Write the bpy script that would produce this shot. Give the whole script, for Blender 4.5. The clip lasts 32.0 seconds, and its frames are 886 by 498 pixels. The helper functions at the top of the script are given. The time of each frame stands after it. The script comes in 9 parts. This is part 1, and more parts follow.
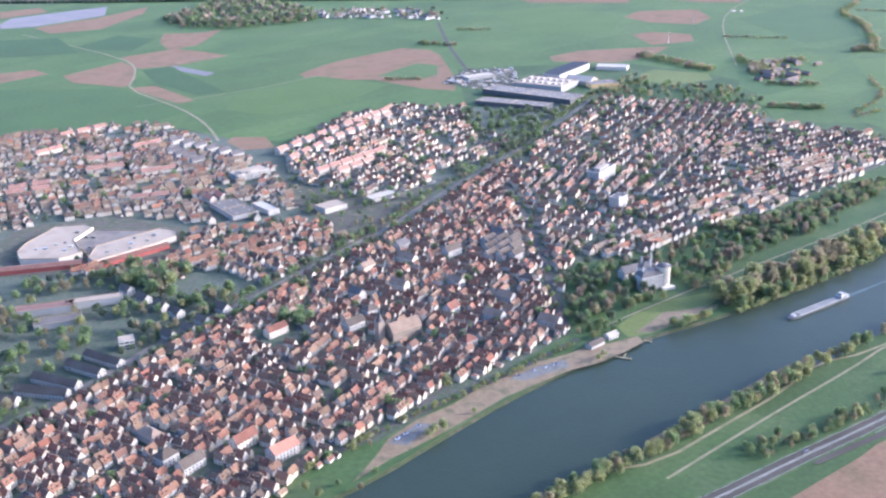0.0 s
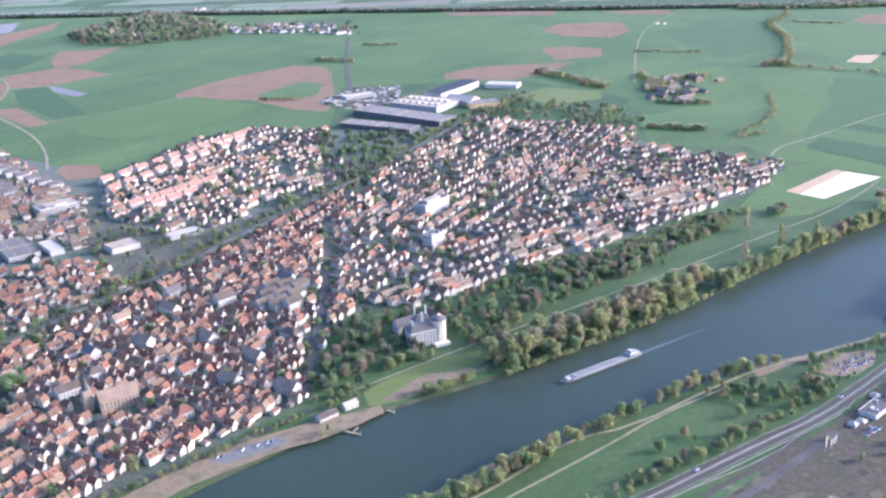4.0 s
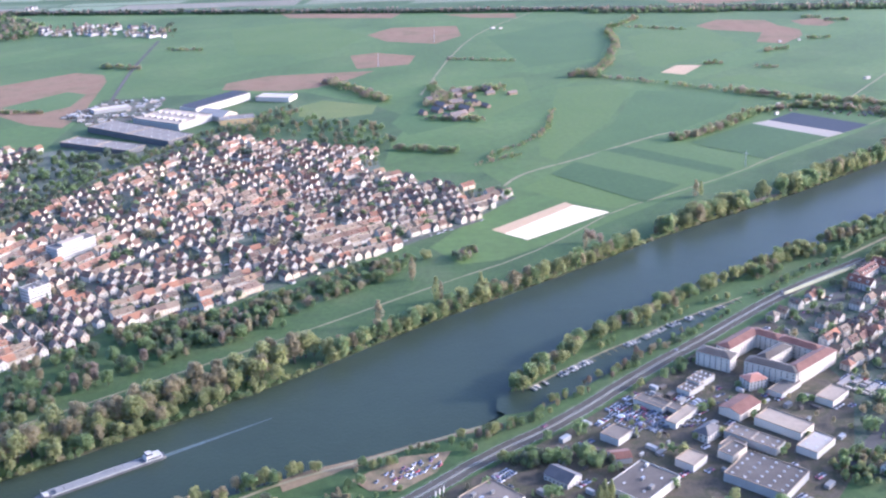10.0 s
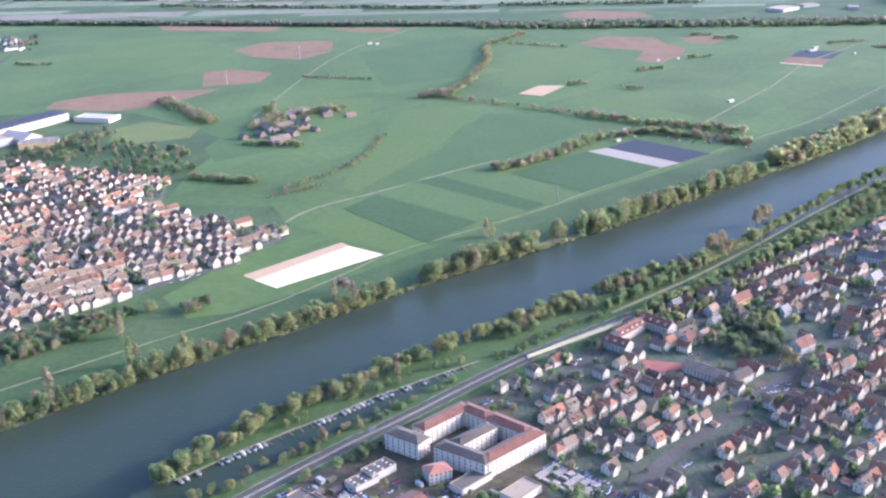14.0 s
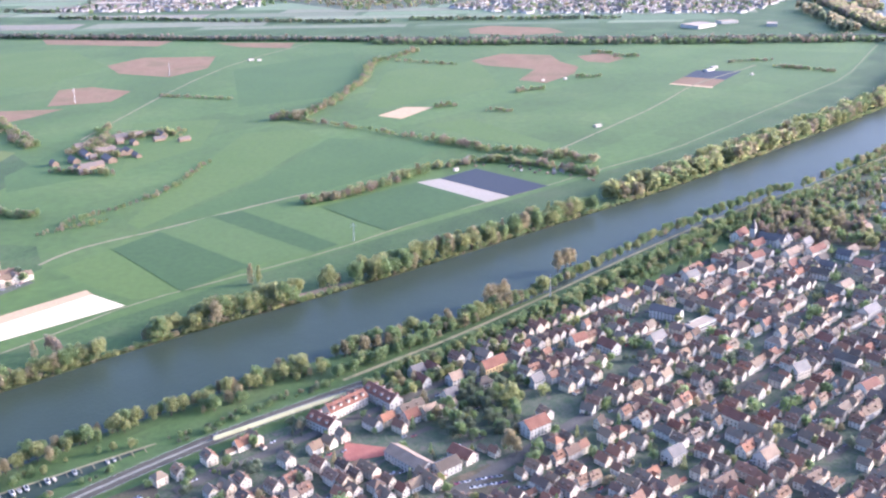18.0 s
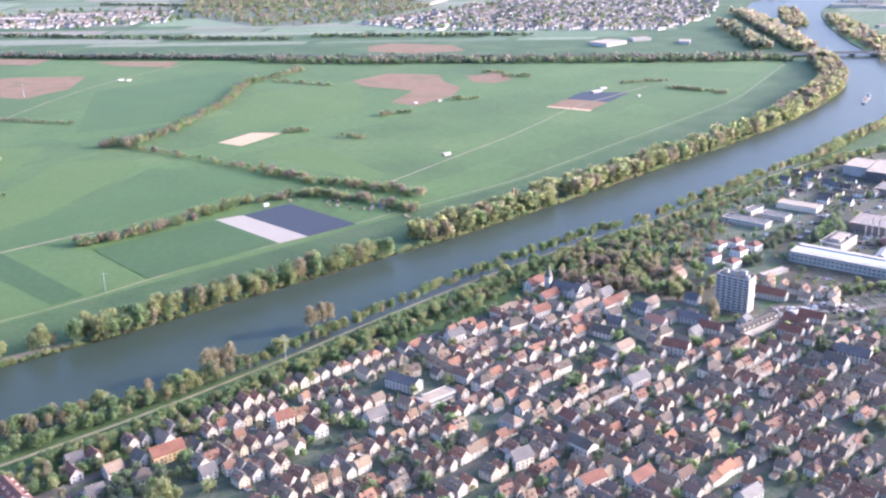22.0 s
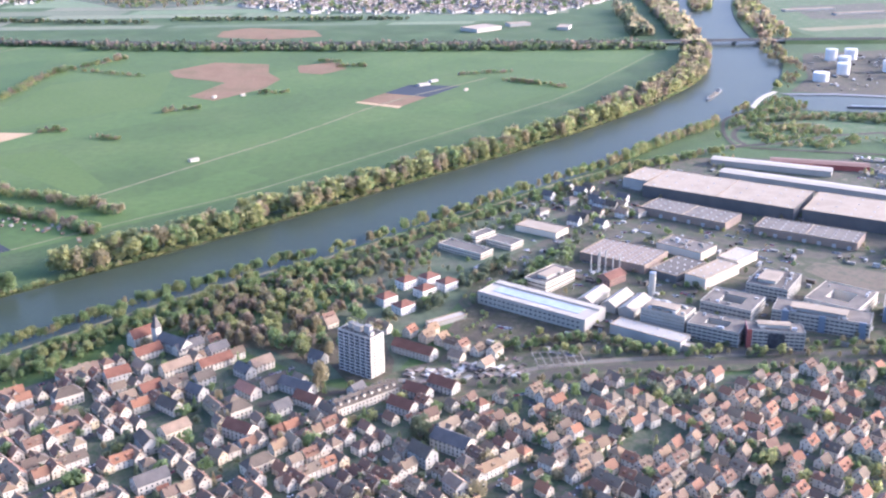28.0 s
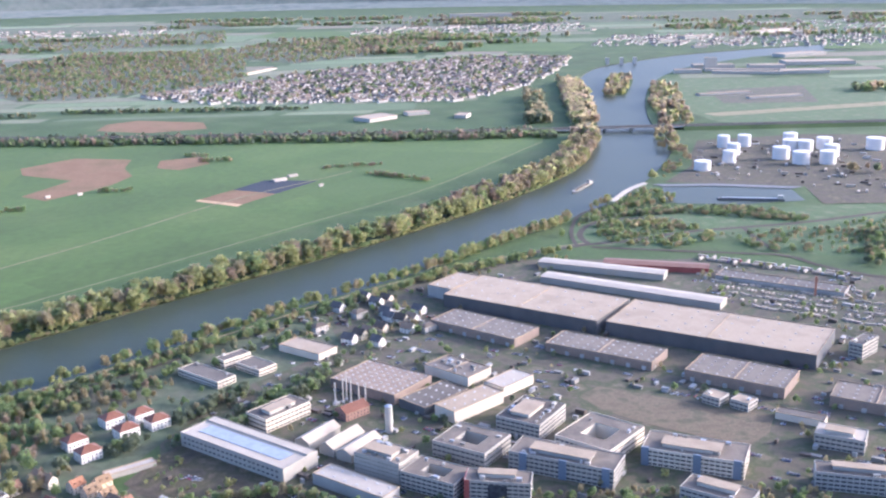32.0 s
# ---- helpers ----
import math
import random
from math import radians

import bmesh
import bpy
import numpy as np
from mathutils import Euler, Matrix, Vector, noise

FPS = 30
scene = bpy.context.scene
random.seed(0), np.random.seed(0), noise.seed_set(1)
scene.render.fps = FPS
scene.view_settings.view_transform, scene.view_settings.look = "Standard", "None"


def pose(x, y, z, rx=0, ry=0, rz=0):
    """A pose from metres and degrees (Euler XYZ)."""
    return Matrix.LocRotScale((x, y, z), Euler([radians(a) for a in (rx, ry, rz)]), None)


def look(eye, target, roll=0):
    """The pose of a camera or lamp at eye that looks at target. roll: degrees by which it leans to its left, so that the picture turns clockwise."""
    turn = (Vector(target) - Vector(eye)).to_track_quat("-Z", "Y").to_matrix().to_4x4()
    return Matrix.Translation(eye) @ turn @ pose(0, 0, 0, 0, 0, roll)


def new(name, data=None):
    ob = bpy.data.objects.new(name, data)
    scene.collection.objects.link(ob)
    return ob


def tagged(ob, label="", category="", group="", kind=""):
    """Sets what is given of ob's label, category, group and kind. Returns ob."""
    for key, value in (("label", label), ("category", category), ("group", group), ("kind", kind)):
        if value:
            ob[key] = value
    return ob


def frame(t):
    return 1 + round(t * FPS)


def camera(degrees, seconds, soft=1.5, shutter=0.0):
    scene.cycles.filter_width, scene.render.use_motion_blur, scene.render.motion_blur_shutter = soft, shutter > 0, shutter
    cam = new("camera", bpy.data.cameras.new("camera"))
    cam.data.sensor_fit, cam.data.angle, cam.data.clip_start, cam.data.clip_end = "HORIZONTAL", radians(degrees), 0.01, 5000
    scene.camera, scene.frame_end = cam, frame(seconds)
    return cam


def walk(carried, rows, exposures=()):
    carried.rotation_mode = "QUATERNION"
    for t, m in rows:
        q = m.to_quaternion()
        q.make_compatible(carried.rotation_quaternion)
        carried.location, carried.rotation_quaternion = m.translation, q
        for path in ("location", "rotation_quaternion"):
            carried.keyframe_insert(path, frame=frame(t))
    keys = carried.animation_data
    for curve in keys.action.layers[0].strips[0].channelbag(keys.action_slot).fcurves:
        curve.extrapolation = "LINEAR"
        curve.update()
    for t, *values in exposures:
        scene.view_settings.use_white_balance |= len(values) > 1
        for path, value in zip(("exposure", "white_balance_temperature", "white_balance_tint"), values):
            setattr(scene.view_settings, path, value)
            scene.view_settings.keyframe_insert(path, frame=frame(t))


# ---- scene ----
cam = camera(44.8, 32.0, soft=2.3)
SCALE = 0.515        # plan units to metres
ROWS = [
    (0.0, 0.3, -0.8, 480.6, 0.651, -20.415, -1.869),
    (0.5, 33.4, 17.8, 478.3, 0.573, -20.563, -1.857),
    (1.0, 66.4, 36.4, 476.1, 0.598, -20.655, -1.903),
    (1.5, 99.4, 54.9, 473.8, 0.669, -20.674, -1.968),
    (2.0, 132.3, 73.4, 471.4, 0.712, -20.582, -2.042),
    (2.5, 165.1, 91.9, 469.1, 0.729, -20.440, -2.135),
    (3.0, 197.8, 110.2, 466.8, 0.803, -20.196, -2.256),
    (3.5, 230.5, 128.6, 464.5, 0.874, -20.031, -2.325),
    (4.0, 263.1, 146.9, 462.2, 0.869, -19.894, -2.289),
    (4.5, 295.6, 165.1, 460.0, 0.832, -19.769, -2.208),
    (5.0, 328.0, 183.3, 457.7, 0.761, -19.655, -2.109),
    (5.5, 360.4, 201.4, 455.5, 0.651, -19.551, -2.018),
    (6.0, 392.8, 219.4, 453.3, 0.444, -19.472, -1.940),
    (6.5, 425.0, 237.3, 451.1, 0.256, -19.440, -1.868),
    (7.0, 457.2, 255.2, 448.9, 0.039, -19.500, -1.854),
    (7.5, 489.4, 273.0, 446.8, -0.258, -19.543, -1.810),
    (8.0, 521.5, 290.7, 444.7, -0.459, -19.663, -1.774),
    (8.5, 553.5, 308.4, 442.7, -0.640, -19.786, -1.797),
    (9.0, 585.5, 325.9, 440.7, -0.805, -19.843, -1.763),
    (9.5, 617.4, 343.4, 438.8, -0.908, -19.963, -1.738),
    (10.0, 649.2, 360.7, 436.8, -1.012, -20.113, -1.704),
    (10.5, 681.1, 378.0, 435.0, -1.077, -20.274, -1.665),
    (11.0, 712.8, 395.2, 433.2, -1.156, -20.407, -1.622),
    (11.5, 744.6, 412.3, 431.4, -1.314, -20.476, -1.583),
    (12.0, 776.2, 429.4, 429.7, -1.492, -20.537, -1.574),
    (12.5, 807.9, 446.3, 428.0, -1.734, -20.364, -1.521),
    (13.0, 839.5, 463.1, 426.4, -2.130, -20.189, -1.259),
    (13.5, 871.1, 479.9, 424.8, -2.258, -19.953, -1.237),
    (14.0, 902.6, 496.5, 423.3, -2.624, -19.638, -0.983),
    (14.5, 934.1, 513.1, 421.8, -2.734, -19.436, -1.009),
    (15.0, 965.6, 529.6, 420.4, -2.880, -19.310, -0.953),
    (15.5, 997.0, 546.0, 419.0, -3.045, -19.212, -0.859),
    (16.0, 1028.4, 562.3, 417.7, -3.205, -19.155, -0.762),
    (16.5, 1059.8, 578.5, 416.4, -3.341, -19.150, -0.699),
    (17.0, 1091.2, 594.6, 415.2, -3.421, -19.270, -0.706),
    (17.5, 1122.6, 610.7, 414.0, -3.595, -19.257, -0.488),
    (18.0, 1153.9, 626.7, 412.8, -3.364, -19.089, -0.539),
    (18.5, 1185.2, 642.6, 411.7, -3.286, -18.843, -0.499),
    (19.0, 1216.6, 658.4, 410.7, -3.106, -18.584, -0.484),
    (19.5, 1247.9, 674.2, 409.6, -3.064, -18.433, -0.446),
    (20.0, 1279.2, 689.9, 408.6, -3.366, -18.437, -0.303),
    (20.5, 1310.5, 705.5, 407.7, -3.666, -18.407, -0.182),
    (21.0, 1341.8, 721.1, 406.7, -3.872, -18.338, -0.227),
    (21.5, 1373.1, 736.6, 405.8, -3.868, -18.353, -0.398),
    (22.0, 1404.5, 752.1, 404.9, -4.080, -18.427, -0.415),
    (22.5, 1435.8, 767.5, 404.0, -4.157, -18.406, -0.469),
    (23.0, 1467.2, 782.9, 403.1, -4.352, -18.597, -0.507),
    (23.5, 1498.5, 798.2, 402.3, -4.328, -18.805, -0.577),
    (24.0, 1529.9, 813.5, 401.4, -4.128, -19.034, -0.600),
    (24.5, 1561.3, 828.8, 400.6, -3.823, -19.343, -0.491),
    (25.0, 1592.8, 844.0, 399.7, -3.674, -19.520, -0.359),
    (25.5, 1624.2, 859.2, 398.8, -3.583, -19.639, -0.216),
    (26.0, 1655.7, 874.4, 397.9, -3.572, -19.728, -0.086),
    (26.5, 1687.3, 889.6, 397.0, -3.661, -19.813, 0.001),
    (27.0, 1718.9, 904.8, 396.1, -3.993, -19.878, -0.008),
    (27.5, 1750.5, 920.0, 395.1, -4.146, -19.802, -0.139),
    (28.0, 1782.2, 935.3, 394.1, -3.992, -19.578, -0.269),
    (28.5, 1813.9, 950.5, 393.1, -3.704, -19.129, -0.360),
    (29.0, 1845.7, 965.8, 392.0, -3.413, -18.455, -0.457),
    (29.5, 1877.5, 981.1, 390.9, -3.115, -17.420, -0.618),
    (30.0, 1909.4, 996.4, 389.7, -3.111, -16.419, -0.795),
    (30.5, 1941.4, 1011.8, 388.4, -3.322, -15.667, -0.970),
    (31.0, 1973.4, 1027.2, 387.0, -3.475, -15.112, -1.149),
    (31.5, 2005.6, 1042.7, 385.6, -3.906, -15.088, -1.128),
    (32.0, 2037.8, 1058.3, 384.0, -4.281, -15.211, -1.027),
]
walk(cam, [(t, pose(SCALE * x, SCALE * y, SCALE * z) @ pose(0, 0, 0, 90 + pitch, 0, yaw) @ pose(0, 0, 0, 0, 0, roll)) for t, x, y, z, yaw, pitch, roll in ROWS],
     exposures=[(0.0, 1.79, 4610, 25), (8.0, 1.83, 4600, 28), (13.0, 1.80, 4650, 28), (19.0, 2.11, 4860, 29), (24.0, 2.11, 4920, 29), (30.0, 1.88, 4940, 27), (32.0, 1.80, 4940, 27)])

# ---- world, sun ----
SUN_AZ, SUN_EL = 9.0, 17.0          # degrees from +x towards +y, and above the horizon
world = bpy.data.worlds.new("sky")
scene.world = world
world.use_nodes = True
wn = world.node_tree.nodes
sky = wn.new("ShaderNodeTexSky")
sky.sky_type, sky.sun_disc = "NISHITA", False
sky.sun_elevation, sky.sun_rotation = radians(SUN_EL), radians(90 - SUN_AZ)
sky.air_density, sky.dust_density, sky.ozone_density = 1.0, 5.0, 1.0
wn["Background"].inputs["Strength"].default_value = 0.15
world.node_tree.links.new(sky.outputs["Color"], wn["Background"].inputs["Color"])
sun = new("sun", bpy.data.lights.new("sun", "SUN"))
sun.data.energy, sun.data.angle, sun.data.color = 1.55, radians(0.6), (1.0, 0.80, 0.53)
ca, sa = math.cos(radians(SUN_AZ)), math.sin(radians(SUN_AZ))
sun.matrix_world = look((1500 + 3000 * ca, 1500 + 3000 * sa, 3000 * math.tan(radians(SUN_EL))), (1500, 1500, 0))


# ---- materials ----
def mat(name, cols, rough=0.8, big=40.0, fine=0.8, vary=0.18, pick="", spec=0.3, metal=0.0, bump=0.0, bump_size=1.0, sheen=0.06):
    """Colours chosen by large noise, or per object or island; finer noise breaks each one up. Sizes in plan units."""
    m = bpy.data.materials.new(name)
    m.use_nodes = True
    n, l = m.node_tree.nodes, m.node_tree.links
    p = n["Principled BSDF"]
    pos = n.new("ShaderNodeNewGeometry")
    ramp = n.new("ShaderNodeValToRGB")
    while len(ramp.color_ramp.elements) < len(cols):
        ramp.color_ramp.elements.new(0.5)
    for k, (e, c) in enumerate(zip(ramp.color_ramp.elements, cols)):
        lo, hi = (0.0, 1.0) if pick else (0.34, 0.66)
        e.position = lo + (hi - lo) * k / max(1, len(cols) - 1)
        e.color = (*c, 1)
    if pick == "object":
        src = n.new("ShaderNodeObjectInfo").outputs["Random"]
    elif pick == "island":
        src = pos.outputs["Random Per Island"]
    else:
        nz = n.new("ShaderNodeTexNoise")
        nz.inputs["Scale"].default_value, nz.inputs["Detail"].default_value = 1.0 / (big * SCALE), 4.0
        l.new(pos.outputs["Position"], nz.inputs["Vector"])
        src = nz.outputs["Fac"]
    l.new(src, ramp.inputs["Fac"])
    nf = n.new("ShaderNodeTexNoise")
    nf.inputs["Scale"].default_value, nf.inputs["Detail"].default_value = 1.0 / (fine * SCALE), 5.0
    nf.inputs["Roughness"].default_value = 0.65
    l.new(pos.outputs["Position"], nf.inputs["Vector"])
    mr = n.new("ShaderNodeMapRange")
    mr.inputs["From Min"].default_value, mr.inputs["From Max"].default_value = 0.3, 0.7
    mr.inputs["To Min"].default_value, mr.inputs["To Max"].default_value = 1 - vary, 1 + vary
    l.new(nf.outputs["Fac"], mr.inputs["Value"])
    mul = n.new("ShaderNodeVectorMath")
    mul.operation = "SCALE"
    l.new(ramp.outputs["Color"], mul.inputs[0])
    l.new(mr.outputs["Result"], mul.inputs["Scale"])
    l.new(mul.outputs["Vector"], p.inputs["Base Color"])
    p.inputs["Roughness"].default_value = rough
    p.inputs["Metallic"].default_value = metal
    p.inputs["Specular IOR Level"].default_value = spec
    # bluish sheen stands in for air haze, stronger at grazing, distant views
    p.inputs["Sheen Tint"].default_value = (0.80, 0.90, 1.0, 1)
    p.inputs["Sheen Weight"].default_value, p.inputs["Sheen Roughness"].default_value = sheen * 2.1, 0.5
    if bump:
        nb = n.new("ShaderNodeTexNoise")
        nb.inputs["Scale"].default_value, nb.inputs["Detail"].default_value = 1.0 / (bump_size * SCALE), 3.0
        l.new(pos.outputs["Position"], nb.inputs["Vector"])
        b = n.new("ShaderNodeBump")
        b.inputs["Distance"].default_value, b.inputs["Strength"].default_value = bump, 0.6
        l.new(nb.outputs["Fac"], b.inputs["Height"])
        l.new(b.outputs["Normal"], p.inputs["Normal"])
    return m


def striped(name, a, b, width, angle, rough=0.85, spec=0.3):
    """Two colours in drill rows or sheet seams, at an angle in the plan, worn by noise."""
    m = mat(name, [a, a], rough, 60, 2.5, 0.14, spec=spec * 0.6, sheen=0.015)
    n, l = m.node_tree.nodes, m.node_tree.links
    geo, mp, wv = n.new("ShaderNodeNewGeometry"), n.new("ShaderNodeMapping"), n.new("ShaderNodeTexWave")
    mp.inputs["Rotation"].default_value = (0, 0, radians(-angle))
    l.new(geo.outputs["Position"], mp.inputs["Vector"])
    l.new(mp.outputs["Vector"], wv.inputs["Vector"])
    wv.bands_direction, wv.wave_profile = "Y", "SIN"
    wv.inputs["Scale"].default_value = 0.314 / (width * SCALE)
    wv.inputs["Distortion"].default_value, wv.inputs["Detail"].default_value = 0.6, 1.0
    ramp = n["Color Ramp"] if "Color Ramp" in n else [x for x in n if x.bl_idname == "ShaderNodeValToRGB"][0]
    ramp.color_ramp.elements[0].color, ramp.color_ramp.elements[1].color = (*a, 1), (*b, 1)
    for k in list(ramp.inputs["Fac"].links):
        l.remove(k)
    l.new(wv.outputs["Fac"], ramp.inputs["Fac"])
    return m


def parcels(m, wide, long, angle, amount):
    """Sown strips of uneven growth: long plots in the plan, each a little lighter or darker."""
    n, l = m.node_tree.nodes, m.node_tree.links
    geo, mp, vo = n.new("ShaderNodeNewGeometry"), n.new("ShaderNodeMapping"), n.new("ShaderNodeTexVoronoi")
    mp.vector_type = "TEXTURE"
    mp.inputs["Rotation"].default_value = (0, 0, radians(angle))
    mp.inputs["Scale"].default_value = (long * SCALE, wide * SCALE, 1e6)
    vo.distance, vo.inputs["Scale"].default_value, vo.inputs["Randomness"].default_value = "CHEBYCHEV", 1.0, 0.45
    l.new(geo.outputs["Position"], mp.inputs["Vector"])
    l.new(mp.outputs["Vector"], vo.inputs["Vector"])
    split, mr, mul = n.new("ShaderNodeSeparateColor"), n.new("ShaderNodeMapRange"), n.new("ShaderNodeVectorMath")
    l.new(vo.outputs["Color"], split.inputs["Color"])
    l.new(split.outputs["Red"], mr.inputs["Value"])
    mr.inputs["To Min"].default_value, mr.inputs["To Max"].default_value = 1 - amount, 1 + amount
    mul.operation = "SCALE"
    base = n["Principled BSDF"].inputs["Base Color"]
    l.new(base.links[0].from_socket, mul.inputs[0])
    l.new(mr.outputs["Result"], mul.inputs["Scale"])
    l.new(mul.outputs["Vector"], base)


M = {}


def mute(cols, k):
    """Colours drawn towards their own grey by a share k."""
    out = []
    for c in cols:
        y = 0.3 * c[0] + 0.55 * c[1] + 0.15 * c[2]
        out.append(tuple(v + (y - v) * k for v in c))
    return out


M["grass"] = mat("meadow grass", [(0.047, 0.078, 0.020), (0.056, 0.093, 0.023), (0.075, 0.104, 0.033)], 0.75, 90, 6, 0.2, spec=0.2, bump=0.15, bump_size=1.5, sheen=0.012)
M["field"] = mat("young wheat", [(0.065, 0.106, 0.020), (0.076, 0.123, 0.023), (0.093, 0.136, 0.029)], 0.7, 200, 14, 0.16, spec=0.2, bump=0.1, bump_size=2, sheen=0.012)
M["field_dark"] = mat("dark wheat", [(0.046, 0.085, 0.019), (0.053, 0.096, 0.022)], 0.72, 120, 9, 0.12, spec=0.2, sheen=0.012)
M["field_light"] = mat("light wheat", [(0.074, 0.121, 0.025), (0.087, 0.132, 0.031)], 0.72, 120, 9, 0.12, spec=0.2, sheen=0.012)
M["field_deep"] = mat("deeper green wheat", [(0.059, 0.104, 0.022), (0.068, 0.116, 0.024)], 0.72, 120, 9, 0.12, spec=0.2, sheen=0.012)
M["field_fresh"] = mat("fresh green crop", [(0.081, 0.129, 0.022), (0.093, 0.138, 0.027)], 0.72, 120, 9, 0.12, spec=0.2, sheen=0.012)
M["field_yellow"] = mat("yellowish meadow", [(0.117, 0.145, 0.030), (0.138, 0.158, 0.037)], 0.75, 60, 6, 0.14, spec=0.2, sheen=0.012)
parcels(M["field"], 90, 420, 44, 0.10)
parcels(M["grass"], 60, 160, 44, 0.10)
M["soil"] = mat("ploughed soil", [(0.200, 0.126, 0.070), (0.220, 0.141, 0.080), (0.180, 0.127, 0.066)], 0.95, 60, 5, 0.16, spec=0.1, bump=0.2, bump_size=2, sheen=0.012)
M["soil_dark"] = mat("dark moist soil", [(0.10, 0.085, 0.085), (0.13, 0.10, 0.095)], 0.85, 80, 5, 0.14)
M["sheet"] = striped("white crop sheeting", (0.78, 0.63, 0.40), (0.72, 0.57, 0.35), 6, 41, 0.7)
M["sheet_grey"] = striped("grey-white crop sheeting", (0.37, 0.315, 0.235), (0.31, 0.265, 0.20), 5, -49, 0.85)
M["sheet_dark"] = striped("black crop sheeting", (0.028, 0.034, 0.044), (0.045, 0.05, 0.06), 5, -49, 0.7, 0.2)
M["sheet_tan"] = striped("bare sandy beds", (0.50, 0.35, 0.19), (0.41, 0.28, 0.15), 3, 41)
M["path"] = mat("pale gravel track", [(0.215, 0.190, 0.105), (0.26, 0.225, 0.13), (0.17, 0.165, 0.08)], 0.95, 30, 2, 0.15, spec=0.1, sheen=0.02)
M["dirt"] = mat("trodden sandy ground", [(0.162, 0.107, 0.046), (0.197, 0.136, 0.062), (0.101, 0.084, 0.030)], 0.9, 18, 2.5, 0.2)
M["asphalt"] = mat("grey asphalt", [(0.083, 0.076, 0.062), (0.111, 0.101, 0.083)], 0.95, 30, 2, 0.15, spec=0.08, sheen=0.02)
M["road"] = mat("grey carriageway", [(0.080, 0.070, 0.054), (0.097, 0.087, 0.069)], 0.9, 60, 2, 0.10, spec=0.05, sheen=0.01)
M["paint"] = mat("white road paint", [(0.55, 0.54, 0.50), (0.48, 0.47, 0.43)], 0.7, 10, 1, 0.1)
M["ballast"] = mat("railway ballast", [(0.151, 0.122, 0.081), (0.194, 0.159, 0.111), (0.108, 0.111, 0.059)], 0.9, 25, 1.5, 0.2)
M["rail"] = mat("rusty rail", [(0.13, 0.10, 0.08), (0.17, 0.13, 0.10)], 0.5, 10, 1, 0.1, metal=0.6)
M["yards"] = mat("gardens and yards", [(0.052, 0.076, 0.032), (0.088, 0.090, 0.055), (0.045, 0.070, 0.029), (0.092, 0.083, 0.060)], 0.9, 12, 2.2, 0.3, spec=0.15, sheen=0.05)
M["park_earth"] = mat("bare park earth", [(0.105, 0.078, 0.041), (0.135, 0.100, 0.054), (0.075, 0.070, 0.032)], 0.9, 14, 2, 0.25, spec=0.1)
M["court"] = mat("red clay court", [(0.26, 0.085, 0.055), (0.31, 0.11, 0.07)], 0.9, 9, 1.2, 0.15, spec=0.1)
M["yards_grey"] = mat("worn grey paving", [(0.115, 0.108, 0.092), (0.15, 0.14, 0.118), (0.09, 0.088, 0.07)], 0.9, 14, 1.6, 0.2, spec=0.15)
M["woodland"] = mat("woodland floor and bare thicket", [(0.106, 0.110, 0.069), (0.081, 0.104, 0.056), (0.138, 0.128, 0.085)], 0.95, 70, 9, 0.25, spec=0.05, sheen=0.03)
M["scrub"] = mat("rough scrub and dry grass", [(0.089, 0.113, 0.044), (0.061, 0.108, 0.030), (0.116, 0.135, 0.061)], 0.9, 28, 4, 0.25, spec=0.15, sheen=0.03)
M["lot"] = mat("paved yard", [(0.078, 0.069, 0.045), (0.105, 0.088, 0.058), (0.062, 0.073, 0.031), (0.140, 0.115, 0.072)], 0.9, 22, 2, 0.2, spec=0.15, sheen=0.03)
M["yard_dark"] = mat("oily dark yard", [(0.055, 0.047, 0.031), (0.093, 0.075, 0.048), (0.064, 0.060, 0.028), (0.128, 0.098, 0.059)], 0.9, 20, 2, 0.25, spec=0.15, sheen=0.025)
M["bank"] = mat("grassy stony river bank", [(0.055, 0.065, 0.027), (0.042, 0.055, 0.021), (0.085, 0.078, 0.045)], 0.95, 15, 1.5, 0.25, spec=0.1)
M["concrete"] = mat("concrete", [(0.42, 0.41, 0.38), (0.50, 0.485, 0.45)], 0.85, 12, 0.8, 0.1)
M["conc_dark"] = mat("weathered concrete", [(0.172, 0.165, 0.143), (0.218, 0.206, 0.177)], 0.85, 12, 0.8, 0.12)
WALLS = [(0.575, 0.525, 0.417), (0.588, 0.545, 0.446), (0.567, 0.483, 0.340), (0.595, 0.552, 0.451), (0.546, 0.450, 0.281), (0.575, 0.532, 0.434), (0.502, 0.395, 0.270), (0.588, 0.538, 0.434)]
ROOFS = [(0.150, 0.109, 0.069), (0.264, 0.174, 0.092), (0.114, 0.089, 0.065), (0.291, 0.129, 0.062), (0.159, 0.123, 0.090), (0.256, 0.190, 0.113), (0.106, 0.082, 0.060), (0.300, 0.144, 0.072), (0.194, 0.097, 0.055), (0.122, 0.096, 0.070), (0.221, 0.171, 0.110), (0.142, 0.081, 0.050)]
OLDROOFS = [(0.152, 0.066, 0.035), (0.117, 0.084, 0.058), (0.218, 0.096, 0.053), (0.188, 0.116, 0.064), (0.243, 0.116, 0.063), (0.134, 0.089, 0.052), (0.242, 0.154, 0.085), (0.098, 0.071, 0.049), (0.206, 0.081, 0.043), (0.215, 0.150, 0.088), (0.171, 0.070, 0.039)]
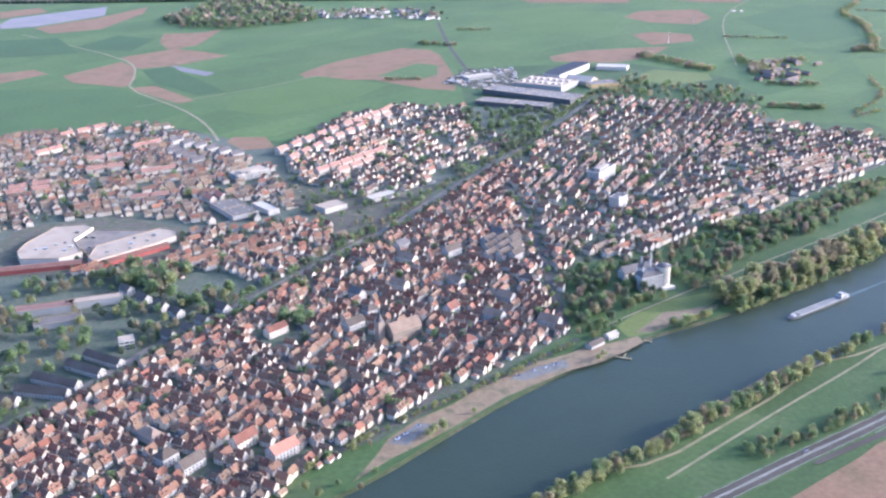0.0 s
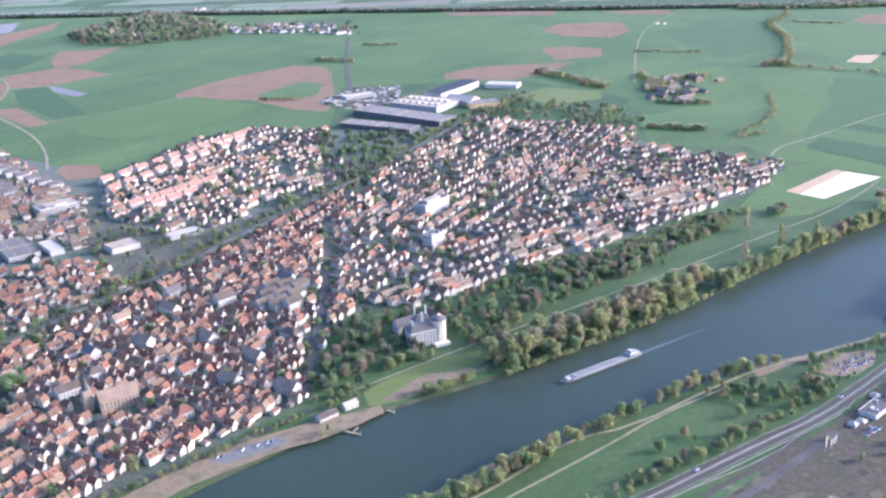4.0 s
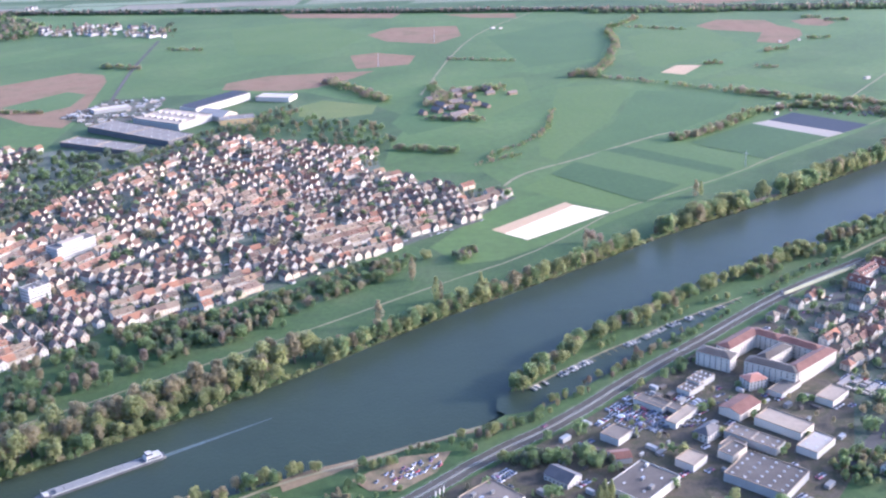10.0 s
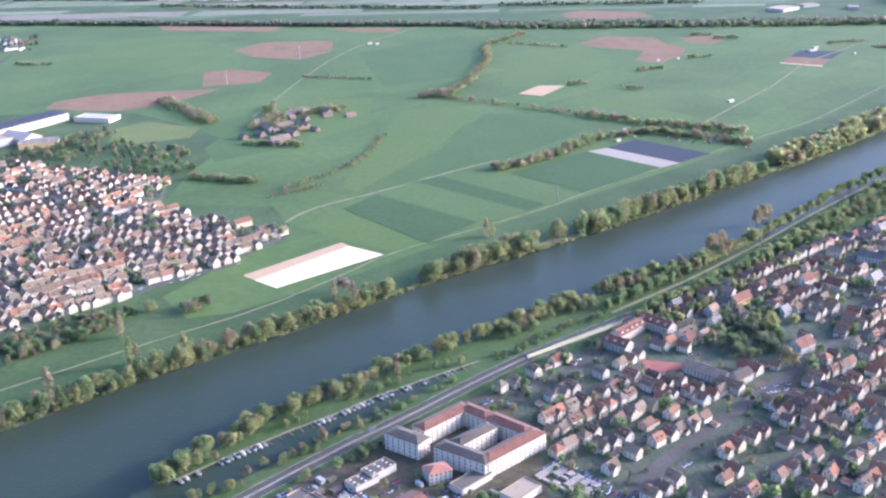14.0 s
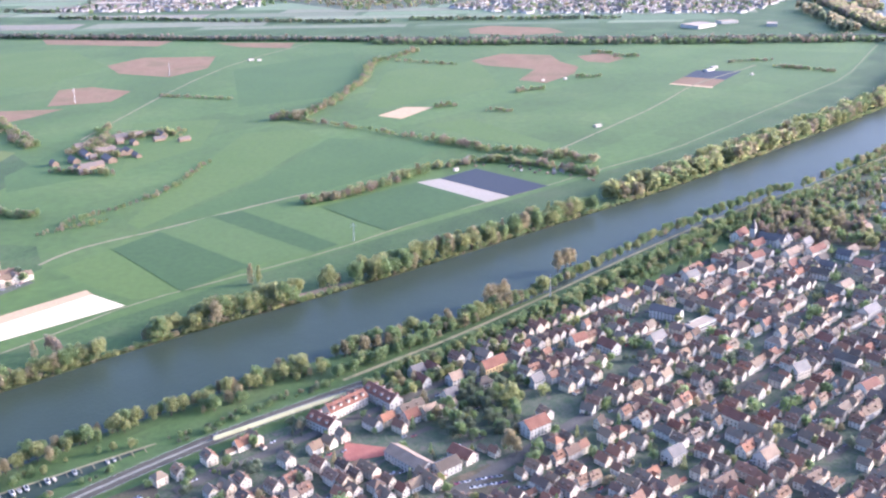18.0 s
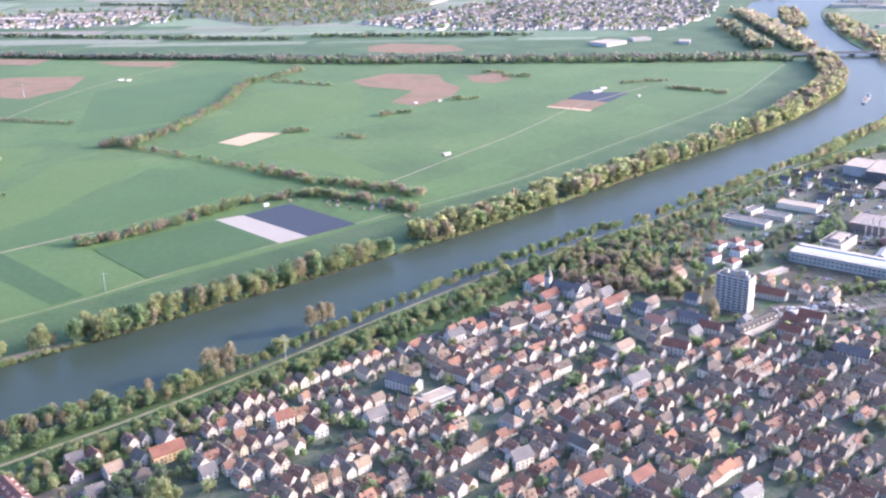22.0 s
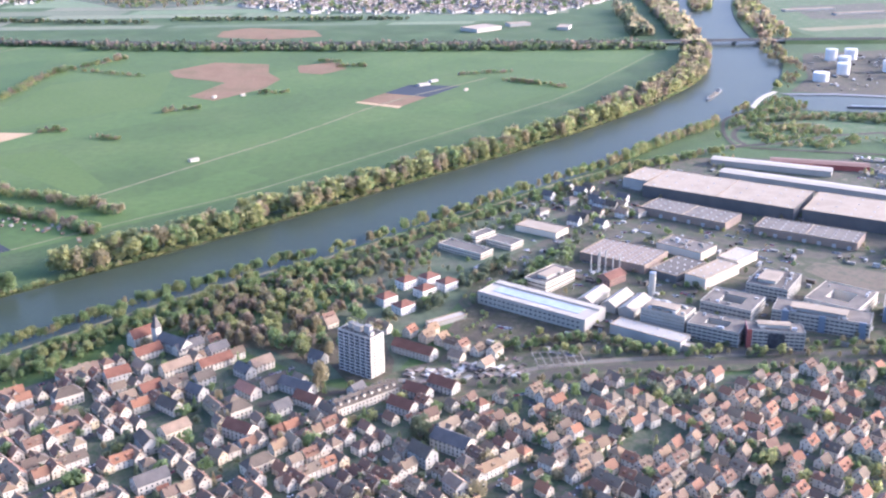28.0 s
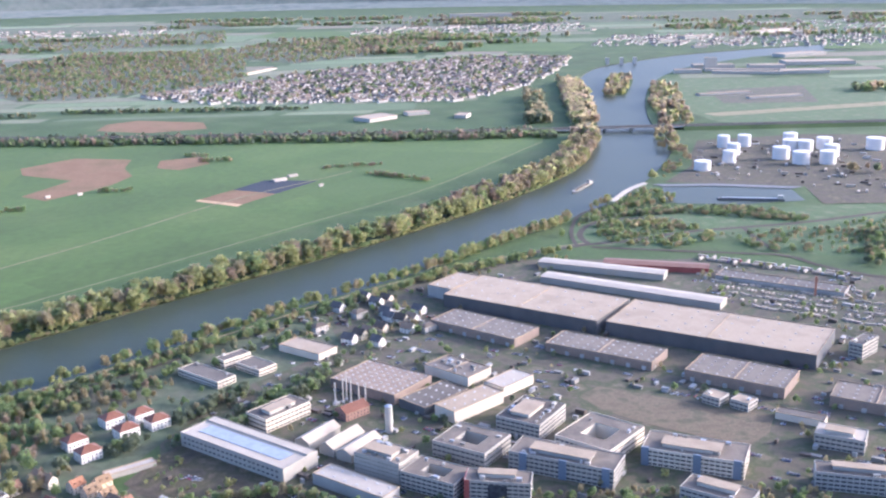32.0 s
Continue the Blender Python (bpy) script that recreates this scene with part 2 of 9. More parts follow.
for who in ("object", "island"):
    M["wall_" + who] = mat("rendered wall, by " + who, WALLS, 0.85, 5, 1.2, 0.06, pick=who)
    M["roof_" + who] = mat("roof tiles, by " + who, mute(ROOFS, 0.08), 0.85, 5, 0.7, 0.22, pick=who, spec=0.12)
    M["oldroof_" + who] = mat("old clay tiles, by " + who, mute(OLDROOFS, 0.08), 0.85, 5, 0.7, 0.22, pick=who, spec=0.12)
    M["car_" + who] = mat("car paint, by " + who, [(0.75, 0.75, 0.75), (0.05, 0.05, 0.06), (0.35, 0.36, 0.38), (0.8, 0.8, 0.8), (0.08, 0.10, 0.22), (0.45, 0.04, 0.03)], 0.3, 5, 1, 0.03, pick=who, spec=0.6)
M["wall_far"] = mat("weathered render", [(0.50, 0.47, 0.41), (0.62, 0.58, 0.50), (0.42, 0.39, 0.34)], 0.9, 5, 1.2, 0.06, pick="island")
M["roof_far"] = mat("weathered roofs", [(0.16, 0.135, 0.11), (0.21, 0.16, 0.125), (0.13, 0.12, 0.105)], 0.9, 5, 1.2, 0.1, pick="island", spec=0.1)
M["glass"] = mat("dark window glass", [(0.03, 0.035, 0.045), (0.06, 0.065, 0.075)], 0.2, 3, 1, 0.2, spec=0.6)
M["door"] = mat("stained door", [(0.10, 0.06, 0.035), (0.15, 0.09, 0.05)], 0.6, 3, 0.4, 0.2)
M["brick"] = mat("chimney brick", [(0.22, 0.13, 0.095), (0.28, 0.17, 0.125)], 0.85, 2, 0.3, 0.2)
M["white"] = mat("white render", [(0.402, 0.381, 0.325), (0.454, 0.430, 0.369)], 0.8, 15, 1.5, 0.05)
M["tower_render"] = mat("sand-grey render panels", [(0.36, 0.335, 0.28), (0.42, 0.39, 0.33), (0.33, 0.31, 0.265)], 0.85, 9, 1.2, 0.12)
M["office_render"] = mat("grey-white facade", [(0.314, 0.298, 0.251), (0.358, 0.337, 0.285)], 0.8, 15, 1.5, 0.06)
M["wall_bright"] = mat("bright white render", [(0.66, 0.63, 0.55), (0.70, 0.67, 0.59)], 0.8, 15, 1.5, 0.05)
M["cream"] = mat("cream render", [(0.535, 0.477, 0.368), (0.578, 0.519, 0.410)], 0.8, 15, 1.5, 0.06)
M["greywall"] = mat("grey cladding", [(0.302, 0.296, 0.266), (0.353, 0.344, 0.308)], 0.6, 15, 1.5, 0.06)
M["darkwall"] = mat("dark blue-grey cladding", [(0.081, 0.082, 0.081), (0.104, 0.103, 0.100)], 0.6, 15, 1.5, 0.08)
M["redwall"] = mat("red cladding", [(0.27, 0.075, 0.06), (0.32, 0.09, 0.07)], 0.6, 15, 1.5, 0.08)
M["clay"] = mat("red clay tiles", [(0.145, 0.066, 0.041), (0.190, 0.090, 0.057)], 0.8, 8, 0.8, 0.18, spec=0.15)
M["roof_brown"] = mat("weathered brown tiles", [(0.21, 0.15, 0.10), (0.27, 0.20, 0.135)], 0.85, 8, 0.8, 0.18, spec=0.15)
M["cream_light"] = mat("pale yellow render", [(0.630, 0.540, 0.378), (0.666, 0.585, 0.432)], 0.85, 15, 1.5, 0.06)
M["roof_pink"] = mat("faded red tiles", [(0.27, 0.155, 0.11), (0.32, 0.185, 0.13), (0.24, 0.15, 0.11)], 0.85, 12, 0.8, 0.16, spec=0.12)
M["ochre"] = mat("ochre cladding", [(0.66, 0.46, 0.20), (0.70, 0.50, 0.23)], 0.8, 15, 1.5, 0.06)
M["tank_white"] = mat("white tank paint", [(0.684, 0.657, 0.603), (0.720, 0.693, 0.639)], 0.7, 20, 3, 0.05)
M["sandstone"] = mat("brown sandstone", [(0.27, 0.215, 0.155), (0.33, 0.265, 0.19)], 0.9, 8, 1.0, 0.15, spec=0.1)
M["brickwall"] = mat("brown brick wall", [(0.21, 0.165, 0.13), (0.26, 0.20, 0.155)], 0.9, 10, 1.0, 0.12, spec=0.1)
M["slate"] = mat("dark slates", [(0.081, 0.075, 0.068), (0.115, 0.100, 0.089)], 0.6, 8, 0.8, 0.15)
M["orange"] = mat("new orange tiles", [(0.33, 0.15, 0.09), (0.38, 0.18, 0.11)], 0.75, 8, 0.8, 0.12)
M["roof_grey"] = mat("gravelled flat roof", [(0.136, 0.108, 0.077), (0.174, 0.140, 0.102), (0.118, 0.096, 0.071)], 0.95, 25, 2, 0.14, spec=0.12)
M["roof_felt"] = mat("bitumen felt roof", [(0.090, 0.072, 0.054), (0.126, 0.104, 0.079)], 0.95, 20, 2, 0.14, spec=0.12)
M["roof_pale"] = mat("pale flat roof", [(0.310, 0.239, 0.155), (0.347, 0.272, 0.182), (0.280, 0.215, 0.140)], 0.95, 30, 3, 0.10, spec=0.08)
M["bluewall"] = mat("blue-grey cladding", [(0.135, 0.171, 0.212), (0.162, 0.198, 0.246)], 0.5, 15, 1.5, 0.06)
M["roof_white"] = mat("white metal roof", [(0.360, 0.311, 0.236), (0.410, 0.355, 0.273)], 0.85, 20, 2, 0.05)
M["steel"] = mat("galvanised steel", [(0.45, 0.46, 0.47), (0.55, 0.56, 0.57)], 0.4, 5, 1, 0.08, metal=0.7)
M["yellow"] = mat("yellow-green noise barrier", [(0.42, 0.42, 0.24), (0.48, 0.47, 0.29)], 0.8, 8, 1, 0.1)
M["trunk"] = mat("bark", [(0.12, 0.09, 0.06), (0.17, 0.13, 0.09)], 0.9, 2, 0.3, 0.25)
LEAF = {"spring": [(0.34, 0.36, 0.15), (0.40, 0.40, 0.18), (0.28, 0.32, 0.13)],
        "green": [(0.24, 0.31, 0.13), (0.28, 0.35, 0.15), (0.21, 0.28, 0.12)],
        "tan": [(0.37, 0.325, 0.19), (0.41, 0.355, 0.22), (0.33, 0.305, 0.17)],
        "dark": [(0.165, 0.20, 0.12), (0.20, 0.23, 0.14), (0.15, 0.18, 0.11)],
        "bare": [(0.34, 0.275, 0.20), (0.38, 0.305, 0.23), (0.31, 0.255, 0.18)]}
for key, cols in LEAF.items():
    # extra sheen lifts the dark crowns in place of haze
    lm = M["leaf_" + key] = mat(key + " foliage", cols, 0.75, 5, 3.0, 0.2, pick="island", spec=0.2, sheen=0.20)
    ln, ll = lm.node_tree.nodes, lm.node_tree.links
    tb, mx = ln.new("ShaderNodeBsdfTranslucent"), ln.new("ShaderNodeMixShader")
    ll.new(ln["Principled BSDF"].inputs["Base Color"].links[0].from_socket, tb.inputs["Color"])
    mx.inputs["Fac"].default_value = 0.72
    ll.new(ln["Principled BSDF"].outputs["BSDF"], mx.inputs[1])
    ll.new(tb.outputs["BSDF"], mx.inputs[2])
    ll.new(mx.outputs["Shader"], ln["Material Output"].inputs["Surface"])


# ---- mesh helpers ----
class Geo:
    """Collects boxes, prisms and quads, each with a material number, and makes one mesh of them."""

    def __init__(self):
        self.v, self.f, self.m = [], [], []

    def add(self, verts, faces, m=0):
        k = len(self.v)
        self.v += [tuple(p) for p in verts]
        self.f += [tuple(i + k for i in q) for q in faces]
        self.m += [m] * len(faces)
        return self

    def box(self, x0, y0, z0, x1, y1, z1, m=0, c=(0, 0), ang=0.0, taper=0.0):
        co, si = math.cos(radians(ang)), math.sin(radians(ang))
        pts = []
        for z, t in ((z0, 0.0), (z1, taper)):
            for x, y in ((x0 + t, y0 + t), (x1 - t, y0 + t), (x1 - t, y1 - t), (x0 + t, y1 - t)):
                pts.append((c[0] + x * co - y * si, c[1] + x * si + y * co, z))
        return self.add(pts, [(3, 2, 1, 0), (4, 5, 6, 7), (0, 1, 5, 4), (1, 2, 6, 5), (2, 3, 7, 6), (3, 0, 4, 7)], m)

    def quad(self, a, b, c, d, m=0):
        return self.add([a, b, c, d], [(0, 1, 2, 3)], m)

    def slab(self, a, b, c, d, thick, m=0):
        """A tilted slab whose top is a, b, c, d."""
        return self.add([a, b, c, d] + [(p[0], p[1], p[2] - thick) for p in (a, b, c, d)],
                        [(0, 1, 2, 3), (7, 6, 5, 4), (0, 4, 5, 1), (1, 5, 6, 2), (2, 6, 7, 3), (3, 7, 4, 0)], m)

    def tube(self, x, y, z0, z1, r0, r1, n=10, m=0, cap=True):
        ring = [(math.cos(2 * math.pi * k / n), math.sin(2 * math.pi * k / n)) for k in range(n)]
        pts = [(x + r0 * a, y + r0 * b, z0) for a, b in ring] + [(x + r1 * a, y + r1 * b, z1) for a, b in ring]
        fs = [(k, (k + 1) % n, n + (k + 1) % n, n + k) for k in range(n)]
        return self.add(pts, fs + ([tuple(range(n, 2 * n))] if cap else []), m)

    def mesh(self, name, mats):
        me = bpy.data.meshes.new(name)
        me.from_pydata(self.v, [], self.f)
        for x in mats if isinstance(mats, (list, tuple)) else [mats]:
            me.materials.append(x)
        me.polygons.foreach_set("material_index", self.m)
        me.update()
        return me


def big_mesh(name, verts, quads, mats, midx=None):
    """One mesh from numpy arrays of vertices and of quads or triangles (index rows of one length)."""
    me = bpy.data.meshes.new(name)
    nq, w = quads.shape
    me.vertices.add(len(verts))
    me.vertices.foreach_set("co", verts.astype(np.float32).ravel())
    me.loops.add(nq * w)
    me.loops.foreach_set("vertex_index", quads.astype(np.int32).ravel())
    me.polygons.add(nq)
    me.polygons.foreach_set("loop_start", np.arange(0, nq * w, w, dtype=np.int32))
    for x in mats:
        me.materials.append(x)
    if midx is not None:
        me.polygons.foreach_set("material_index", midx.astype(np.int32))
    me.update(calc_edges=True)
    return me


def thing(name, x, y, ang=0.0, z=0.0, label="", category="", group="", kind=""):
    ob = new(name)
    ob.empty_display_size = 0.5
    ob.matrix_basis = pose(x, y, z, 0, 0, ang)
    return tagged(ob, label, category, group, kind)


def part(name, geo, material, parent, label=""):
    """One mesh object under a thing or a part; geo is a Geo or a ready mesh in the parent's coordinates."""
    ob = new(name, geo.mesh(name, material) if isinstance(geo, Geo) else geo)
    ob.parent = parent
    return tagged(ob, label)


def flat(name, pts, z, material, label, category="ground", kind="structure"):
    """A level patch of ground over an outline in the plan."""
    g = Geo()
    g.add([(x, y, z) for x, y in pts], [tuple(range(len(pts)))])
    ob = new(name, g.mesh(name, material))
    if ob.data.polygons[0].normal.z < 0:
        ob.data.flip_normals()
    return tagged(ob, label, category, kind=kind)


def smooth(pts, rounds=2):
    """Corner cutting, the ends kept."""
    for _ in range(rounds):
        out = [pts[0]]
        for a, b in zip(pts, pts[1:]):
            out += [(a[0] * 0.75 + b[0] * 0.25, a[1] * 0.75 + b[1] * 0.25), (a[0] * 0.25 + b[0] * 0.75, a[1] * 0.25 + b[1] * 0.75)]
        pts = out + [pts[-1]]
    return pts


def side(pts, d):
    """The line moved d metres to its left."""
    p = np.array(pts, float)
    t = np.gradient(p, axis=0)
    t /= np.linalg.norm(t, axis=1)[:, None]
    return [tuple(q) for q in p + d * np.stack([-t[:, 1], t[:, 0]], 1)]


def ribbon(name, pts, width, z, material, label, category="road", kind="structure", dz=0.0):
    g = Geo()
    a, b = side(pts, width / 2), side(pts, -width / 2)
    n = len(pts)
    g.add([(*p, z) for p in a] + [(*p, z) for p in b], [(n + k, n + k + 1, k + 1, k) for k in range(n - 1)])
    return tagged(new(name, g.mesh(name, material)), label, category, kind=kind)


def along(pts, step):
    """Points every step metres along a line, with its heading in degrees."""
    p = np.array(pts, float)
    seg = np.linalg.norm(np.diff(p, axis=0), axis=1)
    s = np.r_[0, np.cumsum(seg)]
    out = []
    for d in np.arange(step / 2, s[-1], step):
        k = min(np.searchsorted(s, d) - 1, len(seg) - 1)
        q = p[k] + (p[k + 1] - p[k]) * (d - s[k]) / seg[k]
        out.append((q[0], q[1], math.degrees(math.atan2(p[k + 1][1] - p[k][1], p[k + 1][0] - p[k][0]))))
    return out


def inside(x, y, poly):
    hit, n = False, len(poly)
    for k in range(n):
        (x0, y0), (x1, y1) = poly[k], poly[k - 1]
        if (y0 > y) != (y1 > y) and x < (x1 - x0) * (y - y0) / (y1 - y0) + x0:
            hit = not hit
    return hit


def near_line(x, y, pts, d):
    p = np.array(pts, float)
    a, b = p[:-1], p[1:]
    u = np.clip(((x - a[:, 0]) * (b - a)[:, 0] + (y - a[:, 1]) * (b - a)[:, 1]) / ((b - a) ** 2).sum(1), 0, 1)
    q = a + u[:, None] * (b - a)
    return ((q[:, 0] - x) ** 2 + (q[:, 1] - y) ** 2).min() < d * d


# ---- the river and the ground ----
NORTH = smooth([(-2500, -700), (-700, 330), (-300, 560), (-88, 731), (9, 842), (104, 936), (186, 1001), (293, 1057), (390, 1123), (505, 1210), (646, 1340), (812, 1467),
                (947, 1582), (1103, 1688), (1224, 1782), (1364, 1895), (1531, 2027), (1690, 2170), (1866, 2337), (2002, 2461), (2126, 2585), (2259, 2735),
                (2373, 2885), (2450, 3020), (2500, 3150), (2550, 3320), (2600, 3560), (2639, 3798), (2690, 4100), (2720, 4370), (2794, 4650), (2930, 4900), (3500, 5400), (7000, 6500)])
SOUTH = smooth([(-2400, -900), (-600, 200), (-250, 440), (20, 680), (100, 750), (160, 793), (222, 843), (262, 875), (301, 904), (335, 933), (364, 953), (432, 1009), (492, 1045), (545, 1073), (640, 1112), (674, 1128), (704, 1146), (718, 1172), (712, 1188), (720, 1206),
                (743, 1234), (772, 1266), (800, 1295), (827, 1319), (865, 1343), (903, 1383), (965, 1430), (1040, 1490), (1140, 1555), (1240, 1607), (1335, 1682), (1430, 1777), (1605, 1917), (1710, 2012),
                (1830, 2122), (1970, 2252), (2095, 2352), (2205, 2477), (2325, 2595), (2425, 2710), (2505, 2825), (2600, 3015), (2675, 3200), (2704, 3500),
                (2790, 3880), (2900, 4240), (3020, 4520), (3200, 4800), (3700, 5200), (7000, 6300)])
ISLAND = [(2722, 4010), (2790, 4060), (2850, 4240), (2905, 4430), (2870, 4520), (2800, 4350), (2745, 4170)]


def make_ground():
    from mathutils.geometry import delaunay_2d_cdt
    pts, zs, edges = [], [], []

    def chain(line, z, closed=False):
        k = len(pts)
        pts.extend(Vector(p) for p in line)
        zs.extend([z] * len(line))
        edges.extend((k + i, k + i + 1) for i in range(len(line) - 1))
        if closed:
            edges.append((k + len(line) - 1, k))
    chain([(-14000, -8000), (16000, -8000), (16000, 16000), (-14000, 16000)], 0.0, True)
    chain(side(NORTH, 5.0), 0.0)
    chain(NORTH, -4.0)
    chain(SOUTH, -4.0)
    chain(side(SOUTH, -5.0), 0.0)
    v, _, f, ov, _, _ = delaunay_2d_cdt(pts, edges, [], 0, 0.01)
    z = [zs[o[0]] if o else 0.0 for o in ov]
    me = bpy.data.meshes.new("ground")
    me.from_pydata([(p.x, p.y, h) for p, h in zip(v, z)], [], f)
    me.materials.append(M["grass"])
    me.materials.append(M["bank"])
    for p in me.polygons:
        zz = [me.vertices[i].co.z for i in p.vertices]
        p.material_index = 1 if min(zz) < -1 else 0
    if sum(p.normal.z for p in me.polygons) < 0:
        me.flip_normals()
    return tagged(new("ground", me), "green river plain with grassy banks", "ground", kind="structure")


make_ground()


def water_material():
    m = mat("river water", [(0.023, 0.036, 0.019), (0.027, 0.041, 0.022)], 0.36, 160, 30, 0.08, spec=0.14, bump=0.14, bump_size=3.0, sheen=0.02)
    return m


M["water"] = water_material()
g = Geo()
na, sb = side(NORTH, 3.0), side(SOUTH, -3.0)


def resample(line, n):
    p = np.array(line, float)
    s = np.r_[0, np.cumsum(np.linalg.norm(np.diff(p, axis=0), axis=1))]
    d = np.linspace(0, s[-1], n)
    return [(np.interp(k, s, p[:, 0]), np.interp(k, s, p[:, 1])) for k in d]


a, b = resample(na, 300), resample(sb, 300)
g.add([(*p, -2.2) for p in b] + [(*p, -2.2) for p in a], [(k, k + 1, 301 + k, 300 + k) for k in range(299)])
tagged(new("water", g.mesh("water", M["water"])), "broad calm blue-grey river water", "river", kind="structure")

# backdrop slope that closes the view, in place of the far plain
g = Geo()
for k in range(41):
    az = radians(-60 + 100 * k / 40)
    for r, z in ((8700, 0.3), (9000, 40), (9150, 190)):
        g.v.append((2010 + r * math.sin(az), 1040 + r * math.cos(az), z))
for k in range(40):
    for j in range(2):
        g.f.append((3 * k + j, 3 * k + 3 + j, 3 * k + 4 + j, 3 * k + 1 + j))
        g.m.append(0)
# pale blue-green colours stand in for haze over the far plain
M["distance"] = mat("far plain with haze in its colour", [(0.14, 0.17, 0.14), (0.18, 0.20, 0.17), (0.12, 0.145, 0.125)], 1.0, 220, 40, 0.10, spec=0.0, sheen=0.03)
tagged(new("backdrop", g.mesh("backdrop", M["distance"])), "far plain backdrop at the horizon, haze in its blue-green colour", "distance", kind="structure")

# ---- fields ----
def field(pts, key, label, z=0.10):
    return flat("field", pts, z, M[key], label, "field")


# the wide northern plain of young wheat
field([(-2500, 1960), (-1000, 1990), (-660, 2040), (-560, 2030), (-410, 1900), (-300, 1860), (-195, 2065), (-109, 2130), (30, 2090), (20, 2480), (160, 2500),
       (420, 2490), (560, 2350), (640, 2230), (600, 2060), (590, 1900), (740, 1870), (770, 1790), (700, 1640), (655, 1560), (690, 1500), (735, 1510), (860, 1610), (1000, 1738),
       (1180, 1890), (1340, 2020), (1480, 2140), (1640, 2280), (1860, 2520), (2150, 2850), (2420, 3290), (2440, 3390), (1600, 3440), (800, 3560), (160, 3690), (-900, 3900), (-2500, 4000)],
      "field", "wide green field of young wheat", 0.06)
for n, (pts, key, label) in enumerate([
    ([(851, 1924), (900, 2005), (977, 2146), (1068, 2403), (1260, 2340), (1198, 2214), (1062, 2067), (1026, 2050)], "field_deep", "deep green wheat field beside a hedge"),
    ([(829, 1953), (847, 2089), (881, 2248), (922, 2454), (1022, 2475), (1059, 2409), (969, 2154), (893, 2011), (851, 1926)], "field_fresh", "fresh green field along a faint track"),
    ([(712, 2552), (865, 2574), (861, 2356), (785, 2244), (767, 2198), (744, 2389)], "field_fresh", "fresh green meadow beside the farmsteads"),
    ([(421, 2363), (464, 2408), (569, 2350), (562, 2278), (472, 2241), (429, 2275)], "field_yellow", "yellowish meadow behind the factory"),
    ([(824, 3109), (1091, 3348), (1113, 2996), (1056, 2765), (886, 2676)], "field_deep", "deep green wheat field in the plain"),
    ([(1127, 2648), (1173, 3049), (1390, 3182), (1407, 2835), (1276, 2738), (1168, 2643)], "field_fresh", "fresh green field beyond the tree line"),
    ([(1226, 2484), (1316, 2532), (1432, 2329), (1414, 2275)], "field_fresh", "fresh green field beside a hedge"),
    ([(786, 1784), (832, 1849), (939, 1703), (914, 1689), (892, 1684), (841, 1725)], "field_fresh", "fresh green strip beside a farm track"),
    ([(598, 2199), (638, 2360), (748, 2368), (745, 2200), (692, 2160), (629, 2111)], "field_deep", "deep green meadow beside the farmsteads"),
]):
    field(pts, key, label, 0.07 + 0.004 * n)
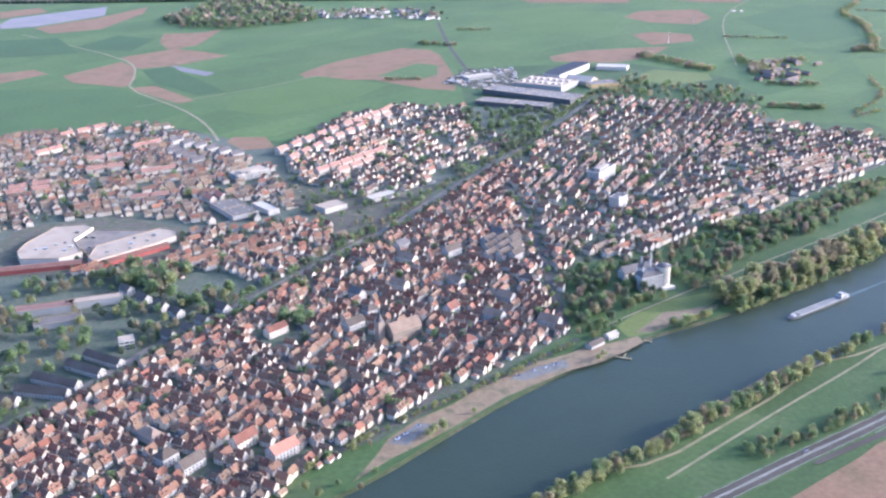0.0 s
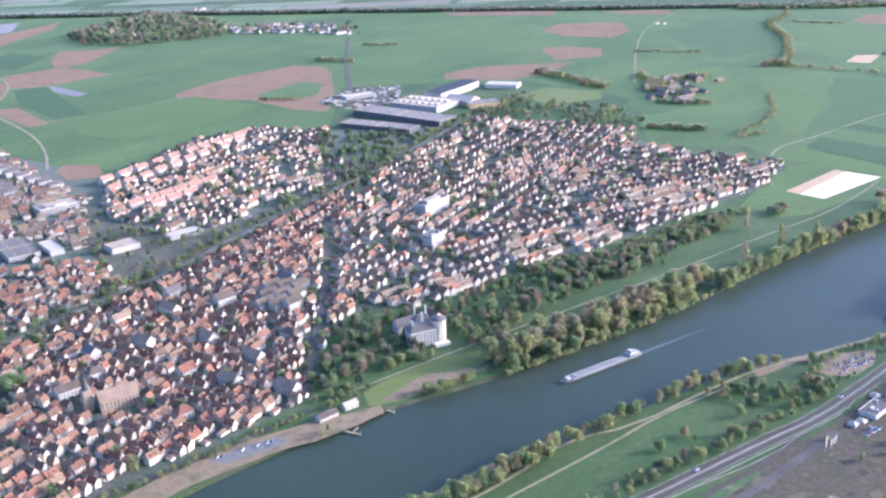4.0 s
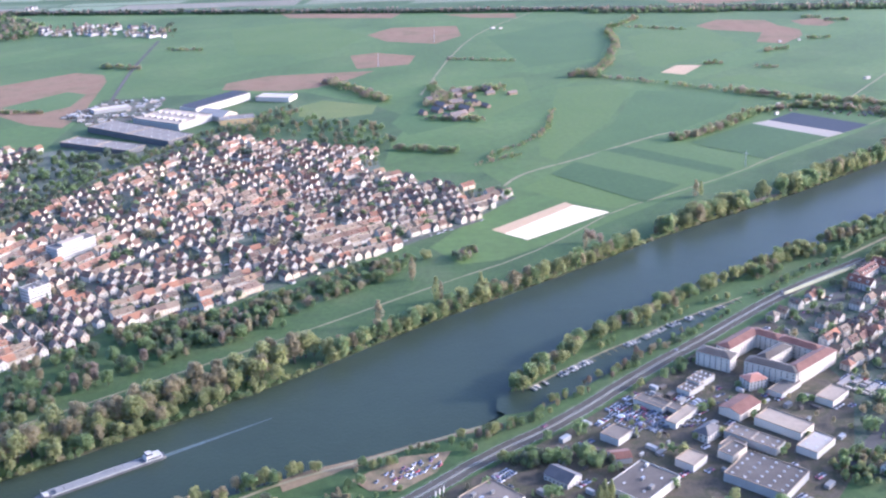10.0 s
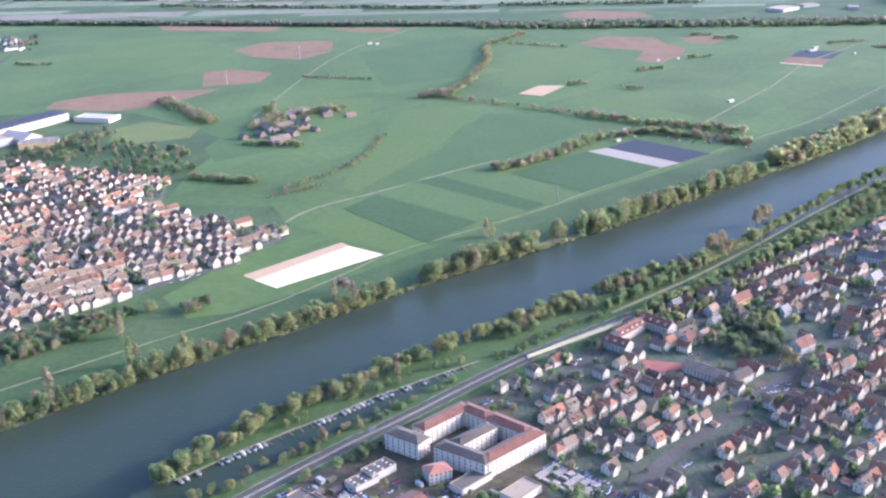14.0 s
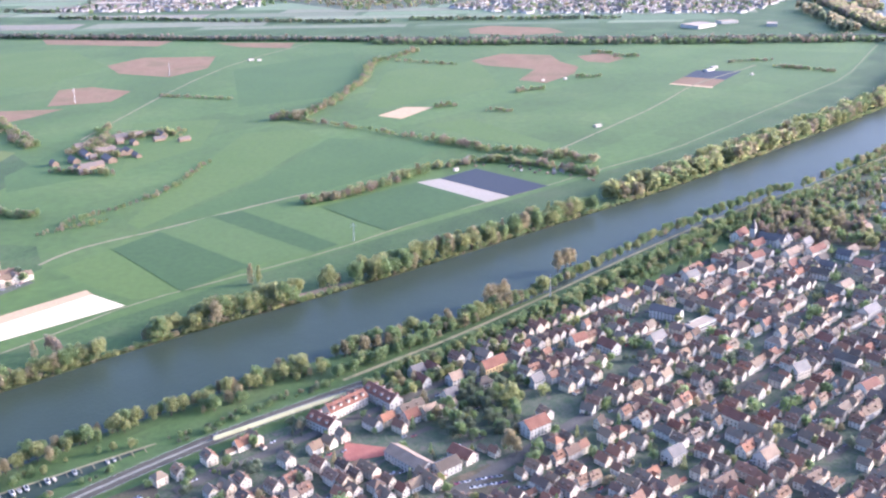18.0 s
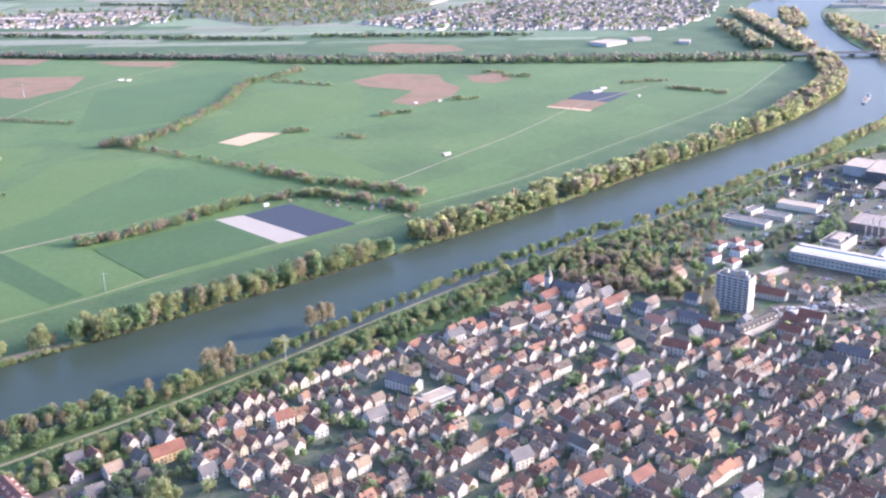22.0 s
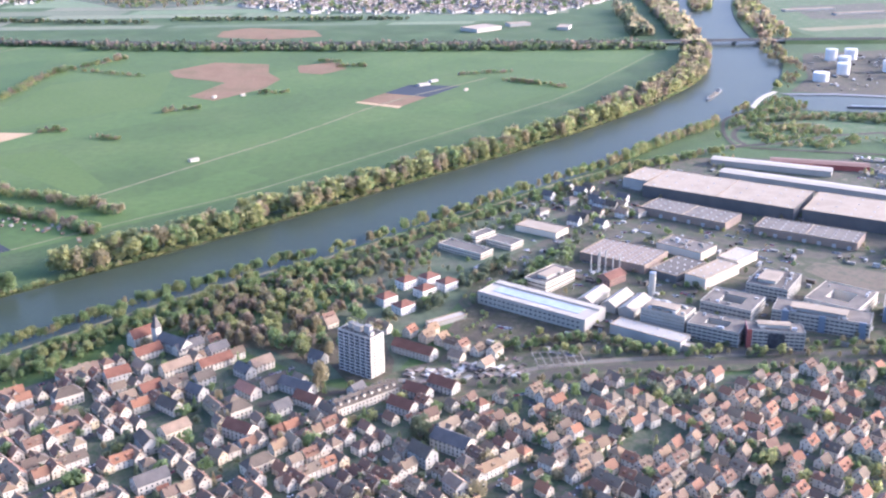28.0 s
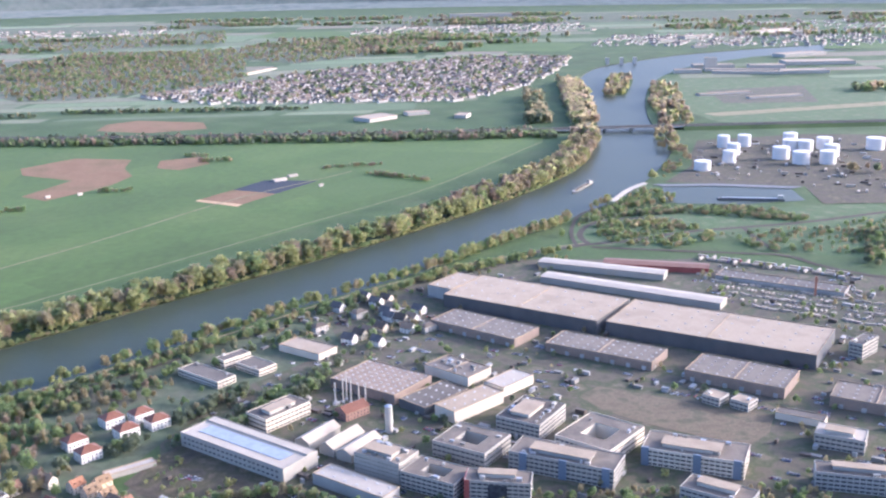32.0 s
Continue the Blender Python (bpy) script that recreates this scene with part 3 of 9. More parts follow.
for n, (pts, key, label) in enumerate([
    ([(-1540, 3751), (-1435, 3840), (-1361, 3712), (-1474, 3580)], "soil", "narrow bare brown field"),
    ([(-1423, 3449), (-1438, 3585), (-1187, 3813), (-1129, 3584), (-1288, 3376), (-1384, 3350)], "soil_dark", "dark moist ploughed field"),
    ([(-1280, 3351), (-1121, 3556), (-1036, 3779), (-1005, 3609), (-1049, 3284), (-1184, 3225)], "soil", "bare ploughed reddish-brown field"),
    ([(-829, 3157), (-713, 3155), (-666, 3209), (-683, 2938), (-742, 2861), (-805, 3006)], "soil", "bare brown field beside a wood"),
    ([(-847, 2780), (-732, 2885), (-644, 2827), (-564, 2756), (-674, 2636), (-759, 2613)], "soil", "bare ploughed reddish-brown field"),
    ([(-924, 2548), (-828, 2714), (-770, 2629), (-731, 2485), (-731, 2390), (-869, 2460)], "soil", "bare ploughed field inside a track's bend"),
    ([(-717, 2376), (-663, 2399), (-537, 2230), (-566, 2202)], "soil", "small bare brown field beside a track"),
    ([(-1155, 2549), (-1094, 2602), (-1025, 2641), (-966, 2575), (-1047, 2480), (-1120, 2466)], "soil", "bare ploughed reddish-brown field"),
    ([(-403, 1871), (-398, 1906), (-337, 1899), (-307, 1821), (-363, 1812)], "soil", "bare brown plot at the edge of town"),
    ([(-683, 2645), (-554, 2525), (-568, 2493), (-647, 2567)], "soil_dark", "narrow strip of dark moist soil"),
    ([(-348, 2484), (-304, 2582), (-256, 2651), (-122, 2790), (-48, 2750), (-22, 2673), (18, 2347), (11, 2247), (-60, 2280), (-169, 2390), (-320, 2413)], "soil", "wide bare ploughed reddish-brown field"),
    ([(-164, 2434), (-77, 2573), (-28, 2542), (-27, 2428), (-67, 2374)], "field_light", "light green strip inside bare soil"),
    ([(245, 2609), (328, 2677), (451, 2688), (553, 2696), (515, 2625), (441, 2534), (390, 2508), (320, 2519), (247, 2543)], "soil", "bare ploughed field behind the factory"),
    ([(489, 2897), (549, 2925), (643, 2867), (627, 2759), (513, 2724)], "soil", "bare ploughed reddish-brown field"),
    ([(517, 3200), (579, 3313), (756, 3313), (761, 3141), (693, 3028), (570, 3087)], "soil", "bare ploughed reddish-brown field"),
    ([(1375, 3175), (1457, 3273), (1575, 3237), (1581, 3141), (1611, 3063), (1587, 2975), (1506, 2866), (1454, 2908), (1507, 3037), (1399, 3105)], "soil", "bare ploughed reddish-brown field"),
    ([(1636, 3215), (1711, 3250), (1740, 3165), (1690, 3108), (1643, 3135)], "soil", "small bare brown field"),
    ([(1766, 2837), (1813, 2908), (1890, 2863), (1841, 2789)], "soil", "bare brown plot beside dark sheeting"),
    ([(1813, 2908), (1862, 2984), (1958, 2962), (1890, 2863)], "sheet_dark", "plot under dark crop sheeting"),
    ([(1764, 2837), (1841, 2789), (1835, 2772), (1759, 2826)], "sheet_tan", "pale strip of bare ground at a plot's end"),
    ([(1416, 3743), (1482, 3796), (1652, 3732), (1675, 3628), (1547, 3586), (1413, 3642)], "soil", "bare brown field beyond the motorway"),
    ([(726, 3542), (935, 3522), (929, 3428), (801, 3459)], "soil", "bare brown field beside the motorway"),
    ([(208, 3737), (613, 3639), (578, 3500), (275, 3571)], "soil", "bare brown field beside the motorway"),
    ([(-1029, 2955), (-960, 3151), (-829, 3058), (-848, 2862)], "field_dark", "dark green wheat field"),
    ([(-745, 2590), (-687, 2631), (-486, 2307), (-541, 2275), (-670, 2425)], "field_dark", "dark green wheat field"),
    ([(-1112, 2385), (-1016, 2401), (-732, 2372), (-529, 2116), (-595, 2020), (-739, 1994), (-845, 1959), (-921, 1939)], "field_deep", "deep green wheat field before the town"),
    ([(-459, 2292), (-305, 2453), (-131, 2333), (-226, 2151), (-352, 2068), (-453, 2130)], "field_fresh", "fresh green field before the town"),
    ([(134, 3378), (348, 3495), (517, 3195), (439, 2946), (219, 2949)], "field_fresh", "fresh green field in the plain"),
    ([(747, 1599), (847, 1702), (888, 1668), (773, 1573)], "sheet", "bright white crop sheeting laid over a field"),
    ([(732, 1615), (837, 1716), (847, 1702), (747, 1599)], "sheet_tan", "bare sandy beds beside white sheeting"),
    ([(1151, 2571), (1201, 2646), (1256, 2639), (1194, 2541)], "sheet_tan", "pale field under worn crop sheeting"),
    ([(1204, 2111), (1238, 2129), (1328, 2028), (1294, 2005)], "sheet_grey", "strip of grey-white crop sheeting"),
    ([(1239, 2129), (1296, 2179), (1388, 2075), (1328, 2028)], "sheet_dark", "field under black crop sheeting"),
    ([(834, 1851), (878, 1913), (1005, 1776), (939, 1703)], "field_dark", "dark green strip of wheat"),
    ([(878, 1913), (931, 1970), (1074, 1816), (1005, 1776)], "field_light", "light green strip of young crop"),
    ([(931, 1970), (970, 1993), (1101, 1843), (1074, 1816)], "field_dark", "dark green strip of wheat"),
    ([(970, 1993), (1032, 2048), (1151, 1891), (1101, 1843)], "field_light", "light green strip of young crop"),
    ([(1074, 2001), (1204, 2111), (1294, 2005), (1158, 1890)], "field_dark", "dark green wheat field"),
    ([(-1500, 3100), (-1130, 3130), (-980, 2860), (-1300, 2800)], "field_dark", "dark green wheat field"),
    ([(2000, 2760), (2140, 2900), (2060, 3020), (1930, 2870)], "field_light", "light green wheat field"),
    ([(1990, 3060), (2130, 3240), (2320, 3180), (2170, 2940)], "field_light", "light green wheat field"),
    ([(-2200, 3200), (-1600, 3250), (-1560, 3020), (-2200, 2900)], "field_light", "light green wheat field"),
]):
    field(pts, key, label, 0.12 + 0.01 * n)
for n, (pts, key, label) in enumerate([
    ([(1590, 1838), (1700, 1950), (1850, 2100), (1985, 2228), (2010, 2100), (1900, 1980), (1860, 1880), (1800, 1740), (1740, 1730), (1675, 1785), (1640, 1850)], "woodland", "rough ground under trees beside the dyke"),
    ([(170, 1040), (191, 1067), (235, 1104), (312, 1135), (290, 1100), (240, 1045), (205, 1020), (178, 1012)], "field_yellow", "bright riverside meadow"),
    ([(188, 1024), (226, 1073), (246, 1076), (290, 1091), (285, 1078), (240, 1050), (205, 1022)], "dirt", "worn sandy path on the meadow"),
    ([(-165, 725), (-120, 778), (-94, 806), (-66, 818), (-50, 800), (-72, 772), (-110, 722)], "grass", "grass slope by the river"),
    ([(-88, 752), (-57, 788), (-30, 812), (-10, 832), (15, 858), (43, 889), (76, 915), (112, 942), (136, 953), (168, 977), (192, 1000), (188, 1014), (160, 1000), (130, 990), (114, 978), (78, 960), (49, 937), (21, 910), (-6, 878), (-37, 853), (-62, 820), (-72, 790)], "dirt", "sandy river promenade with parked cars"),
    ([(-62, 812), (-37, 846), (-24, 843), (-44, 808)], "yards_grey", "grey car park on the promenade"),
    ([(49, 925), (76, 949), (107, 964), (110, 950), (66, 922)], "yards_grey", "grey car park on the promenade"),
    ([(1199, 1308), (1227, 1326), (1254, 1306), (1220, 1280), (1185, 1281)], "yard_dark", "dark car park of a school"),
    ([(160, 782), (196, 811), (242, 852), (297, 897), (330, 928), (340, 946), (322, 940), (299, 922), (262, 890), (216, 850), (160, 805)], "dirt", "sandy strip beside the bank trees"),
    ([(533, 1060), (553, 1073), (574, 1081), (604, 1092), (573, 1066), (538, 1045)], "dirt", "worn sandy ground where paths meet"),
    ([(567, 1073), (604, 1092), (638, 1108), (664, 1119), (690, 1132), (689, 1124), (657, 1110), (625, 1096), (588, 1074)], "dirt", "sandy strip along the river bank"),
    ([(1065, 1672), (1083, 1684), (1123, 1712), (1121, 1721), (1086, 1700), (1065, 1686)], "dirt", "small sandy beach under the bank trees"),
    ([(1611, 1859), (1627, 1902), (1668, 1929), (1717, 1912), (1731, 1866), (1737, 1804), (1746, 1767), (1732, 1750), (1694, 1789), (1654, 1806)], "park_earth", "bare brown earth and paths under park trees"),
    ([(1737, 1776), (1739, 1834), (1785, 1830), (1798, 1763), (1794, 1721), (1759, 1724)], "yard_dark", "dark paved ground round an apartment tower"),
    ([(552, 1037), (592, 1040), (588, 1018), (559, 1004)], "scrub", "dry brown thicket floor"),
    ([(2225, 1944), (2247, 1966), (2293, 1937), (2339, 1905), (2382, 1885), (2364, 1850), (2342, 1832), (2311, 1848), (2270, 1879), (2238, 1915)], "park_earth", "cleared building site of bare soil"),
    ([(1847, 1820), (1869, 1869), (1881, 1887), (1968, 1815), (1975, 1790), (1920, 1772), (1885, 1776)], "yard_dark", "large worn car park"),
    ([(2425, 2370), (2480, 2375), (2640, 2260), (2640, 2090), (2470, 2150), (2445, 2200)], "lot", "large paved vehicle yard"),
    ([(580, 925), (663, 990), (760, 960), (760, 880), (640, 860)], "asphalt", "large asphalt car park"),
    ([(588, 1057), (625, 1088), (664, 1094), (652, 1064), (625, 1040), (602, 1042)], "dirt", "dirt car park under trees"),
    ([(2513, 2630), (2835, 2640), (2850, 2380), (2680, 2340), (2558, 2400), (2540, 2520)], "scrub", "rough dry grass beside the slip road"),
    ([(1640, 1880), (1680, 1920), (1719, 1945), (1783, 1940), (1775, 1912), (1745, 1868), (1716, 1850), (1670, 1850)], "scrub", "cemetery ground with bare paths"),
    ([(120, 1060), (150, 1200), (211, 1268), (330, 1335), (420, 1350), (520, 1345), (430, 1290), (330, 1200), (262, 1180), (200, 1075)], "grass", "leafy park floor beside the town"),
    ([(330, 1335), (432, 1368), (600, 1512), (640, 1525), (560, 1420), (470, 1340), (400, 1280)], "scrub", "thicket floor between gardens and dyke"),
    ([(1119, 1336), (1154, 1345), (1153, 1356), (1120, 1367)], "court", "red clay sports court"),
    ([(2650, 2990), (2690, 3120), (2745, 3260), (3000, 3300), (3300, 3220), (3200, 2800), (2860, 2640), (2755, 2650), (2780, 2780), (2560, 2850)], "yard_dark", "dark paved yard of the tank farm"),
    ([(330, 752), (420, 838), (560, 940), (640, 1014), (720, 960), (640, 850), (520, 760), (420, 720)], "yard_dark", "dark yards beside the highway"),
    ([(426, 838), (436, 832), (473, 860), (497, 884), (478, 880), (450, 860)], "scrub", "dry grass strip between slip roads"),
    ([(225, 690), (330, 770), (352, 790), (403, 820), (394, 796), (368, 768), (420, 690), (300, 640)], "soil", "bare brown field beside the highway"),
    ([(2320, 2480), (2350, 2590), (2480, 2660), (2560, 2640), (2540, 2470), (2420, 2420)], "scrub", "rough scrub inside the road loop"),
    ([(590, 5589), (824, 5920), (1294, 5872), (1579, 5444), (1663, 4790), (1456, 4434), (1196, 4246), (1051, 4252), (700, 4700)], "woodland", "wide bare brown woodland far beyond the motorway"),
    ([(1294, 5890), (2429, 6988), (2473, 6616), (2243, 5654), (1793, 5222), (1600, 5450)], "woodland", "wide bare brown woodland far beyond the motorway"),
    ([(231, 6751), (1308, 7240), (1406, 6384), (696, 6044)], "woodland", "distant woodland near the horizon"),
    ([(-1800, 7900), (1100, 8100), (1300, 7500), (-1500, 7300)], "woodland", "distant woodland near the horizon"),
    ([(2300, 7400), (5200, 7300), (5400, 8300), (2200, 8400)], "woodland", "distant woodland near the horizon"),
    ([(1750, 1690), (1850, 1682), (1900, 1702), (2030, 1718), (2165, 1722), (2350, 1697), (2350, 1737), (2165, 1744), (1945, 1752), (1870, 1778), (1800, 1742)], "lot", "worn brown yard beside the siding"),
    ([(-620, 1240), (-610, 1420), (-480, 1465), (-370, 1400), (-370, 1300), (-470, 1235)], "lot", "car park of the shopping centre"),
    ([(-226, 1480), (-294, 1690), (-250, 1600), (-130, 1520), (-35, 1566), (-34, 1482), (-147, 1282), (-191, 1420)], "lot", "worn yards beside the railway"),
    ([(-20, 2330), (40, 2480), (150, 2470), (150, 2300), (60, 2260)], "lot", "factory yard with stacked goods"),
    ([(2880, 3440), (3600, 3400), (5000, 3800), (4600, 4500), (3600, 4300), (3000, 4400), (2830, 3800)], "scrub", "rough industrial land beyond the motorway"),
    ([(2196, 5667), (2437, 6166), (3062, 5866), (2883, 5468)], "field_light", "light green distant field"),
    ([(2880, 3640), (3400, 3760), (3400, 3700), (2900, 3590)], "path", "pale strip of bare ground beyond the motorway"),
    ([(2990, 3813), (3027, 4077), (3338, 4146), (3234, 3783)], "lot", "distant rail yard"),
]):
    flat("ground_patch", pts, 0.15 + 0.012 * n, M[key], label, "ground")

# strips of far farmland beyond the motorway, joined into one sheet
# strips added at random; their pale colours stand in for far haze
M["far_fields"] = mat("patchwork of far fields", [(0.12, 0.17, 0.075), (0.16, 0.20, 0.10), (0.17, 0.17, 0.10), (0.09, 0.135, 0.055), (0.19, 0.16, 0.11), (0.12, 0.165, 0.072)], 0.9, 160, 20, 0.15, pick="island", spec=0.1, sheen=0.03)
far = random.Random(31)
g = Geo()
y = 3820
while y < 8400:
    deep = far.uniform(70, 170) * y / 4500
    x = -3600 + far.uniform(0, 300)
    while x < 7600:
        wide = far.uniform(220, 700)
        if far.random() < 0.7 and not any(near_line(x + u * wide, y + deep / 2, NORTH, 260) for u in (0, 0.5, 1)):
            g.add([(x, y, 0.05), (x + wide * 0.96, y + far.uniform(-20, 20), 0.05), (x + wide * 0.93 + 30, y + deep * 0.9, 0.05), (x + 25, y + deep * 0.9 + far.uniform(-15, 15), 0.05)], [(0, 1, 2, 3)])
        x += wide
    y += deep
tagged(new("far_fields", g.mesh("far_fields", M["far_fields"])), "patchwork of far fields beyond the motorway, paled in colour for haze", "fields", kind="stuff")

# built-up ground
D1 = [(300, 2150), (578, 2000), (590, 1880), (775, 1745), (700, 1640), (627, 1570), (432, 1400), (390, 1385), (322, 1344), (296, 1290), (228, 1243), (150, 1230), (115, 1310), (110, 1450), (100, 1680), (180, 1860)]
D2 = [(-295, 1821), (-195, 2051), (-109, 2113), (30, 2080), (30, 1960), (110, 1800), (60, 1700), (-35, 1566), (-130, 1520), (-250, 1600)]
D3 = [(-900, 1930), (-659, 2017), (-562, 2018), (-294, 1690), (-226, 1480), (-299, 1406), (-491, 1472), (-622, 1400), (-800, 1500)]
D4 = [(-420, 690), (-411, 844), (-352, 925), (-302, 1035), (-145, 1270), (-34, 1465), (98, 1685), (110, 1450), (115, 1310), (150, 1230), (125, 1180), (120, 1026), (11, 929), (-104, 809), (-147, 733), (-300, 650)]
D5 = [(-440, 1350), (-300, 1400), (-191, 1420), (-125, 1330), (-230, 1180), (-300, 1215), (-400, 1235), (-520, 1235)]
S1 = [(1120, 1420), (1182, 1478), (1251, 1528), (1327, 1572), (1393, 1650), (1542, 1772), (1630, 1845), (1668, 1773), (1745, 1718), (1806, 1692), (1850, 1670), (1950, 1560), (2040, 1440), (1900, 1340), (1560, 1220), (1250, 1220), (1120, 1300)]
S2 = [(1850, 1680), (1900, 1696), (2030, 1712), (2165, 1715), (2330, 1690), (2420, 1500), (2040, 1420), (1950, 1560)]
S3 = [(985, 1318), (1040, 1372), (1112, 1425), (1119, 1415), (1119, 1298), (1245, 1218), (1330, 1218), (1200, 1060), (1060, 980), (960, 1040), (1010, 1170)]
S4 = [(2004, 2190), (2040, 2262), (2085, 2225), (2105, 2180), (2090, 2130), (2019, 2105)]
IND = [(1820, 1740), (1870, 1850), (1830, 2060), (1990, 2230), (2110, 2330), (2240, 2400), (2460, 2370), (2700, 2240), (2760, 1900), (2600, 1720), (2350, 1700), (2165, 1740), (1945, 1745)]
COM = [(560, 930), (640, 1024), (760, 1121), (900, 1256), (985, 1326), (1010, 1170), (960, 1040), (900, 960), (760, 860), (600, 840)]
for n, (who, pts) in enumerate((("north_west", D2), ("far_west", D3), ("old_town", D4), ("station", D5), ("north_east", D1), ("south", S1), ("south_east", S2), ("south_west", S3), ("riverside", S4))):
    flat("ground_" + who, pts, 0.03 + 0.008 * n, M["yards"], "gardens, yards and paved ground between houses", "ground")
flat("ground_town", [(-900, 1500), (-900, 1930), (-660, 2012), (-560, 2012), (-295, 1821), (-195, 2051), (-109, 2113), (30, 2080), (300, 2150), (578, 2000), (590, 1880), (115, 1450), (120, 1026), (-147, 733), (-420, 690), (-620, 900)], 0.022, M["yards"], "gardens and yards all through the northern town", "ground")
flat("ground_industry", IND, 0.13, M["lot"], "paved ground of the industrial estate", "ground")
flat("ground_commerce", COM, 0.115, M["yard_dark"], "paved ground of the commercial area", "ground")

# ---- tracks, roads, railway ----
for n, (pts, w, key, label) in enumerate([
    ([(150, 1035), (234, 1105), (335, 1183), (391, 1226), (518, 1322), (668, 1446), (760, 1515), (839, 1602), (893, 1672), (1000, 1750), (1096, 1824), (1158, 1886), (1227, 1952), (1328, 2028), (1384, 2073), (1467, 2148), (1617, 2267), (1720, 2381), (1845, 2522), (1999, 2692), (2151, 2858), (2329, 3153), (2423, 3306)], 3.2, "path", "pale track on the river dyke"),
    ([(763, 1800), (777, 1831), (804, 1867), (882, 1924), (1024, 2049), (1060, 2070)], 6.0, "path", "pale farm track between fields"),
    ([(1423, 2263), (1544, 2427), (1674, 2600), (1811, 2823), (1940, 2955), (2036, 3060), (2130, 3234)], 5.0, "path", "pale straight farm track"),
    ([(-419, 1880), (-457, 1986), (-514, 2099), (-583, 2199), (-719, 2370), (-738, 2499), (-774, 2645), (-842, 2763), (-1061, 3006), (-1266, 3220)], 6.5, "path", "pale winding farm track"),
    ([(-681, 2667), (-631, 2728), (-566, 2764)], 6.0, "path", "pale spur of a farm track"),
    ([(-650, 2185), (-459, 2296), (-305, 2453)], 4.0, "path", "faint farm track"),
    ([(651, 2426), (734, 2905), (820, 3219), (984, 3530)], 5.0, "path", "narrow farm road"),
    ([(40, 2480), (0, 2800), (-30, 3220)], 8.0, "asphalt", "grey country road"),
    ([(20, 690), (110, 757), (166, 770), (235, 830), (300, 885), (344, 938), (411, 963), (485, 1022), (538, 1059), (592, 1082), (690, 1130)], 4.0, "path", "pale riverside path"),
    ([(166, 745), (235, 806), (300, 862), (379, 928), (434, 979), (504, 1026)], 3.5, "path", "pale path across the grass"),
    ([(1116, 1476), (1152, 1506), (1221, 1562), (1325, 1661), (1410, 1748), (1532, 1865), (1673, 1985), (1745, 2028), (1835, 2112), (1888, 2150), (2005, 2265), (2117, 2351), (2226, 2415), (2300, 2455), (2345, 2470)], 5.0, "path", "pale path along the southern dyke"),
    ([(1127, 1460), (1171, 1500), (1248, 1575), (1335, 1637), (1416, 1710), (1507, 1800), (1628, 1905), (1744, 1998), (1860, 2095)], 4.0, "road", "narrow road behind the dyke"),
    ([(2225, 2408), (2279, 2439), (2315, 2450), (2343, 2462), (2405, 2469), (2487, 2509), (2581, 2522), (2678, 2536), (2822, 2582), (3100, 2660)], 11.0, "road", "grey road curving past the harbour"),
    ([(2343, 2462), (2338, 2500), (2347, 2535), (2367, 2573), (2404, 2596), (2455, 2600), (2500, 2590)], 9.0, "road", "curving grey slip road"),
    ([(2325, 2452), (2328, 2510), (2341, 2568), (2363, 2633), (2397, 2669), (2433, 2696)], 6.0, "road", "narrow lane down to the jetty"),
    ([(2344, 2446), (2434, 2417), (2533, 2387), (2588, 2372), (2610, 2310), (2662, 2256), (2800, 2210)], 9.0, "road", "grey road round the vehicle yard"),
    ([(2581, 2522), (2577, 2461), (2579, 2388)], 7.0, "road", "short grey link road"),
    ([(290, 762), (348, 797), (386, 818), (414, 832)], 6.5, "road", "grey slip road off the highway"),
    ([(428, 830), (451, 859), (480, 878), (505, 899), (560, 952), (600, 990)], 6.0, "road", "grey slip road onto the highway"),
    ([(430, 820), (459, 838), (487, 860), (530, 900), (575, 940)], 8.0, "asphalt", "service road to the car park"),
    ([(422, 810), (400, 780), (360, 740)], 7.0, "asphalt", "grey road to a roundabout"),
    ([(1690, 1690), (1745, 1708), (1802, 1713), (1878, 1713), (1945, 1731), (2031, 1736), (2167, 1735), (2340, 1712), (2500, 1680)], 8.0, "road", "town road along the edge of the works"),
    ([(960, 1050), (1063, 1158), (1189, 1278), (1320, 1400)], 12.0, "asphalt", "grey town road"),
    ([(1000, 1305), (1103, 1388), (1180, 1445), (1310, 1563)], 9.0, "asphalt", "grey town road"),
    ([(-175, 732), (-146, 759), (-121, 783), (-94, 809), (-57, 846), (-16, 880), (27, 917), (79, 962), (125, 1010)], 6.0, "asphalt", "grey promenade road"),
    ([(1849, 1683), (1941, 1594), (1996, 1513), (2060, 1430)], 8.0, "asphalt", "grey town road"),
    ([(2060, 1760), (2120, 1750), (2230, 1742), (2330, 1735), (2480, 1700)], 7.0, "asphalt", "grey service road"),
    ([(115, 1040), (107, 1303), (85, 1554), (47, 1824)], 9.0, "asphalt", "straight grey town street"),
]):
    ribbon("road" if key in ("asphalt", "road") else "track", smooth(pts, 1), w * (0.8 if key == "path" else 1.0), 0.42 + 0.012 * n, M[key], label, "road" if key in ("asphalt", "road") else "track")

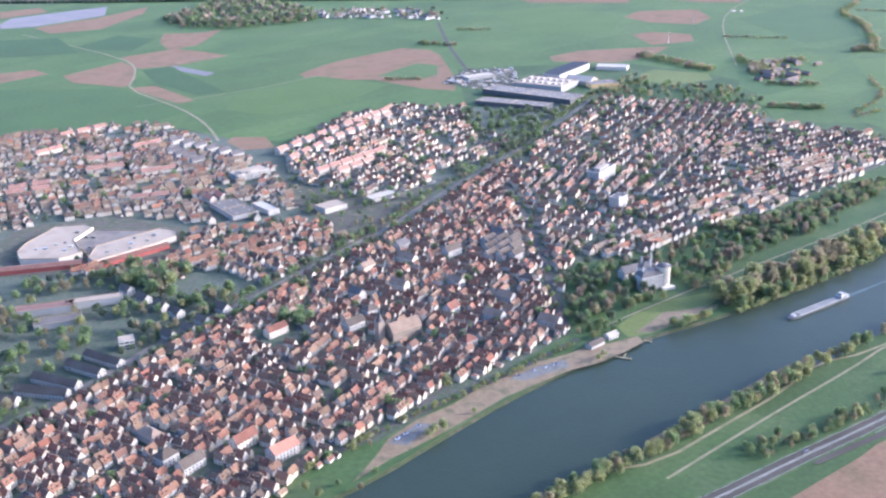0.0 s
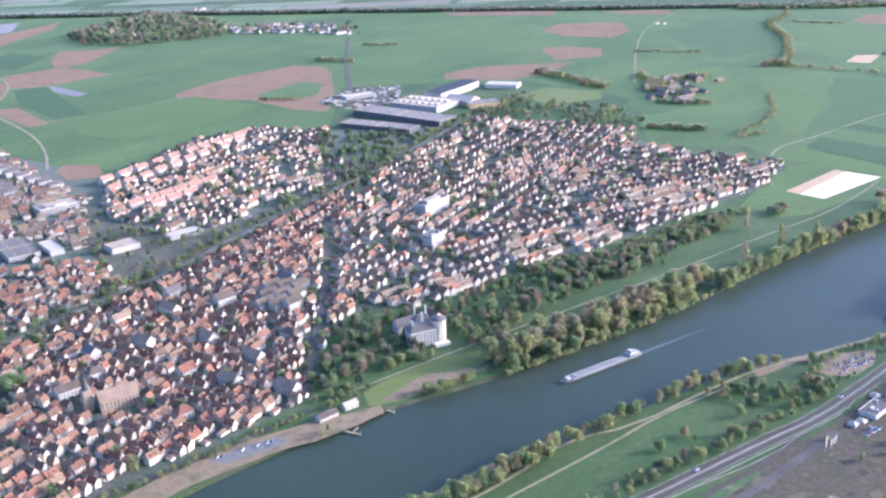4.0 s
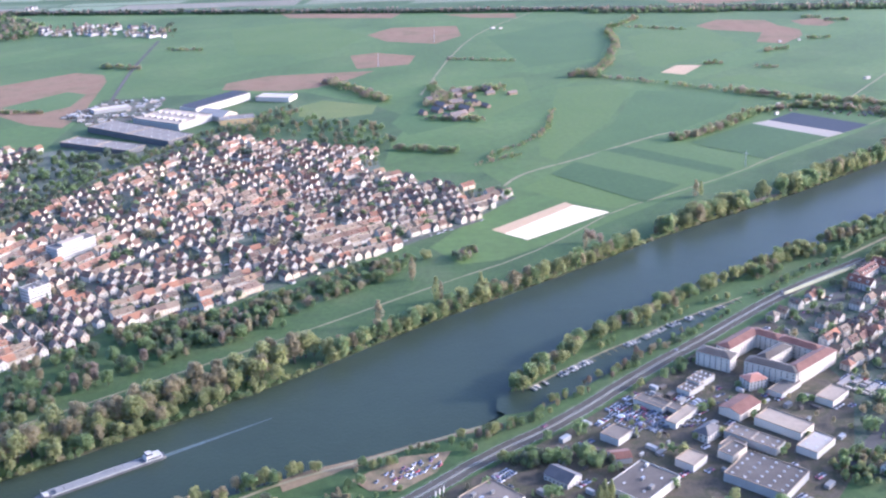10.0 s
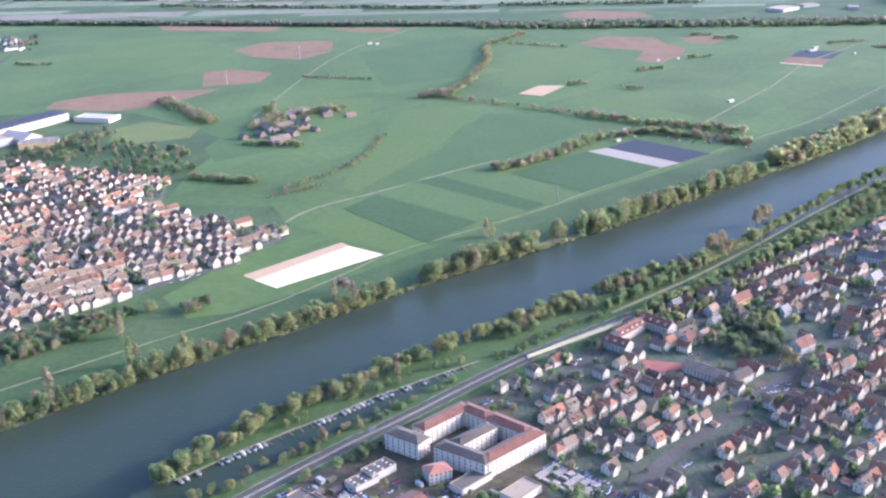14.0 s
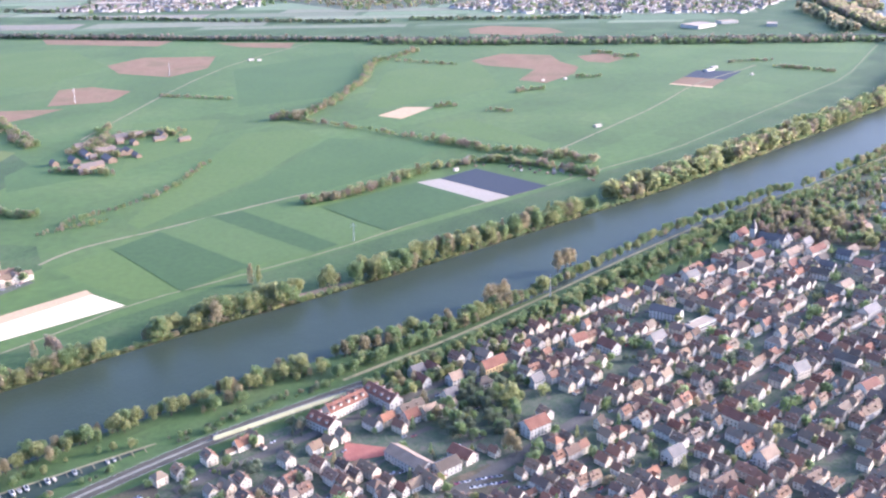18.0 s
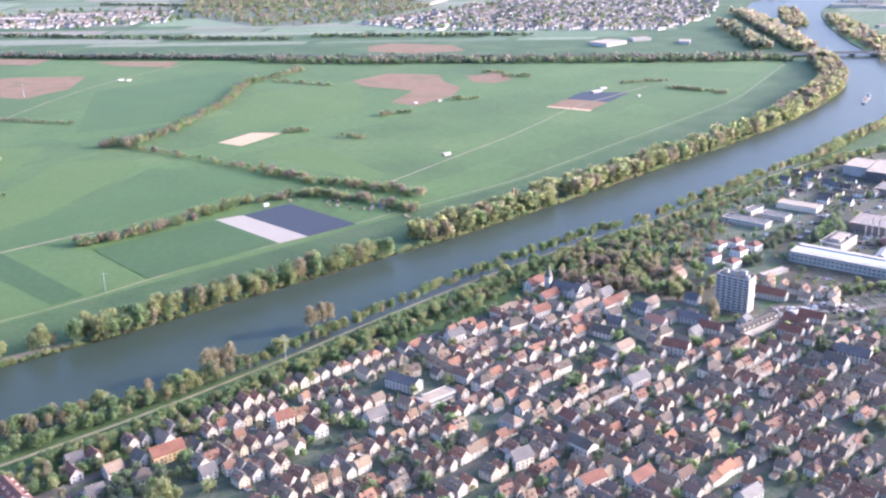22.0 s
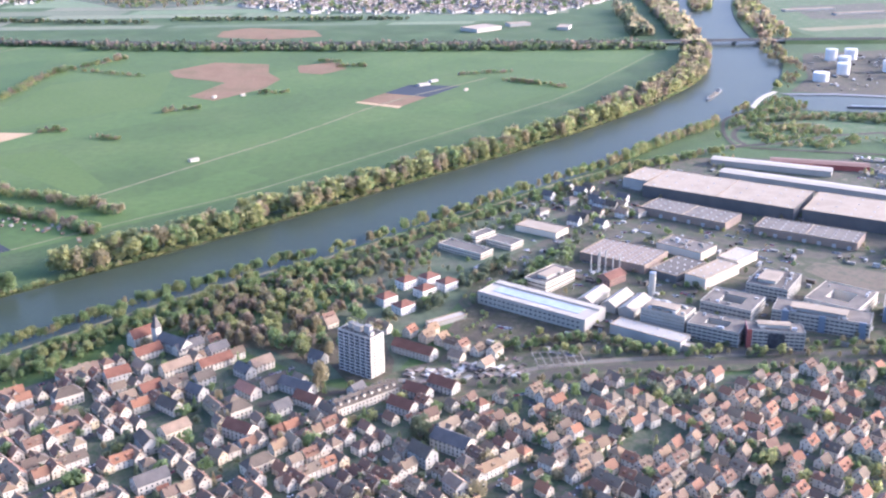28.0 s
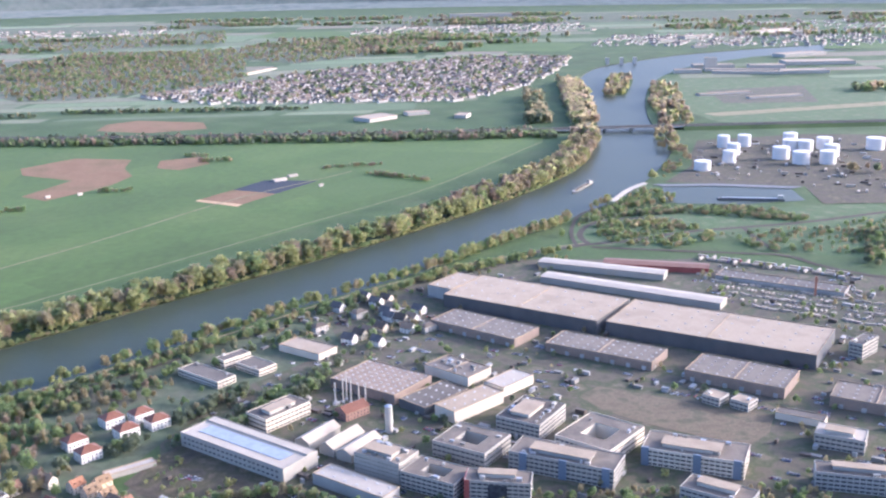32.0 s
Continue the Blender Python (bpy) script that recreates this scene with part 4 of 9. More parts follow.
ring = [(422 + 8.5 * math.cos(k * math.pi / 12), 820 + 8.5 * math.sin(k * math.pi / 12)) for k in range(25)]
SIDING = smooth([(1800, 1724), (1878, 1727), (1945, 1744), (2031, 1750), (2167, 1749), (2340, 1727), (2500, 1695)], 1)
ribbon("siding_bed", SIDING, 7.0, 0.71, M["ballast"], "brown ballast bed of a railway siding", "railway")
for off in (-0.75, 0.75):
    ribbon("rail", side(SIDING, off), 0.25, 0.80, M["rail"], "rusty steel rail", "rail")
ribbon("roundabout", ring, 7.0, 0.74, M["road"], "small grey roundabout beside the highway", "road")
flat("roundabout_island", [(422 + 4.4 * math.cos(k * math.pi / 8), 820 + 4.4 * math.sin(k * math.pi / 8)) for k in range(16)], 0.76, M["soil"], "planted island of the roundabout", "island")
RAIL = smooth([(-470, 760), (-415, 855), (-361, 927), (-306, 1039), (-232, 1141), (-147, 1282), (-79, 1386), (-34, 1482), (30, 1600), (94, 1712), (212, 1953), (303, 2161), (420, 2330)], 1)
ribbon("railway_bed", RAIL, 16, 0.72, M["ballast"], "brown ballast bed of a double-track railway", "railway")
for off in (-3.0, -1.5, 1.5, 3.0):
    ribbon("rail", side(RAIL, off), 0.25, 0.85, M["rail"], "rusty steel rail", "rail")

# dual carriageway on the southern bank
HW = smooth([(-300, 380), (0, 590), (200, 716), (276, 768), (375, 832), (504, 924), (568, 966), (627, 1021), (695, 1086), (752, 1128), (848, 1225), (902, 1272), (963, 1331), (1030, 1391), (1110, 1449), (1140, 1470)], 1)
ribbon("highway_verge", HW, 20, 0.70, M["scrub"], "grassy verge of the highway", "verge")
for off in (-4.3, 4.3):
    ribbon("highway", side(HW, off), 6.6, 0.76, M["road"], "grey two-lane carriageway", "road")
    for e in (-3.0, 3.0):
        ribbon("edge_line", side(HW, off + e), 0.16, 0.80, M["paint"], "white edge line", "road marking")
ribbon("median", side(HW, 0), 1.2, 0.78, M["conc_dark"], "narrow central reservation", "median")




def rail_fence(name, line, height, thick, material, label, z=0.0, category="barrier"):
    """A continuous low wall or barrier along a line."""
    g = Geo()
    p, q = side(line, thick / 2), side(line, -thick / 2)
    n = len(line)
    g.add([(*a, z) for a in p] + [(*a, z + height) for a in p] + [(*a, z + height) for a in q] + [(*a, z) for a in q],
          [(j * n + k + 1, j * n + k, (j + 1) * n + k, (j + 1) * n + k + 1) for j in range(3) for k in range(n - 1)])
    return tagged(new(name, g.mesh(name, material)), label, category, kind="structure")


rail_fence("guard_rail", side(HW, 0), 0.8, 0.3, M["conc_dark"], "grey concrete barrier between the carriageways", 0.7)
rail_fence("noise_barrier", [(1018, 1377), (1040, 1392), (1070, 1413), (1119, 1446)], 4.0, 0.6, M["yellow"], "yellow-green noise barrier beside the road", 0.1)
rail_fence("kerb_wall", [(418, 851), (489, 893), (520, 915), (551, 945), (600, 982)], 0.8, 0.4, M["conc_dark"], "low grey wall along the slip road", 0.1)
rail_fence("garden_wall", [(1565, 1826), (1599, 1856), (1630, 1893)], 1.8, 0.4, M["conc_dark"], "long grey wall beside the dyke road", 0.1)
rail_fence("bank_wall", side(HW, -10.5)[8:14], 0.8, 0.4, M["conc_dark"], "low grey kerb wall beside the road", 0.1)

# motorway on its embankment, and the bridge over the river
AB = [(-2600, 4150), (-900, 3900), (160, 3715), (800, 3590), (1400, 3500), (1985, 3450), (2470, 3425)]
AB2 = [(2760, 3425), (3200, 3405), (5000, 3350)]
for line in (AB, AB2):
    for off, w, z, key in ((0, 60, 0.0, None),):
        g = Geo()
        n = len(line)
        rows = [side(line, o) for o in (30, 17, -17, -30)]
        zs = (0.1, 7.0, 7.0, 0.1)
        g.add([(*p, z) for r, z in zip(rows, zs) for p in r], [(j * n + n + k, j * n + n + k + 1, j * n + k + 1, j * n + k) for j in range(3) for k in range(n - 1)])
        tagged(new("embankment", g.mesh("embankment", M["grass"])), "grassy motorway embankment", "embankment", kind="structure")
    ribbon("motorway", line, 30, 7.1, M["road"], "grey motorway on an embankment", "road")
    for off in (-15.4, 0, 15.4):
        rail_fence("crash_barrier", side(line, off), 1.0, 0.4, M["conc_dark"], "grey crash barrier", 7.1)
bridge = thing("bridge", 2615, 3425, 0, 0, "long grey motorway bridge over the river", "bridge")
part("deck", Geo().box(-160, -16, 5.2, 160, 16, 7.1), M["concrete"], bridge)
part("roadway", Geo().box(-160, -15, 7.1, 160, 15, 7.25), M["road"], bridge)
for y in (-15.7, 15.7):
    part("parapet", Geo().box(-160, y - 0.3, 7.1, 160, y + 0.3, 8.4), M["conc_dark"], bridge)
for x in (-90, -30, 30, 90):
    part("pier", Geo().box(x - 2, -13, -4, x + 2, 13, 5.2), M["concrete"], bridge)

# ---- houses ----
def pane(g, c, half, z, h, m=1):
    """An upright quad, a hand's width proud of its wall; half runs to its left, seen from outside."""
    g.add([(c[0] + half[0], c[1] + half[1], z), (c[0] - half[0], c[1] - half[1], z), (c[0] - half[0], c[1] - half[1], z + h), (c[0] + half[0], c[1] + half[1], z + h)], [(0, 1, 2, 3)], m)


def house_parts(l, w, eave, rise, hip=False, dormer=False, wing=False, floors=2):
    """Walls with windows and a door, a tiled roof and a chimney, as three Geos; the ridge runs along x."""
    wall, roof, chim = Geo(), Geo(), Geo()
    x, y = l / 2, w / 2
    wall.add([(-x, -y, -0.3), (x, -y, -0.3), (x, y, -0.3), (-x, y, -0.3), (-x, -y, eave), (x, -y, eave), (x, y, eave), (-x, y, eave)],
             [(0, 1, 5, 4), (1, 2, 6, 5), (2, 3, 7, 6), (3, 0, 4, 7)])
    top, o = eave + rise, 0.5
    if hip:
        r = max(0.2, x - y * 0.8)
        e = eave - o * rise / y
        pts = [(-x - o, -y - o, e), (x + o, -y - o, e), (x + o, y + o, e), (-x - o, y + o, e), (-r, 0, top), (r, 0, top)]
        roof.add(pts, [(0, 1, 5, 4), (2, 3, 4, 5), (1, 2, 5), (3, 0, 4), (3, 2, 1, 0)])
    else:
        wall.add([(x, -y, eave), (x, y, eave), (x, 0, top)], [(0, 1, 2)])
        wall.add([(-x, -y, eave), (-x, y, eave), (-x, 0, top)], [(1, 0, 2)])
        s = rise / y
        for sg in (-1, 1):
            a, b = (-x - o, sg * (y + o), eave - s * o + 0.2), (x + o, sg * (y + o), eave - s * o + 0.2)
            c, d = (x + o, 0, top + 0.2), (-x - o, 0, top + 0.2)
            roof.slab(*((a, b, c, d) if sg < 0 else (b, a, d, c)), 0.25)
        if dormer:
            for dx in (-l * 0.22, l * 0.22):
                for sg in (-1, 1):
                    z0 = eave + rise * 0.3
                    roof.box(dx - 1.1, min(sg * y * 0.35, sg * y * 0.8), z0 - 0.6, dx + 1.1, max(sg * y * 0.35, sg * y * 0.8), z0 + 1.5)
    if wing:
        a, f, e, t2 = l * 0.24, y + 2.6, eave - 0.1, eave + rise * 0.72
        u = -l * 0.16
        wall.add([(u - a, -f, -0.3), (u + a, -f, -0.3), (u + a, -f, e), (u, -f, t2), (u - a, -f, e)], [(0, 1, 2, 3, 4)])
        wall.add([(u + a, -f, -0.3), (u + a, 0, -0.3), (u + a, 0, e), (u + a, -f, e)], [(0, 1, 2, 3)])
        wall.add([(u - a, 0, -0.3), (u - a, -f, -0.3), (u - a, -f, e), (u - a, 0, e)], [(0, 1, 2, 3)])
        for sg in (-1, 1):
            p, q = (u + sg * (a + 0.4), -f - 0.4, e - 0.25), (u + sg * (a + 0.4), 0, e - 0.25)
            m2, n2 = (u, 0, t2 + 0.2), (u, -f - 0.4, t2 + 0.2)
            roof.slab(*((p, q, m2, n2) if sg > 0 else (q, p, n2, m2)), 0.25)
        for k in (-1, 1):
            pane(wall, (u + k * a * 0.5, -f - 0.04), (-0.5, 0), 1.0, 1.25)
            pane(wall, (u + k * a * 0.5, -f - 0.04), (-0.5, 0), 3.6, 1.2)
    for fl in range(floors):
        z = 1.0 + 2.7 * fl
        if z + 1.3 > eave:
            break
        for sg in (-1, 1):
            k = max(2, int(l / 3.4))
            for i in range(k):
                u = -x + l * (i + 0.5) / k
                pane(wall, (u, sg * (y + 0.04)), (0.55 * sg, 0), z, 1.25)
            k = max(2, int(w / 3.6))
            for i in range(k):
                u = -y + w * (i + 0.5) / k
                pane(wall, (sg * (x + 0.04), u), (0, -0.55 * sg), z, 1.25)
    if not hip and rise > 3:
        for sg in (-1, 1):
            pane(wall, (sg * (x + 0.04), 0), (0, -0.6 * sg), eave + 0.5, 1.2)
    pane(wall, (x + 0.05, -y * 0.5), (0, -0.5), 0.0, 2.1, 2)
    chim.box(l * 0.18 - 0.4, 0.5, eave + rise * 0.5, l * 0.18 + 0.4, 1.2, top + 1.1)
    return wall, roof, chim


KINDS = {"detached": [(10.5, 9.0, 4.6, 4.6, False, False), (12.0, 9.5, 5.6, 4.4, False, True), (11.0, 8.5, 4.0, 4.8, False, False), (10.0, 10.0, 5.6, 3.4, True, False),
                      (13.0, 10.0, 5.8, 4.8, False, True), (9.5, 8.6, 5.4, 3.8, False, False), (11.5, 9.6, 5.2, 4.4, False, True), (12.5, 8.8, 5.5, 4.2, False, False), (13.5, 9.0, 5.4, 4.6, False, False, True), (12.0, 8.6, 4.8, 4.6, False, False, True)],
         "old": [(10.5, 7.6, 5.6, 4.6, False, False), (12.0, 8.2, 6.0, 5.0, False, True), (9.0, 7.0, 5.0, 4.2, False, False), (13.5, 8.0, 6.2, 4.8, False, False),
                 (8.5, 8.0, 6.4, 5.2, False, False), (14.0, 9.0, 6.6, 4.6, False, True), (7.5, 6.0, 2.8, 2.4, False, False), (13.0, 8.4, 6.0, 4.8, False, False, True)],
         "row": [(18.0, 9.5, 5.8, 4.2, False, True), (24.0, 10.0, 6.0, 4.4, False, True), (16.0, 9.0, 5.6, 4.4, False, False), (20.0, 10.0, 6.4, 4.8, False, False, True)]}
LOOK = {"detached": ("roof_", "rendered house with a tiled gable roof, in a garden"), "old": ("oldroof_", "narrow old town house with a red-brown tiled roof"), "row": ("roof_", "long rendered house with a tiled roof and dormers")}
SHAPES = {}
for kind, dims in KINDS.items():
    SHAPES[kind] = []
    for d in dims:
        s = {"detached": 0.97, "old": 0.86, "row": 0.95}[kind]
        tall = {"detached": 1.16, "old": 1.02, "row": 1.10}[kind]
        wall, roof, chim = house_parts(d[0] * s, d[1] * s, d[2] * tall, d[3] * s, d[4], d[5], len(d) > 6)
        key = LOOK[kind][0]
        SHAPES[kind].append((wall.mesh("wall", [M["wall_object"], M["glass"], M["door"]]), roof.mesh("roof", M[key + "object"]), chim.mesh("chimney", M["brick"]), (wall, roof, chim)))


def plain_house(l, w, eave, rise):
    """Four walls, two gables and two roof slopes of a far house or a shed."""
    wall, roof = Geo(), Geo()
    x, y, t = l / 2, w / 2, eave + rise
    wall.add([(-x, -y, -0.3), (x, -y, -0.3), (x, y, -0.3), (-x, y, -0.3), (-x, -y, eave), (x, -y, eave), (x, y, eave), (-x, y, eave), (x, 0, t), (-x, 0, t)],
             [(0, 1, 5, 4), (1, 2, 6, 8, 5), (2, 3, 7, 6), (3, 0, 4, 9, 7)])
    s = rise / y
    o = 0.4
    roof.add([(-x - o, -y - o, eave - s * o + 0.15), (x + o, -y - o, eave - s * o + 0.15), (x + o, 0, t + 0.15), (-x - o, 0, t + 0.15), (x + o, y + o, eave - s * o + 0.15), (-x - o, y + o, eave - s * o + 0.15)],
             [(0, 1, 2, 3), (3, 2, 4, 5)])
    return wall, roof


LOOK["far"], LOOK["shed"], LOOK["farm"] = ("roof_", ""), ("oldroof_", ""), ("oldroof_", "")
SHAPES["far"] = [(None, None, None, plain_house(l, w, e, r)) for l, w, e, r in ((11, 9, 5.4, 4.2), (13, 9, 5.8, 4.4), (18, 10, 6.4, 4.2), (9.5, 9, 5.0, 4.0), (24, 10, 7.0, 4.0))]
SHAPES["farm"] = [(None, None, None, plain_house(l, w, e, r)) for l, w, e, r in ((24, 12, 5, 5), (16, 10, 5, 4.5), (30, 14, 5.5, 5), (12, 9, 5, 4), (20, 9, 4, 3.5))]
SHAPES["shed"] = [(None, None, None, plain_house(l, w, e, r)) for l, w, e, r in ((6.0, 4.6, 2.5, 1.6), (7.0, 5.0, 2.6, 0.5), (8.5, 5.4, 2.8, 2.2), (5.0, 3.4, 2.2, 1.0))]


def put_house(kind, k, x, y, ang):
    w, r, c, _ = SHAPES[kind][k]
    h = thing({"detached": "house", "old": "town_house", "row": "row_house"}[kind], x, y, ang, 0, LOOK[kind][1], "house", kind + " houses")
    part("wall", w, None, h)
    part("roof", r, None, h)
    part("chimney", c, None, h)


def put_stuff(name, label, rows, kind):
    """Many houses of a kind as one mesh."""
    base = 0
    packs = []
    for _, _, _, geos in SHAPES[kind]:
        v, f, m = [], [], []
        for gi, gg in enumerate(geos):
            k = len(v)
            v += gg.v
            for q, mi in zip(gg.f, gg.m):
                q = [i + k for i in q]
                f.append(q)
                m.append((0, 3, 4)[gi] + (mi if gi == 0 else 0))
        packs.append((np.array(v), f, m))
    verts, polys, midx = [], [], []
    for k, x, y, ang in rows:
        v, f, m = packs[k]
        co, si = math.cos(radians(ang)), math.sin(radians(ang))
        verts.append(np.stack([x + v[:, 0] * co - v[:, 1] * si, y + v[:, 0] * si + v[:, 1] * co, v[:, 2]], 1))
        polys += [tuple(i + base for i in q) for q in f]
        midx += m
        base += len(v)
    if not verts:
        return
    me = bpy.data.meshes.new(name)
    me.from_pydata(np.concatenate(verts).tolist(), [], polys)
    key = LOOK[kind][0]
    for x in (M[{"far": "wall_far", "farm": "roof_brown"}.get(kind, "wall_island")], M["glass"], M["door"], M[{"far": "roof_far", "farm": "roof_far"}.get(kind, key + "island")], M["brick"]):
        me.materials.append(x)
    me.polygons.foreach_set("material_index", midx)
    me.update()
    tagged(new(name, me), label, "houses", kind="stuff")


SITE = [(2215, 1944), (2247, 1976), (2303, 1947), (2349, 1915), (2392, 1885), (2364, 1840), (2342, 1822), (2301, 1838), (2260, 1869), (2228, 1905)]
# clear ground round the large buildings: centre and radius
CLEAR = []
STREETS = Geo()
CARS = []


def district(poly, ang, street, step, setback, keep, seed, gable=0.7, jitter=1.5, skip_lines=(), green=14):
    """Places of houses on both sides of parallel streets in an outline; also lays the streets."""
    r = random.Random(seed)
    co, si = math.cos(radians(ang)), math.sin(radians(ang))
    us = [x * co + y * si for x, y in poly]
    vs = [-x * si + y * co for x, y in poly]
    out = []

    def warp(x, y):
        return x + 7 * math.sin(y / 70 + seed) + 4 * math.sin(x / 43 + 2 * seed), y + 6 * math.sin(x / 80 + seed) + 3 * math.sin(y / 37)

    pockets = [(r.uniform(min(p[0] for p in poly), max(p[0] for p in poly)), r.uniform(min(p[1] for p in poly), max(p[1] for p in poly)), r.uniform(9, 18)) for _ in range(green)]

    def free(x, y, d):
        return inside(x, y, poly) and not any((x - cx) ** 2 + (y - cy) ** 2 < cr * cr for cx, cy, cr in pockets) and not any((x - cx) ** 2 + (y - cy) ** 2 < (cr + d) ** 2 for cx, cy, cr in CLEAR) and not any(near_line(x, y, ln, dd) for ln, dd in skip_lines)
    v = min(vs) + street * 0.4
    while v < max(vs):
        u = min(us)
        run = None
        while u < max(us):
            x, y = u * co - v * si, u * si + v * co
            ok = free(x, y, 2)
            if ok and run is None:
                run = u
            if (not ok or u + step >= max(us)) and run is not None:
                if u - run > 2 * step:
                    line = [warp(q * co - v * si, q * si + v * co) for q in np.arange(run, u + 1, step)]
                    if len(line) > 2:
                        n = len(line)
                        e, w2 = side(line, 2.8), side(line, -2.8)
                        STREETS.add([(*p, 0.36) for p in e + w2], [(n + k, n + k + 1, k + 1, k) for k in range(n - 1)])
                    for q in np.arange(run, u, 6.0):
                        if r.random() < 0.35:
                            sg = r.choice((-1, 1)) * 2.1
                            CARS.append((*warp(q * co - (v + sg) * si, q * si + (v + sg) * co), ang))
                run = None
            for sg in (-1, 1):
                if r.random() > keep:
                    continue
                hv = v + sg * (setback + r.uniform(0, jitter))
                hu = u + r.uniform(-jitter, jitter)
                hx, hy = warp(hu * co - hv * si, hu * si + hv * co)
                if free(hx, hy, 7):
                    turn = 0 if r.random() > gable else 90
                    out.append((hx, hy, ang + turn + r.uniform(-6, 6) + (180 if sg > 0 else 0)))
            u += step
        v += street
    return out


# ---- large buildings ----
def hall(cx, cy, l, w, ang, h, wall="greywall", roof="roof_grey", lights=0, seams=0, label="flat-roofed industrial hall", name="hall", doors=0, parapet="roof_pale", units=0, seed=1):
    """A flat hall: walls, roof with parapet, skylights, seams, doors and roof units."""
    CLEAR.append((cx, cy, math.hypot(l, w) * 0.42))
    r = random.Random(seed + int(cx))
    t = thing(name, cx, cy, ang, 0, label, "hall" if name == "hall" else "building")
    x, y = l / 2, w / 2
    g = Geo()
    g.add([(-x, -y, -0.3), (x, -y, -0.3), (x, y, -0.3), (-x, y, -0.3), (-x, -y, h), (x, -y, h), (x, y, h), (-x, y, h)], [(0, 1, 5, 4), (1, 2, 6, 5), (2, 3, 7, 6), (3, 0, 4, 7)])
    part("wall", g, M[wall], t)
    part("roof", Geo().box(-x + 0.4, -y + 0.4, h - 0.6, x - 0.4, y - 0.4, h - 0.1), M[roof], t)
    for a in ((-x, -y, x, -y + 0.4), (-x, y - 0.4, x, y), (-x, -y + 0.4, -x + 0.4, y - 0.4), (x - 0.4, -y + 0.4, x, y - 0.4)):
        part("parapet", Geo().box(a[0], a[1], h - 0.1, a[2], a[3], h + 0.6), M[parapet], t)
    if lights:
        me = Geo().box(-1.1, -0.7, -0.1, 1.1, 0.7, 0.6, taper=0.2).mesh("skylight", M["concrete"])
        nx = max(2, int(math.sqrt(lights * l / w)))
        ny = max(1, round(lights / nx))
        for i in range(nx):
            for j in range(ny):
                o = part("skylight", me, None, t)
                o.location = (-x + l * (i + 0.5) / nx, -y + w * (j + 0.5) / ny, h - 0.1)
    for k in range(seams):
        u = -x + l * (k + 1) / (seams + 1)
        part("fire_wall", Geo().box(u - 0.5, -y + 0.5, h - 0.1, u + 0.5, y - 0.5, h + 0.7), M["roof_pale"], t)
    for k in range(doors):
        u = -x + l * (k + 0.5) / doors
        part("loading_door", Geo().box(u - 2, -y - 0.06, 0, u + 2, -y + 0.1, min(4.2, h - 1)), M["steel"], t)
    for k in range(units):
        u, v, s = r.uniform(-x * 0.8, x * 0.8), r.uniform(-y * 0.7, y * 0.7), r.uniform(1.0, 2.6)
        part("roof_unit", Geo().box(u - s, v - s * 0.6, h - 0.1, u + s, v + s * 0.6, h + r.uniform(1.2, 2.6)), M[r.choice(["steel", "white", "conc_dark"])], t)
    return t


